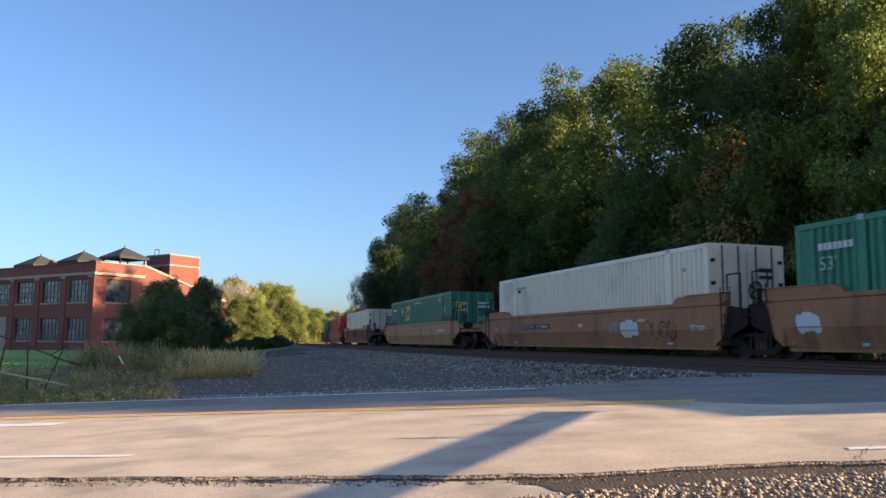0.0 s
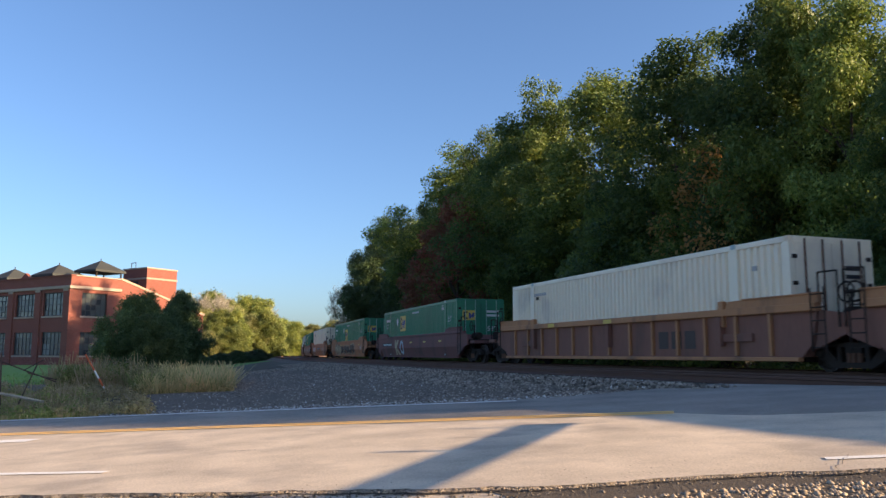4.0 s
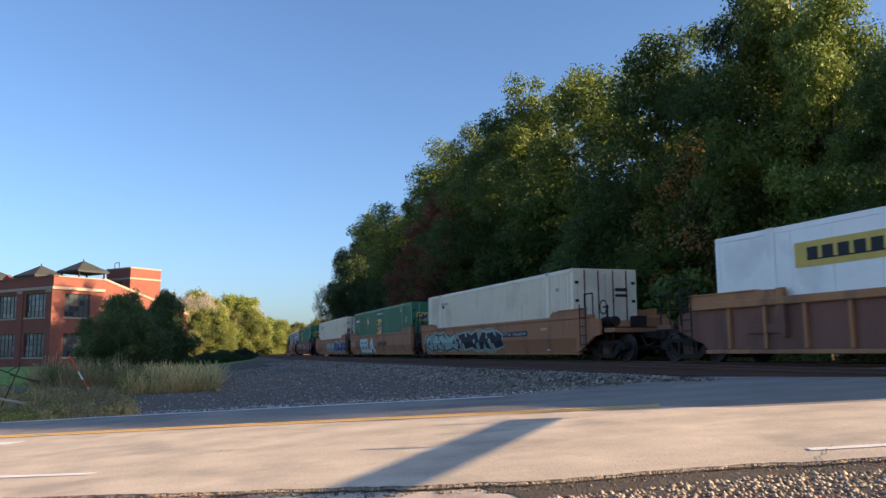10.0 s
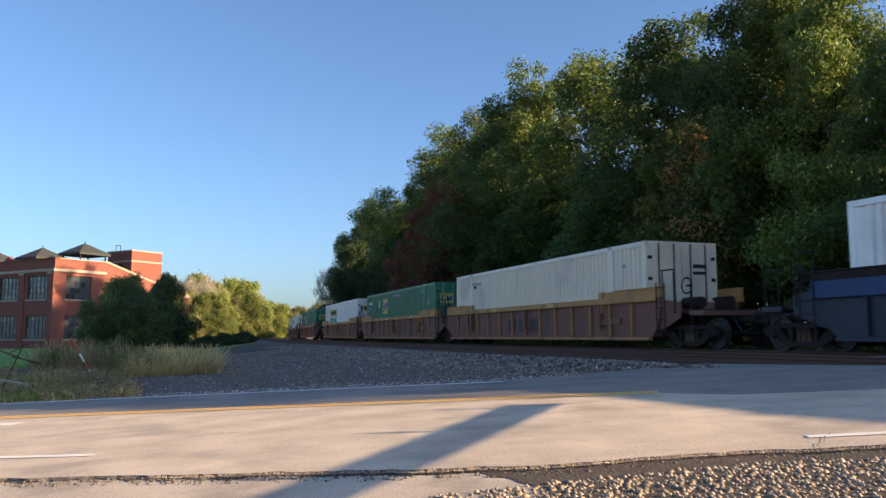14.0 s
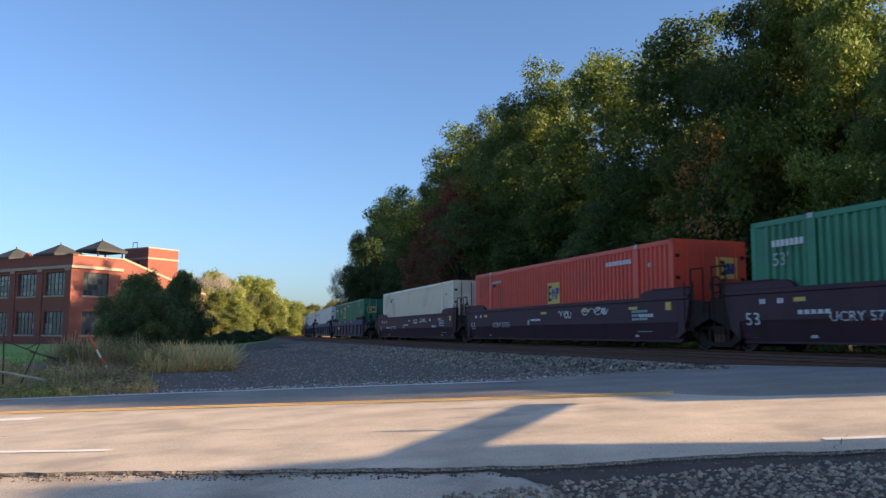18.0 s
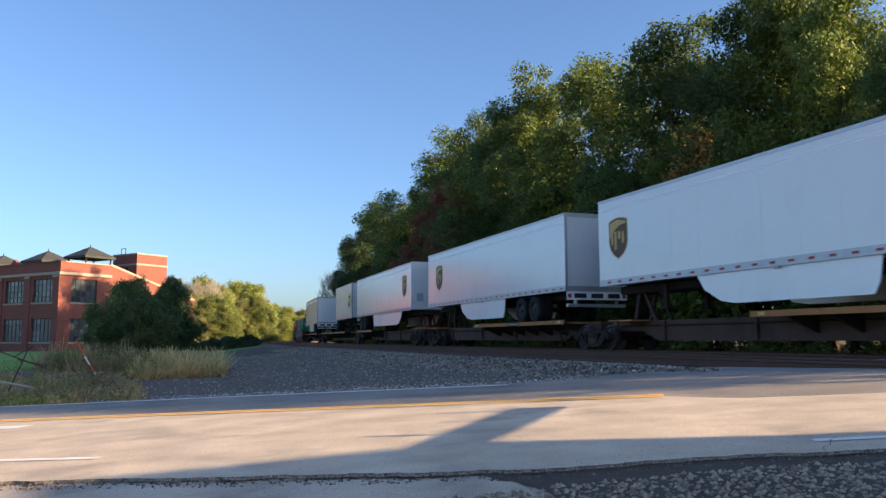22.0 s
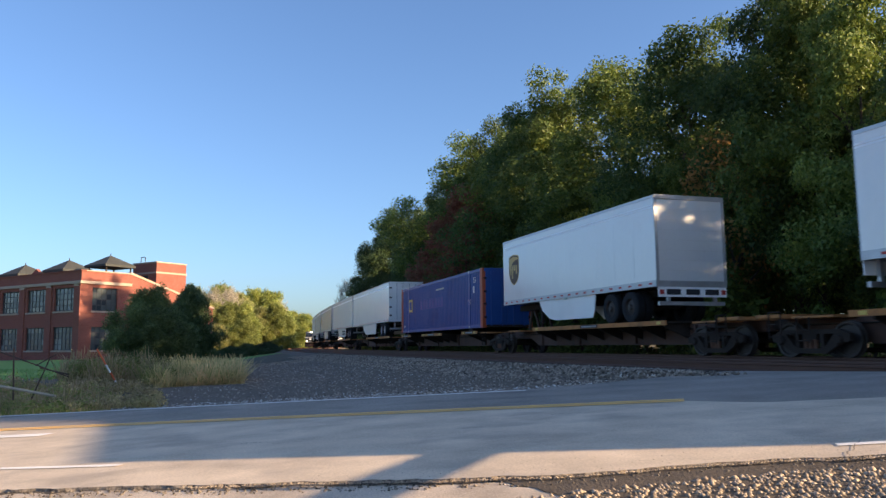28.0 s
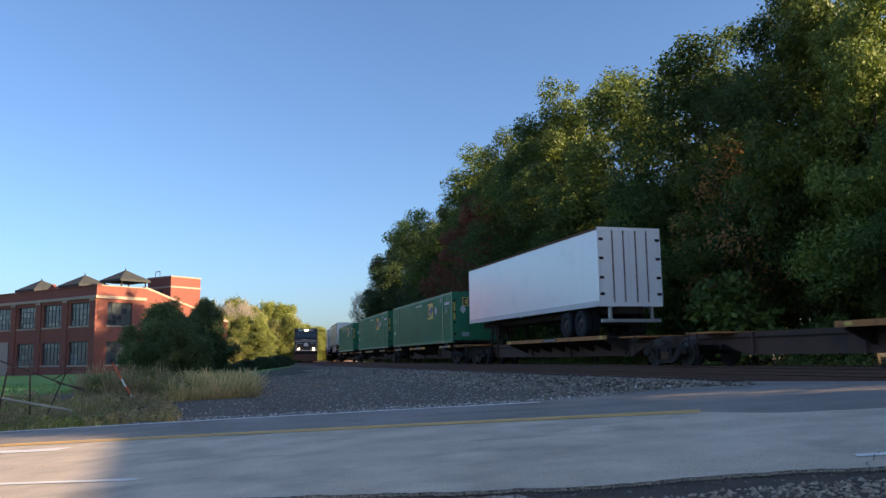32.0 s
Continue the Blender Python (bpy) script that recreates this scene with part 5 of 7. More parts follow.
# Leading end, kind and length of each load on the skeleton cars.
LOADS = [
    (-498.56, "parcel 45", 13.6), (-526.35, "pup", 8.5), (-537.11, "parcel back", 16.15), (-556.7, "parcel", 16.15), (-575.25, "parcel placard", 16.15),
    (-602.95, "pup", 8.5), (-614.5, "plain", 16.15), (-631.66, "parcel", 16.15), (-649.05, "parcel", 16.15), (-666.43, "writing", 16.15), (-683.2, "beige", 16.15),
    (-722.2, "parcel 40", 12.2), (-742.15, "parcel back", 16.15), (-819.88, "old", 14.5), (-857.6, "parcel", 16.15), (-877.0, "plain", 16.15), (-896.0, "parcel", 16.15),
]
for front, kind, length in LOADS:
    ride(stock(kind, TRAILERS[kind]), front - length / 2, 1.035)
for front, kind in ((-703.35, "blue"), (-761.47, "bright"), (-782.2, "bright"), (-800.58, "bright")):
    ride(stock(kind, BOXES[kind]), front - 8.075, 1.2)
# Ends of the skeleton cars along the train; True where two cars are coupled, False where they share a truck.
JOINTS = [(-495.4, True), (-515.5, False), (-536.2, False), (-555.0, True), (-574.2, False), (-593.0, False), (-612.8, True), (-631.1, False), (-648.5, False), (-665.9, False), (-682.9, False), (-701.4, False), (-721.0, False), (-738.5, True), (-760.0, False), (-780.0, False), (-799.4, False), (-818.4, True), (-838.0, False), (-856.5, False), (-876.0, False), (-895.0, False), (-914.0, True)]
BOXED = (-703.35, -761.47, -782.2, -800.58)
for (a, ca), (b, cb) in zip(JOINTS, JOINTS[1:]):
    mid, length = (a + b) / 2, a - b
    loads = [l for l in LOADS if b < l[0] - l[2] / 2 < a]
    boxed = any(b < f - 8 < a for f in BOXED)
    if boxed:
        spots, hitch = [(-7.6, -5.2), (-1.6, 2.6), (5.2, 7.6)], None
    elif loads and "back" in loads[0][1] or loads and loads[0][1] == "pup":
        nose = loads[0][0] - loads[0][2] - mid
        lead = loads[0][0] - mid
        spots, hitch = [(max(-length / 2 + 1.6, lead - 5.6), min(lead + 0.4, length / 2 - 1.4))], nose + 1.0
        if loads[0][1] == "pup":
            spots.append((lead + 1.0, length / 2 - 1.6))
    else:
        tail = (loads[0][0] - loads[0][2] - mid) if loads else -length / 2 + 2.2
        spots, hitch = [(max(tail - 0.5, -length / 2 + 1.4), min(tail + 9.0, length / 2 - 2.0))], (loads[0][0] - 1.0 - mid) if loads else length / 2 - 3.0
        hitch = min(hitch, length / 2 - 1.0) if loads else None
    ride(spine_car(length, "dark skeleton car with rusty orange wheel platforms", spots, hitch, (ca, cb), boxed, a > -500), mid)


# ---- the oncoming locomotive, on the near track ----
def locomotive():
    """A dark road engine, x towards its nose."""
    e = thing("locomotive", "black diesel locomotive with lit headlights on the near track", "locomotive")
    part("frame", Shape().box(-11, 10.9, -1.45, 1.45, 1.05, 1.45, 0.05), "dark steel", e)
    part("nose", Shape().prism([(8.6, 1.45), (10.5, 1.45), (10.5, 2.9), (10.1, 3.05), (8.6, 3.1)], -1.4, 1.4), "engine black", e)
    cab = part("cab", Shape().prism([(6.0, 1.45), (8.7, 1.45), (8.7, 3.1), (8.5, 4.15), (8.1, 4.5), (6.0, 4.5)], -1.5, 1.5), "engine black", e)
    for y in (-1.25, -0.6, 0.1, 0.75):
        part("windscreen", Shape().prism([(8.66, 3.32), (8.72, 3.32), (8.56, 3.95), (8.50, 3.95)], y, y + 0.5), "glass", cab)
    part("body", Shape().box(-10.6, 6.0, -0.95, 0.95, 1.45, 4.3, 0.15), "engine black", e)
    for y in (-1.0, 0.5):
        part("number_board", Shape().box(8.42, 8.52, y, y + 0.5, 4.12, 4.34), "mark pale", cab)
    part("pilot", Shape().prism([(10.9, 0.2), (11.15, 0.2), (10.95, 1.05), (10.8, 1.05)], -1.4, 1.4), "rust", e, "snow plough with red-brown paint")
    for z, x in ((1.5, 10.5), (2.72, 10.5)):
        part("stripe", Shape().box(x, x + 0.03, -1.4, 1.4, z, z + 0.1), "mark white", e, "thin white stripe")
    part("nose_device", Shape().prism([(-0.3, 2.1), (0.3, 2.1), (0.15, 2.6), (-0.3, 2.5)], 10.5, 10.52, "x"), "mark white", e)
    for k in (-1, 1):
        part("handrail", Shape().rod((10.8, 1.3 * k, 1.45), (10.8, 1.3 * k, 2.5), 0.025).rod((10.8, 1.3 * k, 2.5), (10.8, 0.4 * k, 2.5), 0.025), "mark white", e)
        for z in (0.35, 0.75):
            part("step", Shape().box(10.2, 10.8, min(1.2 * k, 1.5 * k), max(1.2 * k, 1.5 * k), z, z + 0.07), "dark steel", e)
    for y, z, x, r in ((-0.12, 4.25, 8.47, 0.13), (0.14, 4.25, 8.47, 0.13), (-0.95, 1.75, 10.86, 0.12), (0.95, 1.75, 10.86, 0.12)):
        part("headlight", Shape().rod((x, y, z), (x + 0.06, y, z), r, 14), "headlamp", e, "lit headlight")
        part("lamp_ring", Shape().lathe([(r, 0), (r + 0.04, 0), (r + 0.04, 0.08), (r, 0.08)], 14).mesh("lamp_ring", "dark steel"), "", e).matrix_local = pose(x, y, z, 0, 0, -90)
    truck(e, 7.2)
    truck(e, -7.2)
    return e


FOLLOWING = []  # what the locomotive pulls: metres behind it, height
for back in (23.5, 47.0):
    FOLLOWING.append((stock(("brown", C, C), None), back, 0.0))
    FOLLOWING.append((stock("cream", None), back, 0.345))
M["engine black"] = material("engine black", (0.03, 0.03, 0.035), (0.05, 0.045, 0.045), rough=0.5, scale=1)
ENGINE = locomotive()


# ---- the brick works ----
def works():
    """A two-storey brick works; x runs along its long front from the near corner, y back into the block."""
    b = thing("factory_building", "red brick works with stone bands and steel windows", "building")
    LX, LY, H, Z0 = 36.0, 18.0, 9.65, -0.3
    BAY = 5.2
    # front wall (facing -y) with window openings, from x=-LX to 0
    cols = [(-4.75 - i * BAY, -1.25 - i * BAY) for i in range(6)]
    rows_ = [(1.25, 3.75), (5.45, 7.95)]

    def wall(axis, spans, a, b_, at, t):
        s = Shape()

        def blk(u0, u1, z0, z1, d0=0.0, d1=t):
            if axis == "x":
                s.box(u0, u1, at + d0, at + d1, z0, z1)
            else:
                s.box(at - d1, at - d0, u0, u1, z0, z1)
        zs = [Z0] + [z for r in rows_ for z in r] + [H]
        for k in range(0, len(zs), 2):
            blk(a, b_, zs[k], zs[k + 1])
        for r in rows_:
            cuts = [a] + [c for sp in sorted(spans) for c in sp] + [b_]
            for k in range(0, len(cuts), 2):
                if cuts[k + 1] > cuts[k] + 0.01:
                    blk(cuts[k], cuts[k + 1], r[0], r[1])
        return s
    part("wall", wall("x", cols, -LX, 0, 0, 0.4), "brick", b, "red brick wall")
    side_cols = [(1.37, 4.4)]
    part("wall", wall("y", side_cols, 0.4, 6.0, 0, 0.4), "brick", b, "red brick wall")
    part("wall", Shape().prism([(6.0, Z0), (LY, Z0), (LY, 6.2), (6.0, H)], -0.4, 0.0, "x"), "brick", b, "red brick wall with a sloping parapet")
    part("wall", Shape().box(-LX, -0.4, LY - 0.4, LY, Z0, 6.2), "brick", b)
    part("wall", Shape().box(-LX, -LX + 0.4, 0.4, LY - 0.4, Z0, H), "brick", b)
    part("roof", Shape().prism([(0.4, 8.4), (6.0, 8.4), (LY - 0.4, 5.2), (LY - 0.4, 5.4), (6.0, 8.6), (0.4, 8.6)], -LX + 0.4, -0.4, "x"), "roof slate", b)
    for i in range(7):
        x = -0.40 - i * BAY if i else -0.55
        part("pilaster", Shape().box(x - 0.45 if i else -0.95, x + 0.45 - (0.45 if not i else 0) if i else 0.05, -0.14, 0.0, Z0, 8.2), "brick", b)
        part("pilaster_cap", Shape().box(x - 0.5, x + 0.35, -0.2, 0.0, 8.05, 8.3), "brick trim", b)
    part("cornice", Shape().box(-LX, 0.22, -0.22, 0.0, 8.3, 8.62, 0.03), "brick trim", b, "pale stone band")
    part("cornice", Shape().box(0.0, 0.22, 0.0, 6.1, 8.3, 8.62), "brick trim", b, "pale stone band")
    part("coping", Shape().box(-LX, 0.1, -0.1, 0.5, H, H + 0.12), "brick", b)
    part("coping", Shape().box(-0.5, 0.12, 0.5, 6.0, H, H + 0.12), "brick trim", b)
    part("coping", Shape().prism([(6.0, H), (LY + 0.2, 6.1), (LY + 0.2, 6.35), (6.0, H + 0.25)], -0.45, 0.1, "x"), "brick trim", b, "pale stepped coping")

    def window(axis, u0, u1, z0, z1, at):
        """Set back in its opening: frame, many small panes, sill."""
        put = (lambda a, c, d0, d1, p, q, s: s.box(a, c, at + d0, at + d1, p, q)) if axis == "x" else (lambda a, c, d0, d1, p, q, s: s.box(at - d1, at - d0, a, c, p, q))
        fr = Shape()
        put(u0, u0 + 0.09, 0.16, 0.26, z0, z1, fr)
        put(u1 - 0.09, u1, 0.16, 0.26, z0, z1, fr)
        put(u0, u1, 0.16, 0.26, z0, z0 + 0.09, fr)
        put(u0, u1, 0.16, 0.26, z1 - 0.09, z1, fr)
        w = part("window", fr, "window steel", b)
        nx, nz = (5, 4)
        for i in range(1, nx):
            x, bar = u0 + (u1 - u0) * i / nx, Shape()
            put(x - 0.04, x + 0.04, 0.17, 0.24, z0, z1, bar)
            part("glazing_bar", bar, "window steel", w)
        for i in range(1, nz):
            z, bar = z0 + (z1 - z0) * i / nz, Shape()
            put(u0, u1, 0.175, 0.24, z - 0.04, z + 0.04, bar)
            part("glazing_bar", bar, "window steel", w)
        for i in range(nx):
            for k in range(nz):
                pn = Shape()
                a, c = u0 + (u1 - u0) * i / nx, u0 + (u1 - u0) * (i + 1) / nx
                p, q = z0 + (z1 - z0) * k / nz, z0 + (z1 - z0) * (k + 1) / nz
                put(a + 0.03, c - 0.03, 0.205, 0.215, p + 0.03, q - 0.03, pn)
                part("pane", pn, random.choice(["glass", "pane dim", "pane dim", "pane pale"] if axis == "x" else ["pane dim", "pane dim", "glass"]), w)
        sill = Shape()
        put(u0 - 0.15, u1 + 0.15, -0.1, 0.2, z0 - 0.18, z0, sill)
        part("sill", sill, "brick trim", w)
    for a, c in cols[:5]:
        for z0, z1 in rows_:
            window("x", a, c, z0, z1, 0)
    for a, c in side_cols:
        for z0, z1 in rows_:
            window("y", a, c, z0, z1, 0)
    # tower
    TX, TY = -0.45, 9.8
    part("tower", Shape().box(TX - 4.3, TX, TY, TY + 4.3, 6.0, 11.35), "brick", b, "square brick stair tower")
    part("tower_band", Shape().box(TX - 4.36, TX + 0.06, TY - 0.06, TY + 4.36, 10.1, 10.3), "brick trim", b)
    part("tower_coping", Shape().box(TX - 4.36, TX + 0.06, TY - 0.06, TY + 4.36, 11.35, 11.5), "brick trim", b)
    part("tower_window", Shape().box(TX - 3.0, TX - 1.5, TY - 0.03, TY, 8.9, 9.9), "glass", b)
    part("tower_rail", Shape().rod((TX - 4.2, TY + 1, 11.45), (TX - 4.2, TY + 1, 12.3), 0.04).rod((TX - 3.4, TY + 1, 11.45), (TX - 3.4, TY + 1, 12.3), 0.04).rod((TX - 4.2, TY + 1, 12.3), (TX - 3.4, TY + 1, 12.3), 0.04), "dark steel", b)

    def pavilion(x, y, z, w, up):
        roof_ = Shape().add([(x - w, y - w, z), (x + w, y - w, z), (x + w, y + w, z), (x - w, y + w, z), (x, y, z + w * 0.62), (x - w, y - w, z - 0.25), (x + w, y - w, z - 0.25), (x + w, y + w, z - 0.25), (x - w, y + w, z - 0.25)],
                            [(0, 1, 4), (1, 2, 4), (2, 3, 4), (3, 0, 4), (0, 5, 6, 1), (1, 6, 7, 2), (2, 7, 8, 3), (3, 8, 5, 0), (5, 8, 7, 6)])
        part("pavilion_roof", roof_, "roof slate", b, "dark hipped roof")
        for dx in (-w * 0.8, w * 0.8):
            for dy in (-w * 0.8, w * 0.8):
                part("pavilion_post", Shape().rod((x + dx, y + dy, z - up), (x + dx, y + dy, z - 0.2), 0.09, 6), "dark steel", b)
        part("finial", Shape().rod((x, y, z + w * 0.6), (x, y, z + w * 0.62 + 0.2), 0.05, 6), "dark steel", b)
        if up > 2.1:
            part("vent_box", Shape().box(x - w * 0.5, x + w * 0.5, y - w * 0.5, y + w * 0.5, z - up, z - 1.2), "roof slate", b)
    pavilion(-2.9, 5.4, 10.75, 1.95, 2.2)
    pavilion(-8.9, 4.2, 10.45, 2.05, 1.9)
    pavilion(-16.9, 3.6, 10.3, 2.1, 1.9)
    part("gable", Shape().prism([(-14.3, 9.6), (-10.9, 9.6), (-12.6, 10.75)], 2.4, 2.8), "brick", b, "small brick gable")
    part("skylight", Shape().prism([(-19.5, 8.6), (-14.0, 8.6), (-15.2, 10.4), (-18.3, 10.4)], 6.2, 9.0), "pane pale", b)
    part("door", Shape().box(-20.4, -17.0, -0.03, 0.0, Z0, 4.0), "brick trim", b, "boarded pale doorway")
    return b


M["pane pale"] = material("pane pale", (0.21, 0.23, 0.225), (0.13, 0.145, 0.145), rough=0.25, scale=2)
M["pane dim"] = material("pane dim", (0.10, 0.12, 0.125), (0.06, 0.07, 0.07), rough=0.15, scale=2)
WORKS = works()
WORKS.matrix_world = pose(-37.4, 85.0, -1.07, 0, 0, -33)


# ---- plants ----
def limbs(shape, base, height, spread_, count, r):
    """A tapered trunk that forks into limbs; returns the limbs' ends."""
    tips, p = [], Vector(base)
    steps = 5
    for i in range(steps):
        q = p + Vector((random.uniform(-0.25, 0.25), random.uniform(-0.25, 0.25), height * 0.72 / steps))
        shape.rod(p, q, r * (1 - 0.16 * i), 8, r * (1 - 0.16 * (i + 1)))
        p = q
        if i >= 1:
            for k in range(count):
                a = random.uniform(0, 2 * math.pi)
                d = spread_ * random.uniform(0.5, 1.0) * (1 - 0.12 * i)
                e = p + Vector((math.cos(a) * d, math.sin(a) * d, height * random.uniform(0.06, 0.2)))
                m_ = p.lerp(e, 0.5) + Vector((0, 0, height * 0.02))
                shape.rod(p, m_, r * 0.4 * (1 - 0.14 * i), 6, r * 0.26)
                shape.rod(m_, e, r * 0.26, 6, r * 0.08)
                tips += [m_, e]
    tips.append(p + Vector((0, 0, height * 0.16)))
    return tips


def foliage(rng, blobs, n, size, flat=0.75, loose=0.0):
    """Leaves on and in a set of uneven clumps: (x, y, z, radius)."""
    blobs = np.array(blobs)
    w = blobs[:, 3] ** 2
    pick = rng.choice(len(blobs), n, p=w / w.sum())
    d = rng.normal(size=(n, 3))
    d /= np.linalg.norm(d, axis=1)[:, None]
    r = rng.uniform(0.45, 1.0, n) ** 0.45 * rng.uniform(0.75, 1.32, n)
    c = blobs[pick, :3] + d * (blobs[pick, 3] * r)[:, None] * np.array([1, 1, flat]) + rng.normal(size=(n, 3)) * loose
    nrm = d + rng.normal(size=(n, 3)) * 0.75 + np.array([0, 0, 0.3])
    nrm /= np.linalg.norm(nrm, axis=1)[:, None]
    t = np.cross(nrm, rng.normal(size=(n, 3)))
    t /= np.linalg.norm(t, axis=1)[:, None]
    b = np.cross(nrm, t)
    s = size * rng.uniform(0.4, 1.6, n)[:, None]
    return c.astype(np.float32), (t * s).astype(np.float32), (b * s * 0.7).astype(np.float32)


def boughs(rng, height, width, low, count, twigs, bough=0.125, twig=0.04):
    """The clumps of a crown: boughs round the trunk, each a cauliflower of twig clumps; (x, y, z, radius)."""
    out = []
    for i in range(count):
        f = (i + 0.5) / count
        z = height * (low + 0.08 + (0.86 - low) * f)
        reach = width / 2 * (0.55 + 0.45 * math.sin(math.pi * min(1, f * 0.8 + 0.18))) * (1 - 0.85 * max(0, f - 0.5) / 0.5)
        a, d = i * 2.4 + rng.uniform(-0.5, 0.5), reach * rng.uniform(0.45, 0.95)
        r = height * bough * rng.uniform(0.75, 1.25) * (1 - 0.3 * f)
        c = np.array([math.cos(a) * d, math.sin(a) * d, z])
        out.append((*c, r * 0.62))
        for k in range(twigs):
            v = rng.normal(size=3)
            v[2] = v[2] * 0.8 + 0.25
            v[:2] += np.array([math.cos(a), math.sin(a)]) * 0.5
            v /= np.linalg.norm(v)
            out.append((*(c + v * r * rng.uniform(0.72, 1.2)), height * twig * rng.uniform(0.6, 1.4)))
    return out


def tree(seed, height, width, leaves, size, mat, label, group="trees along the track", low=0.12, name="tree", count=13, twigs=14, bough=0.125, twig=0.04, loose=0.1):
    random.seed(seed)
    rng = np.random.default_rng(seed)
    t = thing(name, label, "tree", group)
    s = Shape()
    tips = limbs(s, (0, 0, -0.5), height, width * 0.42, 4, 0.015 * height)
    part("trunk", s, "bark", t)
    blobs = boughs(rng, height, width, low, count, twigs, bough, twig)
    for q in tips:
        blobs.append((q.x, q.y, q.z, 0.03 * height))
    c, u, v = foliage(rng, blobs, leaves, size, 0.75, loose)
    part("crown", quads_mesh("crown", c, u, v, mat), "", t)
    return t


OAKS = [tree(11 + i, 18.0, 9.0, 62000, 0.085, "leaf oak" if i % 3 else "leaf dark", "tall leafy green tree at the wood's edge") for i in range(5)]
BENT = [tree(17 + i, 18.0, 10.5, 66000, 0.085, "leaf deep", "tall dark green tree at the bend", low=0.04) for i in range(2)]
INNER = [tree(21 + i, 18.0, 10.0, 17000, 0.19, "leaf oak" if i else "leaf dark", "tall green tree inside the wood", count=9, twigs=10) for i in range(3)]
RED = tree(31, 13.0, 7.6, 26000, 0.085, "leaf red", "tree with reddish brown leaves at the wood's edge", low=0.05)


def plant(proto, x, y, height, base, turn, stretch=1.0, used=set()):
    """Sets the first of a kind in its place, and copies for the rest."""
    k = height / base
    m = Matrix.LocRotScale((x, y, float(land_z(np.array(x), np.array(y)))), Euler((0, 0, radians(turn))), None)
    ob = proto if proto.name not in used else copy_thing(proto, m)
    used.add(proto.name)
    ob.matrix_basis = m @ Matrix.Diagonal((k * stretch, k * stretch, k, 1))
    return ob


random.seed(5)
# Along the wood's edge: metres along the track, metres to its right, height.
EDGE = [(119, 9.5, 10.5), (110, 10, 15.2), (101, 8.5, 17.5), (92, 9, 18.5), (84, 9, 19), (77, 8, 18), (70, 10, 17.6), (62, 8, 18.8), (54.5, 8.5, 16), (50, 10, 20), (46.5, 8, 18.4), (43, 10, 19.6), (38.75, 10, 19), (30.5, 9, 17.8), (29, 10, 19.6), (24.5, 8, 18.2), (20, 10, 17.7), (16.5, 8, 16.8), (12, 10, 16.6), (9, 8, 16.3), (6, 10, 16.5), (3.5, 9, 15.8), (0.5, 8.5, 14.2), (-3, 8, 17), (-7, 8.5, 13), (-12, 9, 12.5), (-18, 10, 12.5)]
for i, (s, o, h) in enumerate(EDGE):
    x, y, _ = track_at(s, o)
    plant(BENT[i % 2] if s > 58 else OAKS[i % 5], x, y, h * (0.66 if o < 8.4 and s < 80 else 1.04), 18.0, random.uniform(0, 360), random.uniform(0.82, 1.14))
# Rows behind the edge, set mainly to shade the front trees' lower crowns.
for i in range(26):
    x, y, _ = track_at(-22 + i * 5.2, 16 + 5 * (i % 3))
    plant(INNER[i % 3], x, y, random.uniform(11, 13.5) + min(3.5, max(0, i - 9) * 1.0) + (4.5 if i % 3 == 2 and i < 14 else 0), 18.0, random.uniform(0, 360), 1.1)
for i in range(21):
    x, y, _ = track_at(10 + i * 4.0, 14.0 + 1.5 * (i % 2))
    plant(INNER[(i * 2 + 1) % 3], x, y, random.uniform(10.5, 12.5), 18.0, random.uniform(0, 360), 1.25)
# Unseen trees well back from the track, added to keep sun off the edge.
for i in range(9):
    x, y, _ = track_at(-8 + 9.0 * (i // 3), 26 + 9 * (i % 3) + random.uniform(-2, 2))
    plant(INNER[i % 3], x, y, random.uniform(10.5, 12.0) + (5.5 if i > 2 else 0), 18.0, random.uniform(0, 360), 1.5)
for i in range(16):
    x, y, _ = track_at(19 + 9.0 * (i // 4), 25 + 8 * (i % 4) + random.uniform(-2, 2))
    plant(INNER[i % 3], x, y, random.uniform(16.0, 18.5), 18.0, random.uniform(0, 360), 1.25)
for i in range(12):
    x, y, _ = track_at(96 + 9.0 * (i // 6), 17 + 6.5 * (i % 6) + random.uniform(-1.5, 1.5))
    plant(INNER[i % 3], x, y, random.uniform(15.5, 17.0), 18.0, random.uniform(0, 360), 1.3)
for i in range(20):
    x, y, _ = track_at(50 + 9.5 * (i // 4), 24 + 8 * (i % 4) + random.uniform(-2, 2))
    plant(INNER[i % 3], x, y, random.uniform(17, 20) - 0.8 * (i // 4), 18.0, random.uniform(0, 360), 1.15)
x, y, _ = track_at(36, 5.2)
plant(RED, x, y, 13.4, 13.0, 40, 0.95)
# Small tree added for the orange sun flecks between the oaks.
SUN_FLECK = tree(41, 10.0, 5.0, 3600, 0.085, "leaf amber", "small tree with amber leaves among the oaks", low=0.2)
x, y, _ = track_at(6.5, 7.4)
plant(SUN_FLECK, x, y, 10.6, 10.0, 20)
# Unseen trees north of the road, beyond the crossing, placed to shade its far edge.
for i, (x, y) in enumerate([(24.5, 11.0), (31, 9.2), (38, 7.2), (46, 4.9), (54, 2.8), (62, 0.6)]):
    plant(OAKS[(i + 3) % 5], x, y, 21.0, 18.0, 70 * i, 1.05)

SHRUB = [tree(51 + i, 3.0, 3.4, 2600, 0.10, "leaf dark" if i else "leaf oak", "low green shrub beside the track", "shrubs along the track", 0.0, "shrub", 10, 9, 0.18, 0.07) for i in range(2)]
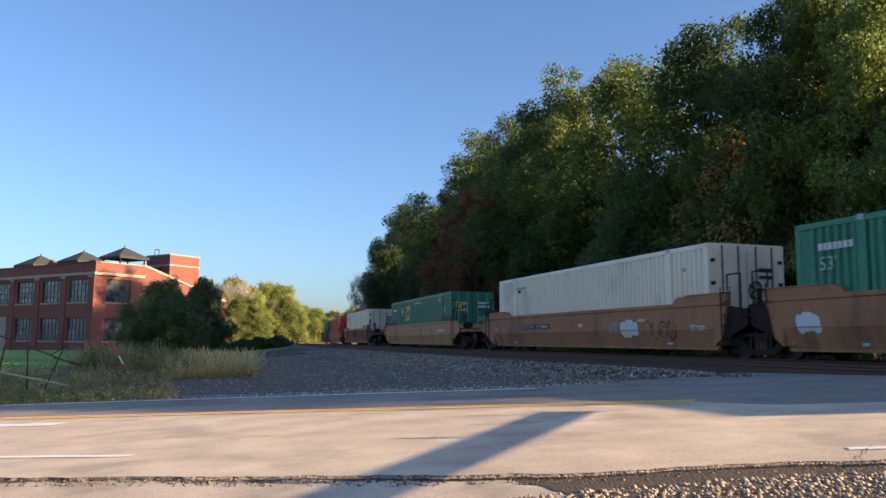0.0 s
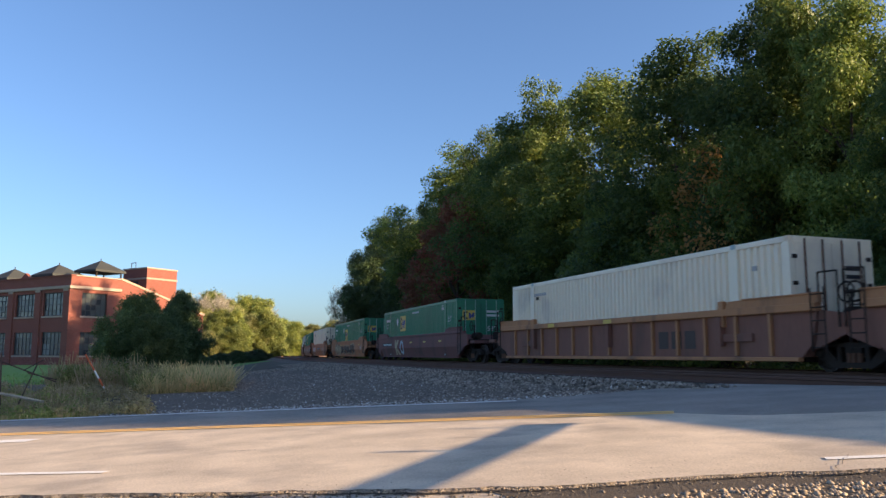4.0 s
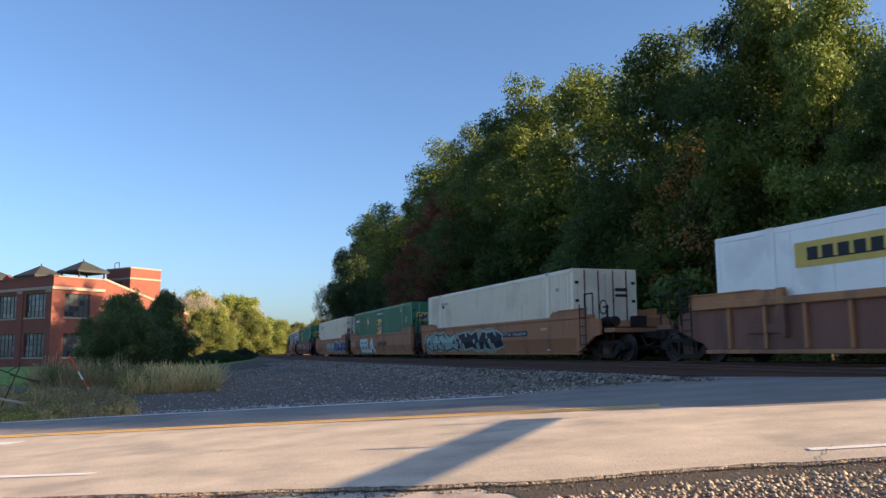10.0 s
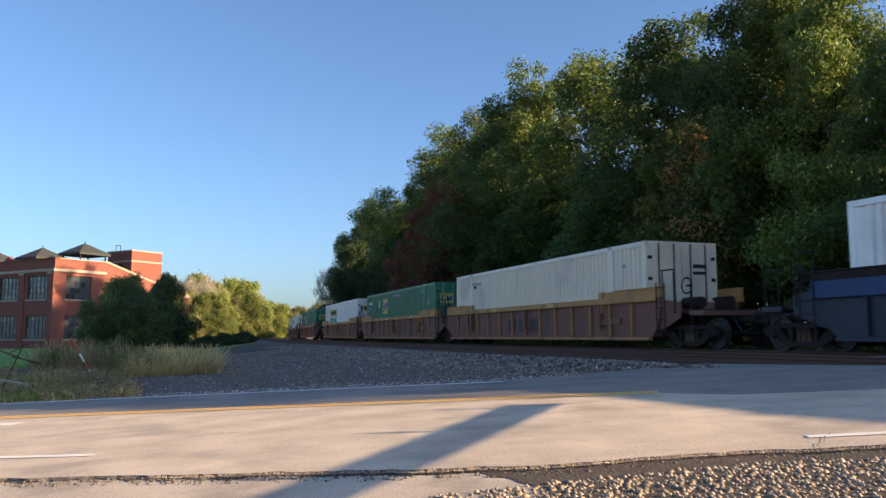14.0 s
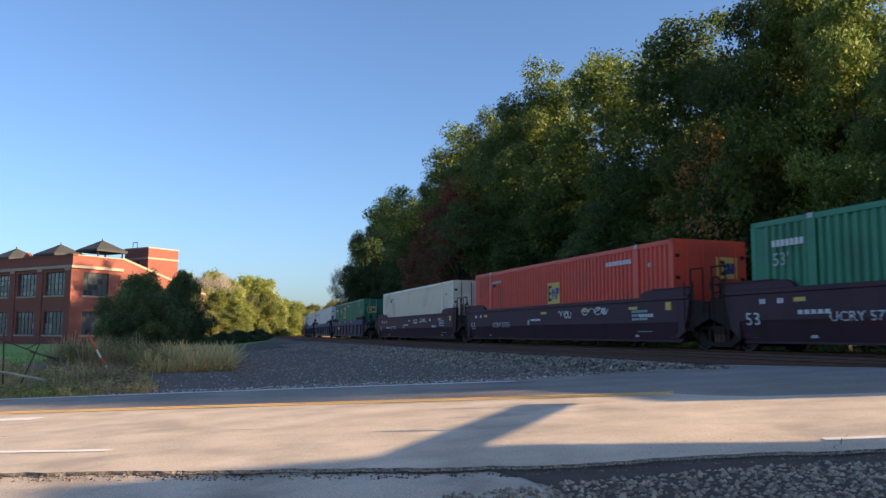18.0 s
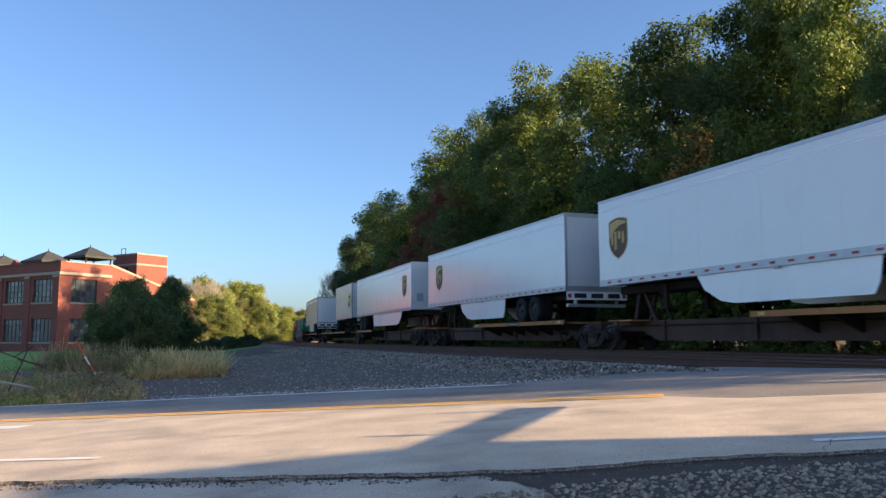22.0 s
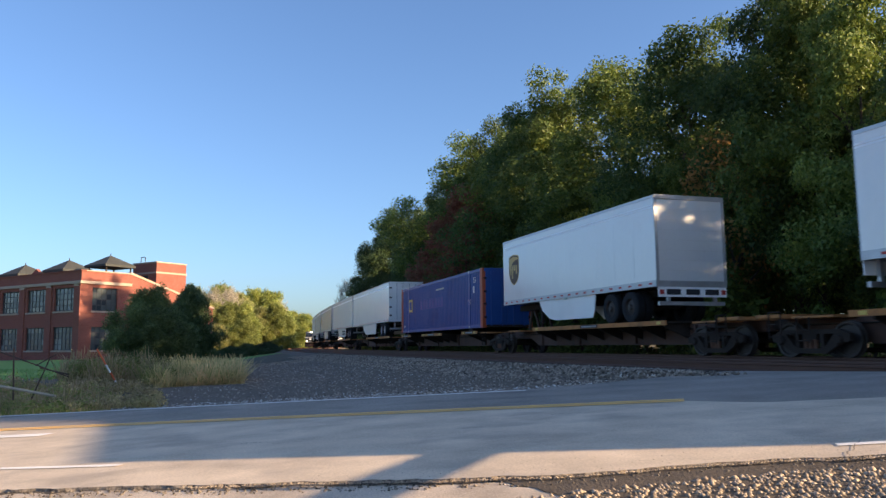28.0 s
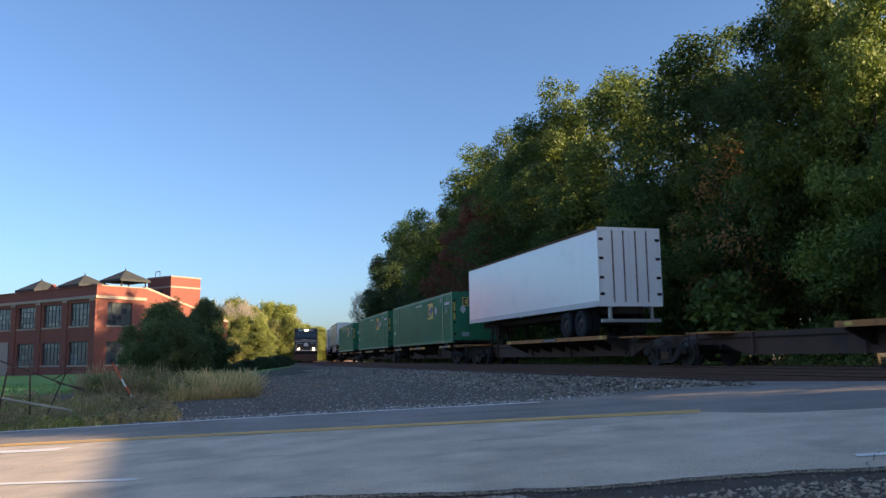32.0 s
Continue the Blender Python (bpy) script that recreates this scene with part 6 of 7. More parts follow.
for i in range(34):
    x, y, _ = track_at(-16 + i * 2.6, 4.9 + 1.6 * (i % 2))
    plant(SHRUB[i % 2], x, y, random.uniform(2.0, 4.2), 3.0, random.uniform(0, 360))

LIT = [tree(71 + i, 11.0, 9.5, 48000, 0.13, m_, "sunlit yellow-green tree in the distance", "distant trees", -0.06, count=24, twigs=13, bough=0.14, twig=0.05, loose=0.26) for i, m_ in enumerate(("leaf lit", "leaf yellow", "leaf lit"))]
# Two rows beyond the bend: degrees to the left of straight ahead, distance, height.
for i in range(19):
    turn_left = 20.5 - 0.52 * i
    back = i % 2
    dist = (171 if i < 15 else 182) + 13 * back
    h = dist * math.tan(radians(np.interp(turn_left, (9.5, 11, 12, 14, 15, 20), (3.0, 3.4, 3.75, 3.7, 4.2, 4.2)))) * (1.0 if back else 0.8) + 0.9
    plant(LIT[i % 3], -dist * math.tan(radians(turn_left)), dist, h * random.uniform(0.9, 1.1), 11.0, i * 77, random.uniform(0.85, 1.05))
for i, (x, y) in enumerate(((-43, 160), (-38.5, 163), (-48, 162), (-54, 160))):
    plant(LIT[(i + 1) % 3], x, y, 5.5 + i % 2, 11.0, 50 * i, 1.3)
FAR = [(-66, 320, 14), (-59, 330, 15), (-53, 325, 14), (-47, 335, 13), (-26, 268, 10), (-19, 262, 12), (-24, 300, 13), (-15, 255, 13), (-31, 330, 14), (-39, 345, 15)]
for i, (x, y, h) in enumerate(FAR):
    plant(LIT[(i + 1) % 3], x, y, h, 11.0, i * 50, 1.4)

BUSH = tree(91, 4.6, 5.6, 52000, 0.055, "leaf bush", "broad green bush among the weeds", "bushes", 0.0, "bush", 22, 20, 0.16, 0.05, 0.12)
plant(BUSH, -13.45, 38, 3.85, 4.6, 0, 0.86)
plant(BUSH, -12.3, 36.5, 2.8, 4.6, 130, 0.9)
DOME = tree(93, 4.6, 5.2, 52000, 0.065, "leaf dome", "dense rounded dark green bush", "bushes", 0.0, "bush", 34, 10, 0.21, 0.05)
plant(DOME, -14.6, 48, 4.5, 4.6, 70, 0.66)
for i, (x, y) in enumerate(((-19.6, 71), (-19.2, 76), (-18.8, 81), (-18.9, 86), (-19.6, 92), (-20.6, 100))):
    plant(DOME, x, y, 0.95 + 0.15 * (i % 3), 4.6, 60 * i, 2.3)

bare = thing("bare_tree", "pale leafless tree beyond the bend", "tree", "leafless trees")
s = Shape()
random.seed(8)
for q in limbs(s, (0, 0, -0.5), 12, 3.0, 7, 0.11):
    for k in range(5):
        a = random.uniform(0, 6.28)
        e = q + Vector((math.cos(a) * 0.9, math.sin(a) * 0.9, random.uniform(0.5, 1.6)))
        s.rod(q, e, 0.03, 4, 0.012)
        for g in range(3):
            s.rod(q.lerp(e, 0.4 + 0.2 * g), q.lerp(e, 0.4 + 0.2 * g) + Vector((random.uniform(-0.5, 0.5), random.uniform(-0.5, 0.5), random.uniform(0.3, 0.7))), 0.018, 4, 0.008)
part("trunk", s, "bare wood", bare)
for x, y, h in ((-53, 176, 1.18), (-50.5, 182, 1.25), (-48, 172, 1.2), (-46, 178, 1.26), (-43.5, 175, 1.2), (-39, 203, 1.15), (-38, 196, 1.1)):
    copy_thing(bare, pose(x, y, -0.8, 0, 0, 40 * h * x) @ Matrix.Scale(h, 4))
bare.matrix_world = pose(-13.2, 122, -0.3) @ Matrix.Diagonal((0.7, 0.7, 0.95, 1))


M["lawn grass"] = leaf_material("lawn grass", (0.07, 0.17, 0.03), (0.12, 0.22, 0.05), 0.3)


def blades(name, n, area, height, mat, label, lean=0.35, width=0.012, seed=1):
    """Upright blades of grass over an area given by a function of two random numbers."""
    rng = np.random.default_rng(seed)
    x, y = area(rng.random(n), rng.random(n))
    z = land_z(x, y)
    h = height * rng.uniform(0.35, 1.15, n) * (0.7 + 0.4 * np.sin(x * 3.1 + y * 1.3) * np.sin(y * 2.3 - x))
    a = rng.uniform(0, 2 * math.pi, n)
    d = np.stack([np.cos(a), np.sin(a)], 1) * (h * lean * rng.random(n))[:, None]
    w = np.stack([np.cos(a + 1.57), np.sin(a + 1.57)], 1) * (width * rng.uniform(0.5, 1.8, n))[:, None]
    co = np.zeros((n, 4, 3), np.float32)
    base = np.stack([x, y, z], 1)
    co[:, 0], co[:, 1] = base, base
    co[:, 0, :2] -= w
    co[:, 1, :2] += w
    co[:, 2] = base
    co[:, 2, :2] += d + w * 0.5
    co[:, 2, 2] += h
    co[:, 3] = co[:, 2]
    co[:, 3, :2] -= w
    me = bpy.data.meshes.new(name)
    me.vertices.add(n * 4)
    me.vertices.foreach_set("co", co.ravel())
    me.loops.add(n * 4)
    me.loops.foreach_set("vertex_index", np.arange(n * 4, dtype=np.int32))
    me.polygons.add(n)
    me.polygons.foreach_set("loop_start", np.arange(0, n * 4, 4, dtype=np.int32))
    me.update()
    me.materials.append(M[mat])
    return tagged(new(name, me), label, "grass", kind="stuff")


def patch(x0, x1, y0, y1):
    return lambda a, b: (x0 + (x1 - x0) * a, y0 + (y1 - y0) * b)


def verge(x0, x1, v0, v1, lean=0.0):
    """An area that starts at the road's far edge: x from x0 to x1, v0 to v1 metres from the road's middle."""
    def area(a, b):
        x = x0 + (x1 - x0) * a
        v = v0 + (v1 - v0) * b
        x = x - lean * (v - v0)
        return x, (v + ROAD_OFF - x * RN[0]) / RN[1]
    return area


def weeds(name, n, area, clumps, radius, size, mat, label, seed, lift=0.1):
    """Tangled weeds: low uneven clumps of small leaves."""
    rng = np.random.default_rng(seed)
    x, y = area(rng.random(clumps), rng.random(clumps))
    r = radius * rng.uniform(0.4, 1.3, clumps)
    blobs = np.stack([x, y, land_z(x, y) + r * 0.35 + lift * rng.random(clumps), r], 1)
    c, u, v = foliage(rng, blobs, n, size, 0.8)
    return tagged(new(name, quads_mesh(name, c, u, v, mat)), label, "weeds", kind="stuff")


def wedge(k0, k1, y0, y1, slope=0.0):
    """An area between two lines that fan out from the road's bend."""
    return lambda a, b: ((y0 + (y1 - y0) * b + slope * a) * (k0 + (k1 - k0) * a), y0 + (y1 - y0) * b + slope * a)


blades("tall_grass", 9000, wedge(-0.345, -0.238, 22.4, 31, 2.2), 0.75, "grass tan", "tall dry tan grass beside the gravel", 1.3, seed=2)
blades("tall_grass", 6500, wedge(-0.36, -0.243, 22.5, 30, 2.0), 0.6, "grass green", "green blades among the dry grass", 0.9, seed=12)
weeds("weeds", 7000, wedge(-0.36, -0.24, 22.2, 24.5, 2.2), 80, 0.2, 0.035, "grass tan", "dry weeds at the gravel's edge", 14, 0.15)
blades("weeds", 9000, verge(-17, -6.6, 4.05, 7.5, 0.32), 0.2, "grass green", "tangled green weeds along the road", seed=3)
blades("weeds", 1800, verge(-16, -6.6, 4.4, 8.5, 0.36), 0.62, "weed brown", "tall seeding stalks along the road", 0.7, seed=15, width=0.007)
blades("weeds", 5000, verge(-17, -6.4, 4.0, 7.0, 0.3), 0.17, "grass tan", "dry stalks along the road", seed=13)
weeds("weeds", 16000, verge(-16, -6.6, 4.2, 9.5, 0.42), 300, 0.17, 0.035, "grass green", "low green weeds along the road", 6)
weeds("weeds", 8000, verge(-14, -7.6, 5.0, 10.5, 0.36), 130, 0.2, 0.035, "weed brown", "brown seeding weeds", 7)
weeds("weeds", 10000, wedge(-0.50, -0.35, 16.6, 23), 150, 0.16, 0.03, "weed brown", "low weeds at the gravel's edge", 31)
weeds("weeds", 5000, wedge(-0.46, -0.335, 16.2, 23), 120, 0.14, 0.03, "grass tan", "dry weeds at the gravel's edge", 32)
blades("weeds", 2600, wedge(-0.46, -0.33, 23.3, 27), 1.0, "weed brown", "tall brown seeding weeds", 1.0, seed=4, width=0.010)
weeds("weeds", 9000, wedge(-0.45, -0.33, 23.4, 27), 60, 0.34, 0.04, "grass green", "green weeds round the pole", 8, 0.45)
xs, ys = np.linspace(-60, -15.5, 45), np.linspace(24, 84, 60)
setting("lawn", grid_mesh("lawn", xs, ys, lambda a, b: land_z(a, b) + 0.03 * np.clip((-15.7 - a) * 2, 0, 1), "lawn"), "", "short green lawn before the works")
blades("grass", 16000, patch(-34, -14, 24, 45), 0.10, "lawn grass", "short blades of lawn grass", seed=5)


def beyond_track(a, b):
    """The strip between the far track and the wood."""
    k = np.arange(-400, 1200, 4.0)
    q, o = -18 + 85 * a, 2.5 + 2.6 * b
    h = np.interp(q, k, TABLE[:, 2])
    return np.interp(q, k, TABLE[:, 0]) + o * np.cos(h), np.interp(q, k, TABLE[:, 1]) + o * np.sin(h)


weeds("weeds", 15000, beyond_track, 420, 0.38, 0.045, "grass green", "green weeds beyond the tracks", 41, 0.2)
blades("weeds", 7000, beyond_track, 0.55, "grass green", "grass beyond the tracks", 0.8, seed=42)


def stones(name, n, area, size, mat, label, seed, lift=0.0):
    """Loose stones: squashed eight-sided lumps."""
    rng = np.random.default_rng(seed)
    x, y = area(rng.random(n), rng.random(n))
    n = len(x)
    z = stone_bed(x, y) + lift
    base = np.array([(1, 0, 0), (0, 1, 0), (-1, 0, 0), (0, -1, 0), (0.2, 0.1, 0.75), (0, 0, -0.6)])
    r = size * rng.uniform(0.45, 1.5, n)
    co = base[None] * r[:, None, None] * rng.uniform(0.6, 1.25, (n, 6, 3))
    a = rng.uniform(0, 6.28, n)
    cx = co[:, :, 0] * np.cos(a)[:, None] - co[:, :, 1] * np.sin(a)[:, None] + x[:, None]
    cy = co[:, :, 0] * np.sin(a)[:, None] + co[:, :, 1] * np.cos(a)[:, None] + y[:, None]
    cz = co[:, :, 2] + z[:, None] + r[:, None] * 0.3
    v = np.stack([cx, cy, cz], -1).reshape(-1, 3).astype(np.float32)
    tri = np.array([(0, 1, 4), (1, 2, 4), (2, 3, 4), (3, 0, 4), (1, 0, 5), (2, 1, 5), (3, 2, 5), (0, 3, 5)])
    f = (tri[None] + (np.arange(n) * 6)[:, None, None]).reshape(-1).astype(np.int32)
    me = bpy.data.meshes.new(name)
    me.vertices.add(len(v))
    me.vertices.foreach_set("co", v.ravel())
    me.loops.add(len(f))
    me.loops.foreach_set("vertex_index", f)
    me.polygons.add(len(f) // 3)
    me.polygons.foreach_set("loop_start", np.arange(0, len(f), 3, dtype=np.int32))
    me.update()
    me.materials.append(M[mat])
    return tagged(new(name, me), label, "gravel", kind="stuff")


def stone_bed(x, y):
    u, v = road_uv(x, y)
    on_road = np.where(v < -3, road_z(u, v) - 0.025, land_z(x, y))
    left = -right_of_track(x, y)
    bed = -0.34 + (left - 7.2) * -0.255
    bed = np.where(left < 7.2, -0.19 + (left - 6.4) * -0.1875, bed)
    bed = np.where(left < 6.4, -0.19, bed)
    return np.where(v > 3, np.maximum(on_road, np.where(left < 9.2, bed, -9)), on_road)


def gravel_area(a, b):
    """Between the road's far edge and the near track."""
    y = 11.5 + 36 * b ** 1.35
    x0, x1 = -0.20 * y - 2.6, np.interp(y, TABLE[:, 1], TABLE[:, 0]) - 5.7
    x = x0 + (x1 - x0) * a
    u, v = road_uv(x, y)
    worn = np.sin(x * 0.55 + 1.0) * np.sin(y * 0.31 + x * 0.2) + 0.25 * np.sin(x * 2.1) * np.sin(y * 1.7)
    keep = (v > np.array([far_edge(float(k)) for k in u]) + 0.04) & ((worn < 0.45) | (np.sin(x * 91 + y * 57) > 0.4))
    return x[keep], y[keep]


def apron_mesh():
    xs, ys = np.linspace(-9, 7, 65), np.linspace(12.3, 42, 90)
    gx, gy = np.meshgrid(xs, ys)
    gz = land_z(gx, gy) + 0.02
    u, v = road_uv(gx, gy)
    left = -right_of_track(gx, gy)
    verts = np.stack([gx, gy, gz], -1).reshape(-1, 3)
    nx = len(xs)
    ok = (v > 3.4) & (left > 5.5) & (gx > -7.4 - 0.16 * (gy - 15) + 1.2 * np.sin(gy))
    faces = [(j * nx + i, j * nx + i + 1, (j + 1) * nx + i + 1, (j + 1) * nx + i) for j in range(len(ys) - 1) for i in range(nx - 1) if ok[j, i] and ok[j + 1, i + 1]]
    me = bpy.data.meshes.new("gravel_apron")
    me.from_pydata(verts.tolist(), [], faces)
    me.materials.append(M["gravel"])
    return me


setting("gravel_apron", apron_mesh(), "", "dark grey gravel between road and track")
M["stones pale"] = material("stones pale", (0.72, 0.68, 0.60), (0.45, 0.42, 0.37), rough=0.85, scale=8, fine=60, bump=0.2, random_tone=0.4, islands=True)
stones("gravel", 36000, gravel_area, 0.030, "stones grey", "loose dark grey gravel", 21)
stones("pale_gravel", 3600, gravel_area, 0.026, "stones pale", "scattered pale stones in the gravel", 25)


def edge_band(a, b):
    u = -12 + 11 * a
    v = np.array([far_edge(float(k)) for k in u]) + 0.04 + 1.9 * b ** 2
    return u * RD[0] + (v + ROAD_OFF) * RN[0], u * RD[1] + (v + ROAD_OFF) * RN[1]


stones("pale_gravel", 5200, edge_band, 0.026, "stones pale", "pale stones along the road's far edge", 26)
stones("ballast_stones", 12000, lambda a, b: (np.interp(-10 + 45 * a, np.arange(-20, 60, 2.0), [track_at(float(q), -7.2)[0] for q in np.arange(-20, 60, 2.0)]) + (b - 0.5) * 2.6, np.interp(-10 + 45 * a, np.arange(-20, 60, 2.0), [track_at(float(q), -7.2)[1] for q in np.arange(-20, 60, 2.0)]) + (b - 0.5) * 0.8), 0.04, "stones grey", "crushed stone ballast", 22)


def near_gravel(a, b):
    u, v = -1.1 + 6.0 * a, -4.25 - 2.4 * b
    v = v - 0.45 * np.clip(0.7 - u, 0, 2)
    return u * RD[0] + (v + ROAD_OFF) * RN[0], u * RD[1] + (v + ROAD_OFF) * RN[1]


def edge_crumbs(a, b):
    u = -9 + 16 * a
    v = np.array([near_edge(float(k)) for k in u]) + 0.03 - 0.26 * b ** 1.5
    return u * RD[0] + (v + ROAD_OFF) * RN[0], u * RD[1] + (v + ROAD_OFF) * RN[1]


stones("asphalt_crumbs", 3000, edge_crumbs, 0.010, "broken asphalt", "crumbled asphalt along the broken edge", 24, 0.0)


def edge_grit(a, b):
    """Grit that thins out onto the asphalt, thickest where the edge has broken up."""
    u = -3.2 + 9.5 * a ** 0.8
    v = np.array([near_edge(float(k)) for k in u]) - 0.08 + 0.75 * b ** 2.6 * np.clip((u + 3.4) / 3.0, 0.15, 1)
    return u * RD[0] + (v + ROAD_OFF) * RN[0], u * RD[1] + (v + ROAD_OFF) * RN[1]


stones("edge_grit", 11000, edge_grit, 0.0065, "stones tan", "tan and grey grit strewn over the road's edge", 27, 0.018)
stones("roadside_gravel", 11000, near_gravel, 0.016, "stones tan", "tan pebbles at the road's edge", 23)


# ---- small things ----
M["mark orange"] = material("mark orange", (0.65, 0.12, 0.04), rough=0.7)
stick = thing("marker_pole", "leaning red and white marker pole in the weeds", "pole")
p0, p1 = Vector((-8.75, 22.6, -0.75)), Vector((-9.55, 22.9, 0.35))
for i in range(5):
    part("band", Shape().rod(p0.lerp(p1, i / 5), p0.lerp(p1, (i + 1) / 5), 0.024, 8), "mark orange" if i in (3, 4, 1) else "mark white", stick)
fence = thing("broken_fence", "collapsed rusty metal frame among the weeds", "fence")
for a, b, r in (((-10.3, 18, 0.55), (-8.2, 18.2, -0.25), 0.03), ((-9.3, 18, -0.75), (-9.35, 18, 0.4), 0.035), ((-8.2, 18.2, -0.2), (-8.9, 18.3, -0.05), 0.03), ((-8.9, 18.1, 0.0), (-8.45, 18.1, 0.25), 0.025), ((-9.9, 17.8, -0.75), (-9.75, 17.8, 0.2), 0.04), ((-8.8, 17.8, -0.7), (-8.5, 17.9, 0.15), 0.03)):
    part("bar", Shape().rod(a, b, r * 0.5, 6), "hitch steel", fence)
part("plank", Shape().rod((-9.6, 17.4, -0.35), (-8.0, 17.2, -0.62), 0.03, 6), "bare wood", fence, "weathered grey plank")


def crossing_gate():
    """A lowered crossing gate: its arm lies over the road, its mast beside it."""
    g = thing("crossing_gate", "lowered striped crossing gate arm with lamps", "gate")
    h = 1.15
    tip, root = Vector((5.55, 7.32, h - 0.15)), Vector((3.75, 1.8, h - 0.15))
    way = (root - tip).normalized()
    n = 8
    L = (root - tip).length
    for i in range(n):
        s = Shape()
        a, b = tip + way * (L * i / n), tip + way * (L * (i + 1) / n)
        for p in (a, b):
            s.v += [tuple(p + Vector((dx, 0, dz))) for dx, dz in ((-0.02, -0.075), (0.02, -0.075), (0.02, 0.075), (-0.02, 0.075))]
        s.f = [(0, 1, 2, 3), (7, 6, 5, 4), (0, 4, 5, 1), (1, 5, 6, 2), (2, 6, 7, 3), (3, 7, 4, 0)]
        part("arm", s, "mark red" if i % 2 else "mark white", g)
    for d in (0.25, 1.9, 3.75):
        p = tip + way * d
        part("lamp", Shape().rod(p + Vector((0, 0, 0.07)), p + Vector((0, 0, 0.24)), 0.035, 8), "mark red", g)
    base = root + way * 0.6
    part("mast", Shape().rod((base.x, base.y, -0.5), (base.x, base.y, 3.6), 0.06, 10), "alloy", g)
    part("mechanism", Shape().box(base.x - 0.25, base.x + 0.25, base.y - 0.2, base.y + 0.2, 0.6, 1.3, 0.04), "alloy", g)
    return g


crossing_gate()


# ---- graffiti and stencils on the cars ----
PAINTS = {"white": "mark white", "pale": "mark pale", "green": "spray green", "blue": "spray blue", "black": "mark dark", "tan": "spray tan", "red": "spray red", "dim": "spray dim", "yellow": "mark yellow", "maroon": "spray maroon", "sky": "spray sky", "mint": "spray mint", "ash": "spray ash"}
for key, c in (("spray green", (0.25, 0.52, 0.36)), ("spray blue", (0.06, 0.115, 0.27)), ("spray tan", (0.52, 0.40, 0.24)), ("spray red", (0.60, 0.12, 0.10)), ("spray dim", (0.10, 0.065, 0.05)), ("spray maroon", (0.17, 0.06, 0.05)), ("spray sky", (0.42, 0.55, 0.62)), ("spray mint", (0.42, 0.60, 0.50)), ("spray ash", (0.42, 0.36, 0.27))):
    M[key] = material(key, c, tuple(k * 0.75 for k in c), rough=0.7, scale=2.5, fine=40, amount=0.5)


def ribbon(shape, pts, w, ribbed, lift):
    """A sprayed stroke that follows the car's side: points (x, z)."""
    k = len(shape.v)
    n = len(pts)
    for i, (x, z) in enumerate(pts):
        a, b = pts[max(0, i - 1)], pts[min(n - 1, i + 1)]
        dx, dz = b[0] - a[0], b[1] - a[1]
        l = math.hypot(dx, dz) or 1
        ww = w * (0.85 + 0.3 * math.sin(i * 0.21))
        for e in (-1, 1):
            px, pz = x - e * dz / l * ww / 2, min(max(z + e * dx / l * ww / 2, 0.26), 1.37)
            shape.v.append((px, side_y(pz, ribbed) + lift, pz))
    shape.f += [(k + 2 * i, k + 2 * i + 1, k + 2 * i + 3, k + 2 * i + 2) for i in range(n - 1)]


def blot(car, ribbed, x0, x1, z0, z1, paint, seed, lift=0.006):
    """A filled sprayed shape with an uneven, blocky outline."""
    rnd, s = random.Random(seed), Shape()
    n = max(8, int((x1 - x0) / 0.10))
    ph = [rnd.uniform(0, 6.28) for _ in range(4)]
    h = z1 - z0
    for i in range(n + 1):
        f = i / n
        x = x0 + (x1 - x0) * f
        edge = min(1, 0.6 + 6 * f, 0.6 + 6 * (1 - f))
        top = z1 - h * (0.07 + 0.07 * math.sin(8 * f + ph[1]) + 0.05 * math.sin(23 * f + ph[0])) - h * 0.4 * (1 - edge)
        low = z0 + h * (0.07 + 0.07 * math.sin(7 * f + ph[2]) + 0.05 * math.sin(19 * f)) + h * 0.4 * (1 - edge)
        for q in range(7):
            z = min(max(low + (top - low) * q / 6, 0.26), 1.37)
            s.v.append((x + 0.05 * math.sin(5 * z + ph[3]), side_y(z, ribbed) + lift, z))
        if i:
            for q in range(6):
                a = (i - 1) * 7 + q
                s.f.append((a, a + 7, a + 8, a + 1))
    part("graffiti", s, PAINTS[paint], car, "sprayed graffiti")


def sprayed(car, ribbed, verts, faces, paint, lift, label="sprayed graffiti"):
    """A flat painted shape laid on the car's folded side: points (x, z)."""
    bm = bmesh.new()
    vs = [bm.verts.new((x, 0, min(max(z, 0.26), 1.37))) for x, z in verts]
    for f in faces:
        bm.faces.new([vs[i] for i in f])
    bmesh.ops.triangulate(bm, faces=bm.faces)
    bmesh.ops.bisect_plane(bm, geom=bm.verts[:] + bm.edges[:] + bm.faces[:], plane_co=(0, 0, 0.79), plane_no=(0, 0, 1))
    for v in bm.verts:
        v.co.y = side_y(v.co.z, ribbed) + lift
    bmesh.ops.recalc_face_normals(bm, faces=bm.faces)
    me = bpy.data.meshes.new("graffiti")
    bm.to_mesh(me)
    bm.free()
    me.materials.append(M[PAINTS[paint]])
    part("graffiti", me, "", car, label)


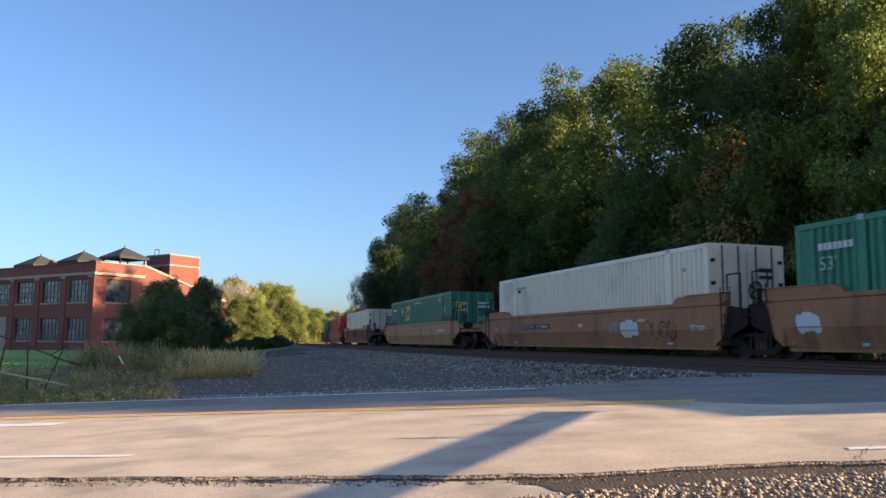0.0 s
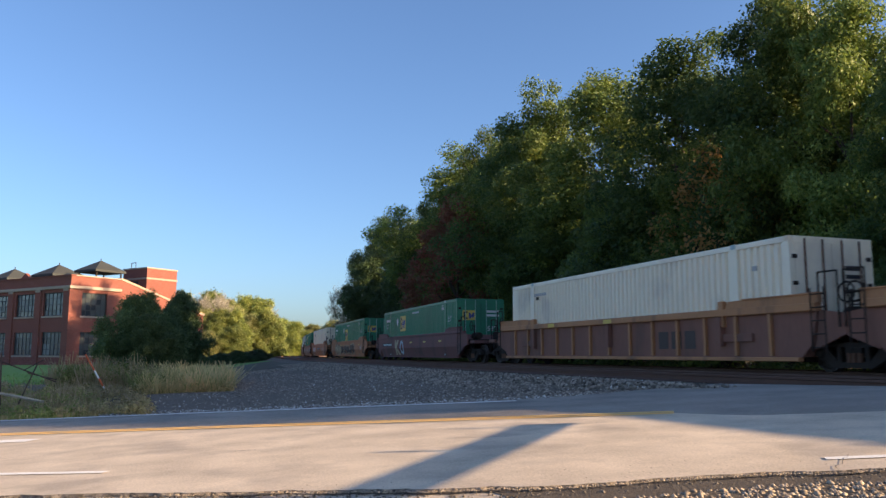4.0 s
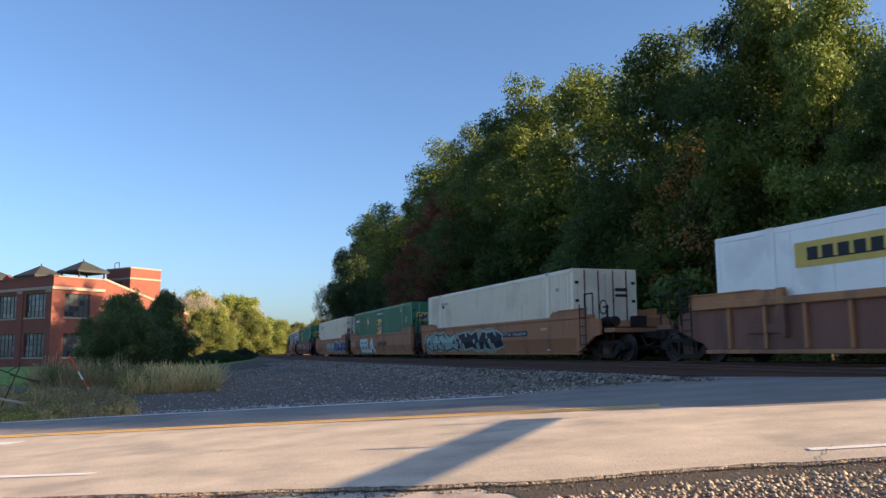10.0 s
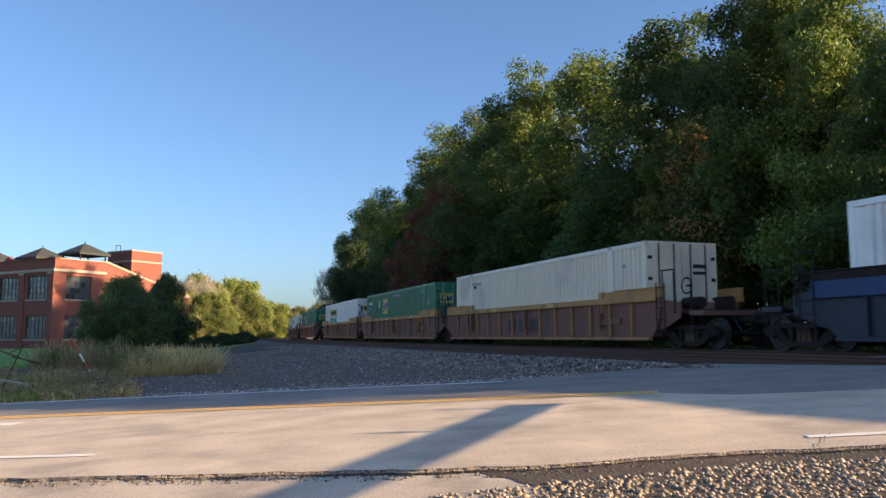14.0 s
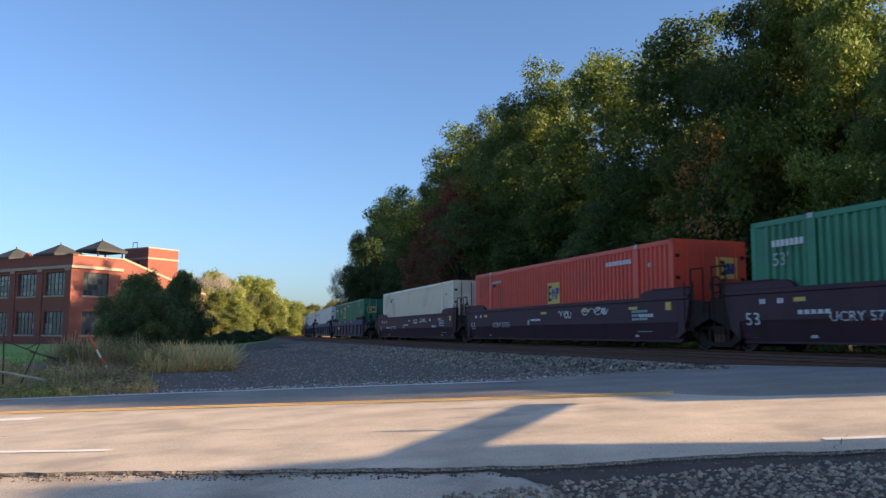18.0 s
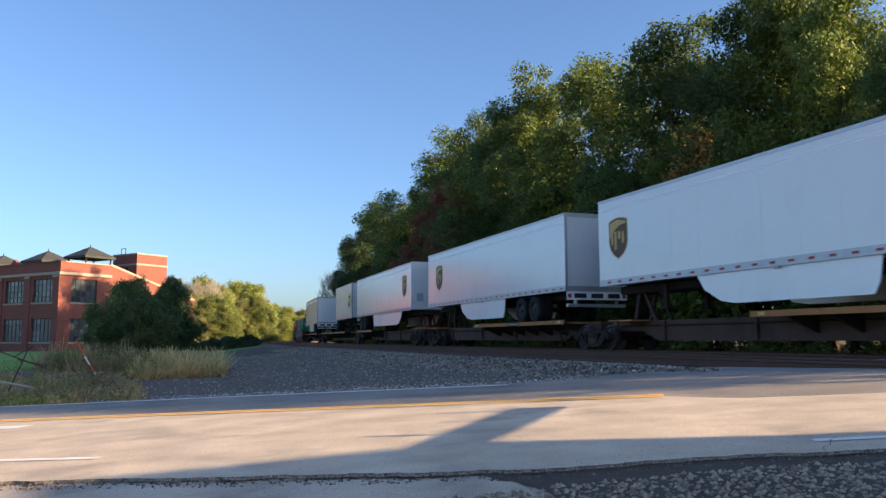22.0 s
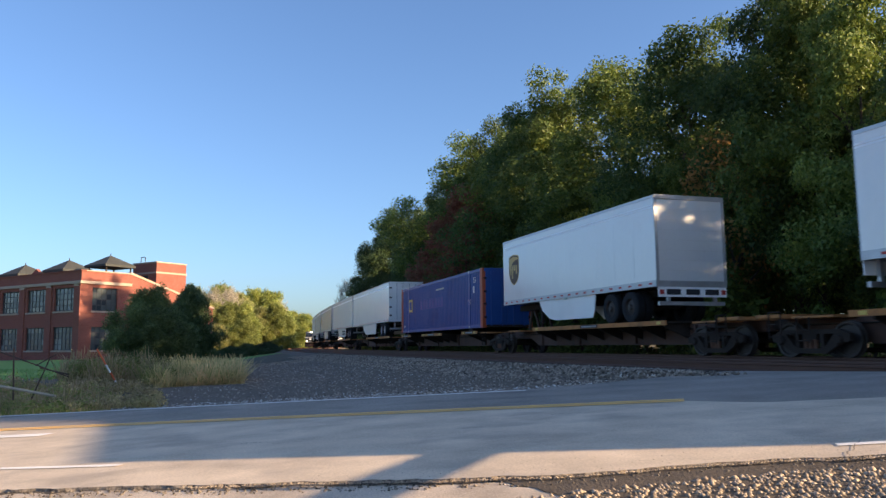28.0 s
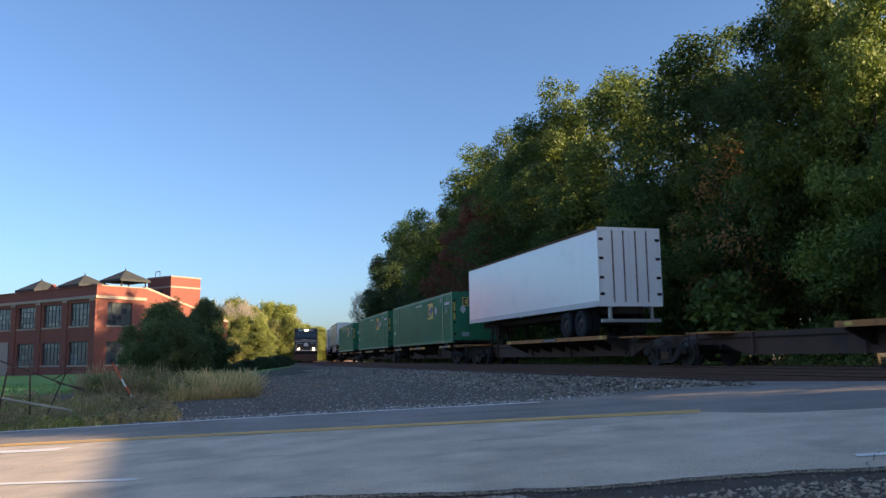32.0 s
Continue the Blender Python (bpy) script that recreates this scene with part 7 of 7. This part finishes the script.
def word(car, ribbed, text, x, z, w, h, fill, edge=None, bold=0.0):
    """Readable painted letters; x is where they begin, w and h the room they take."""
    for paint, fat, lift in ((edge, 0.07, 0.008), (fill, bold, 0.014)):
        if not paint:
            continue
        cu = bpy.data.curves.new("letters", "FONT")
        cu.body, cu.size, cu.offset, cu.resolution_u = text, 1.0, fat, 2
        tmp = bpy.data.objects.new("letters", cu)
        me = bpy.data.meshes.new_from_object(tmp)
        bpy.data.objects.remove(tmp)
        xs, ys = [v.co.x for v in me.vertices], [v.co.y for v in me.vertices]
        x0, x1, y0, y1 = min(xs), max(xs), min(ys), max(ys)
        g = 0.0 if paint == fill else 0.05
        pts = [(x + g - (v.co.x - x0) / (x1 - x0) * (w + 2 * g), z - g + (v.co.y - y0) / (y1 - y0) * (h + 2 * g)) for v in me.vertices]
        sprayed(car, ribbed, pts, [tuple(q.vertices) for q in me.polygons], paint, lift, "painted letters")
        bpy.data.meshes.remove(me)


GLYPHS = (
    [(0, 0.1), (0.45, 0), (0.3, 0.45), (1, 0.3), (0.6, 0.7), (0.9, 1), (0.25, 0.9), (0.35, 0.6), (0, 0.7), (0.2, 0.4)],
    [(0.1, 0), (0.5, 0.42), (0.22, 0.5), (0.65, 1), (1, 0.95), (0.62, 0.6), (0.88, 0.52), (0.42, 0)],
    [(0, 0.3), (0.6, 0), (0.5, 0.3), (1, 0.45), (0.55, 0.6), (0.7, 1), (0.15, 0.8), (0.3, 0.55)],
    [(0.05, 0), (0.9, 0.15), (0.55, 0.4), (1, 0.75), (0.5, 1), (0.45, 0.7), (0.1, 0.85), (0.25, 0.45)],
)


def tag(car, ribbed, x0, x1, z0, z1, fill, edge, seed):
    """Blocky outlined shapes side by side, slanted and overlapping, no words."""
    rnd = random.Random(seed)
    n = max(2, round((x1 - x0) / 0.85))
    step, h = (x1 - x0) / n, z1 - z0
    for i in range(n):
        g = GLYPHS[(i * 3 + seed) % 4]
        a, w, lean = x1 - i * step, step * rnd.uniform(1.25, 1.55), rnd.uniform(-0.18, 0.18)
        lo, hi = z0 + h * rnd.uniform(0.02, 0.14), z1 - h * rnd.uniform(0.0, 0.14)
        for paint, k, lift in ((edge, 1.22, 0.008), (fill, 0.96, 0.014)):
            pts = [(a - w * (0.5 + (p - 0.5) * k + lean * (q - 0.5)), (lo + hi) / 2 + (hi - lo) * (q - 0.5) * (1.08 if k > 1 else 0.9)) for p, q in g]
            sprayed(car, ribbed, pts, [tuple(range(len(pts)))], paint, lift + 0.002 * (i % 2), "sprayed graffiti shape")
        if i % 2 == 0:
            bar_ = [(a - w * p, lo + (hi - lo) * q) for p, q in ((0.38, 0.36), (0.62, 0.42), (0.55, 0.62), (0.42, 0.58))]
            sprayed(car, ribbed, bar_, [(0, 1, 2, 3)], edge, 0.020)


def loops(car, ribbed, x0, x1, z0, z1, paint, seed, n=6, w=0.06, lift=0.010):
    """Looping sprayed strokes, no words."""
    rnd, s = random.Random(seed), Shape()
    step = (x1 - x0) / n
    pts = []
    for i in range(n):
        cx, cz = x0 + (i + 0.5) * step, (z0 + z1) / 2
        rx, rz = step * rnd.uniform(0.40, 0.62), (z1 - z0) / 2 * rnd.uniform(0.7, 1.0)
        a0, turn_ = rnd.uniform(2.2, 4.0), rnd.choice((-1, 1)) * rnd.choice((3.6, 5.0, 7.0))
        pts += [(cx + rx * math.cos(a0 + turn_ * q / 20) + 0.12 * rx * math.sin(5 * q / 20), cz + rz * math.sin(a0 + turn_ * q / 20)) for q in range(21)]
    fine = []
    for a, b in zip(pts, pts[1:]):
        m_ = max(1, int(math.hypot(b[0] - a[0], b[1] - a[1]) / 0.12))
        fine += [(a[0] + (b[0] - a[0]) * q / m_, a[1] + (b[1] - a[1]) * q / m_) for q in range(m_)]
    ribbon(s, fine, w, ribbed, lift)
    part("graffiti", s, PAINTS[paint], car, "sprayed graffiti lines")


def dash(car, ribbed, x, z, w, h, paint="yellow"):
    y = side_y(z, ribbed) + (0.09 if ribbed and z > 1.37 else 0.004)
    y = 1.512 if ribbed and z > 1.37 else y
    h = 0.13 if ribbed and z > 1.37 else h
    part("reflector", Shape().box(x - w / 2, x + w / 2, y, y + 0.006, z - h / 2, z + h / 2), PAINTS[paint], car)


def stencil(car, ribbed, x, z, w, h, n, paint="white"):
    y = side_y(z, ribbed) + 0.004
    part("stencil", Shape().prism(comb(x, z, w, h, n), y, y + 0.005), PAINTS[paint], car, "plain stencilled bars")


PLUM_MARKS = (("s", 7.5, 1.18, 0.22, 0.12, 2, "white"), ("s", 6.9, 1.18, 0.22, 0.12, 2, "white"), ("s", 6.2, 1.20, 0.5, 0.10, 1, "yellow"), ("s", 1.6, 0.80, 0.25, 0.2, 1, "pale"), ("s", 0.6, 0.95, 0.9, 0.08, 6, "white"),
              ("s", -4.4, 1.15, 0.3, 0.16, 2, "white"), ("s", -6.9, 1.10, 0.9, 0.07, 7, "pale"), ("s", -6.9, 0.98, 0.9, 0.07, 7, "pale"), ("s", -6.9, 0.86, 0.9, 0.07, 6, "pale"), ("s", -7.0, 0.50, 0.8, 0.08, 5, "pale"))
# Each car by its mark: shapes as (kind, ...).
SPRAY = {
    38.69: [("s", -7.0, 0.95, 1.2, 0.14, 5, "white"), ("d", 0.0, 1.2)],
    14.74: [("b", -4.5, -3.4, 0.55, 1.15, "white"), ("l", -3.2, -2.6, 0.7, 1.1, "pale"), ("n", 2.2, 5.0, 0.92, 1.12, "DTTX 727803"), ("l", -6.6, -4.8, 0.5, 1.1, "dim"), ("d", -4.7, 1.1), ("s", -0.6, 0.95, 0.3, 0.12, 2, "white"), ("l", -8.0, -7.4, 0.75, 0.9, "white"), ("s", 8.0, 0.9, 0.15, 0.1, 1, "white")],
    -4.80: [("b", 7.25, 8.0, 0.62, 1.15, "white"), ("n", -1.0, 1.6, 0.62, 1.2), ("b", -0.85, -0.3, 0.7, 1.2, "white"), ("b", 0.9, 1.5, 0.66, 1.1, "pale"), ("b", -7.5, -6.4, 0.55, 1.25, "white"), ("l", -5.7, -3.8, 0.45, 1.25, "dim"), ("b", -5.4, -4.2, 0.5, 1.2, "dim"), ("d", -5.1, 1.12), ("l", -3.6, -3.2, 0.7, 1.0, "white"), ("l", -3.2, -1.9, 0.5, 1.2, "dim"), ("l", -7.9, -7.6, 0.8, 1.0, "white")],
    -24.09: [("b", 3.4, 4.4, 0.6, 1.2, "white"), ("b", 5.1, 6.0, 0.6, 1.2, "white"), ("n", -2.5, 0.9, 0.92, 1.12), ("l", -7.4, -4.8, 0.4, 1.2, "pale")],
    -47.71: [("b", 3.4, 6.9, 0.30, 1.32, "tan"), ("g", 3.4, 6.8, 0.35, 1.28, "tan", "dim"), ("g", -4.1, 3.3, 0.30, 1.34, "dim", "tan"), ("d", -3.15, 1.15), ("d", 3.1, 1.2), ("d", -6.6, 1.15), ("l", -7.9, -7.0, 0.7, 1.1, "pale")],
    -71.31: [("w", "K", 4.35, 0.34, 1.15, 0.96, "tan", None, 0.05), ("w", "O", 3.1, 0.36, 0.95, 0.92, "sky", None, 0.03), ("d", 0.4, 1.1), ("d", -2.55, 1.1), ("d", -5.58, 1.1), ("n", 5.2, 7.8, 0.92, 1.12), ("l", -1.8, 0.0, 0.4, 0.9, "dim")],
    -94.66: [("t", -4.5, -2.6, "dim"), ("d", 0.0, 1.47), ("d", 4.1, 1.47)],
    -113.9: [("t", -2.4, 0.6, "dim"), ("d", 2.9, 1.47), ("d", -3.1, 1.47)],
    -133.6: [("l", -5.9, -4.8, 0.45, 1.15, "pale"), ("l", -7.0, -5.9, 0.45, 1.15, "pale"), ("t", 0.6, 2.9, "dim"), ("d", 0.0, 1.47)],
    -157.06: [("g", -0.6, 1.1, 0.55, 1.1, "red", "pale"), ("g", -4.2, -0.8, 0.28, 1.30, "black", "tan"), ("n", 5.6, 7.6, 0.95, 1.12), ("d", 2.6, 1.15), ("l", 3.2, 5.2, 0.6, 1.2, "dim"), ("b", -6.6, -5.1, 0.8, 1.3, "dim")],
    -180.56: [("g", -3.75, -0.07, 0.30, 1.2, "maroon", "white"), ("f", "53", -6.1, 0.55), ("s", 3.0, 1.15, 1.4, 0.14, 7, "white"), ("s", 5.8, 1.15, 0.5, 0.16, 2, "white"), ("s", -1.5, 1.25, 0.7, 0.1, 5, "white"), ("s", -7.8, 1.18, 0.9, 0.1, 4, "white"), ("d", 0.3, 1.3), ("d", -4.2, 1.3)],
    -204.06: [("g", -2.2, 1.9, 0.30, 1.25, "pale", "green"), ("g", -7.9, -2.15, 0.28, 1.36, "blue", "sky"), ("n", 2.15, 5.25, 0.92, 1.12, "DTTX 766604"), ("l", 5.6, 7.6, 0.5, 1.1, "dim")],
    -223.57: [("w", "EELA", 5.3, 0.34, 4.5, 0.94, "white", "green", 0.03), ("g", -2.1, -0.2, 0.72, 1.1, "maroon", "maroon"), ("f", "53", 8.1, 0.62), ("l", 5.6, 7.0, 0.6, 1.2, "dim")],
    -242.9: [("b", 3.4, 8.3, 0.28, 1.36, "ash"), ("g", 3.5, 8.1, 0.30, 1.28, "mint", "dim"), ("b", -2.0, 3.5, 0.28, 1.36, "ash"), ("g", -1.9, 3.5, 0.28, 1.34, "black", "pale"), ("n", -4.55, -1.8, 0.92, 1.12, "DTTX 766604"), ("d", -6.0, 1.15)],
    -266.62: [("t", -1.4, 1.4, "dim"), ("d", 0.0, 1.47), ("d", -4.0, 1.47)],
    -289.87: [("t", -0.6, 2.0, "dim"), ("d", 3.1, 1.47), ("d", -3.1, 1.47)],
    -313.35: [("t", -3.4, -0.2, "dim"), ("d", 1.2, 1.47), ("d", -3.4, 1.47), ("f", "53", -2.9, 0.62)],
    -332.85: [("t", -2.3, 0.6, "dim"), ("d", 1.6, 1.47), ("d", -4.2, 1.47)],
    -352.33: [("t", -1.0, 2.0, "dim"), ("d", 3.0, 1.47), ("d", -2.2, 1.47)],
    -375.9: [("f", "53", -1.85, 0.55), ("d", 3.75, 1.47), ("d", 0.28, 1.47), ("d", -3.12, 1.47), ("s", 4.4, 0.85, 1.8, 0.2, 8, "white")],
    -395.4: [("f", "53", -1.85, 0.55), ("d", 3.75, 1.47), ("d", 0.28, 1.47), ("d", -3.12, 1.47), ("l", -6.0, -3.4, 0.4, 1.15, "pale")],
    -414.97: [("f", "53", -1.85, 0.55), ("d", 3.75, 1.47), ("d", 0.28, 1.47), ("d", -3.12, 1.47), ("s", 4.4, 0.85, 1.8, 0.2, 8, "white")],
    -438.41: [("f", "53", 8.2, 0.52), ("w", "UCRY 57251", 5.5, 0.72, 1.9, 0.22, "white"), *PLUM_MARKS, ("d", 0.3, 1.24), ("d", -3.0, 1.24), ("d", -6.1, 1.24), ("e", -8.0, 1.25), ("l", -1.6, -0.6, 1.05, 1.3, "white"), ("l", -3.6, -2.2, 1.1, 1.34, "white"), ("s", -5.4, 0.8, 0.8, 0.1, 5, "white"), ("s", 5.6, 0.8, 0.9, 0.1, 5, "white")],
    -457.85: [("f", "53", 8.2, 0.52), ("w", "UCRY 57251", 5.5, 0.72, 1.9, 0.22, "white"), *PLUM_MARKS, ("d", 0.3, 1.24), ("d", -3.0, 1.24), ("d", -6.1, 1.24), ("e", -8.0, 1.25), ("l", -2.0, -0.9, 1.02, 1.28, "white"), ("l", -4.6, -2.8, 1.08, 1.34, "white"), ("s", -7.2, 0.95, 0.8, 0.1, 5, "white")],
    -477.29: [("f", "53", 8.2, 0.52), ("w", "UCRY 57251", 5.5, 0.72, 1.9, 0.22, "white"), *PLUM_MARKS, ("d", 0.3, 1.24), ("d", -3.0, 1.24), ("d", -6.1, 1.24), ("e", -8.0, 1.25), ("l", -3.6, -2.2, 0.6, 1.3, "blue"), ("s", -1.4, 0.9, 0.7, 0.1, 5, "white"), ("s", -7.4, 0.55, 0.8, 0.1, 4, "white"), ("s", 5.5, 0.9, 1.0, 0.1, 5, "white"), ("s", -5.6, 1.05, 0.9, 0.22, 4, "pale")],
}
for front, marks in SPRAY.items():
    car, ribbed = WELL_CARS[front]
    for i, mk in enumerate(marks):
        seed = int(abs(front) * 10) + i
        if mk[0] == "b":
            blot(car, ribbed, *mk[1:6], seed)
        elif mk[0] == "l":
            loops(car, ribbed, *mk[1:6], seed, max(4, int((mk[2] - mk[1]) / 0.38)), 0.045)
        elif mk[0] == "g":
            tag(car, ribbed, *mk[1:7], seed)
        elif mk[0] == "d":
            dash(car, ribbed, mk[1], mk[2], 0.5, 0.09)
        elif mk[0] == "e":
            dash(car, ribbed, mk[1], mk[2], 0.28, 0.24)
        elif mk[0] == "w":
            word(car, ribbed, *mk[1:])
        elif mk[0] == "s":
            stencil(car, ribbed, *mk[1:7])
        elif mk[0] == "n":
            y = side_y(mk[3], ribbed) + 0.004
            part("number_panel", Shape().box(mk[1], mk[2], y, y + 0.004, mk[3], mk[4]), "mark dark", car, "dark number panel")
            if len(mk) > 5:
                word(car, ribbed, mk[5], mk[2] - 0.12, mk[3] + 0.035, mk[2] - mk[1] - 0.24, mk[4] - mk[3] - 0.07, "white")
            else:
                stencil(car, ribbed, mk[1] + 0.1, mk[3] + 0.04, mk[2] - mk[1] - 0.2, mk[4] - mk[3] - 0.08, 10, "pale")
                car.children[-1].location.y = 0.004
        elif mk[0] == "t":
            for k in range(3):
                w = (mk[2] - mk[1]) / 3
                y = side_y(0.8, ribbed) + 0.004
                part("faded_mark", Shape().box(mk[1] + k * w, mk[1] + (k + 0.75) * w, y, y + 0.004, 0.55, 1.05), PAINTS[mk[3]], car, "faded dark painted bar")
        elif mk[0] == "f":
            word(car, ribbed, mk[1], mk[2], mk[3] + (0.0 if ribbed else 0.14), 0.5, 0.31, "white")


# ---- motion of the trains ----
def motions():
    times = [0.5 * i for i in range(65)]
    for ob, s, z, right, way in RIDES:
        rows = []
        for t in times:
            q = along(s, t)
            ax, ay, _ = track_at(q + 8.0, right)
            bx, by, _ = track_at(q - 8.0, right)
            x, y, h = track_at(q, right)
            rows.append((t, pose((ax + bx) / 2, (ay + by) / 2, z, 0, 0, math.degrees(math.atan2(ay - by, ax - bx)))))
        walk(ob, rows)
    rows = []
    for t in times:
        q = ENGINE_AT - ENGINE_SPEED * t
        x, y, h = track_at(q, near_track(q))
        rows.append((t, pose(x, y, 0, 0, 0, math.degrees(h) - 90)))
    walk(ENGINE, rows)
    for ob, back, z in FOLLOWING:
        rows = []
        for t in times:
            q = ENGINE_AT - ENGINE_SPEED * t + back
            x, y, h = track_at(q, near_track(q))
            rows.append((t, pose(x, y, z, 0, 0, math.degrees(h) - 90)))
        walk(ob, rows)


ENGINE_AT, ENGINE_SPEED = 1022.0, 29.0
motions()
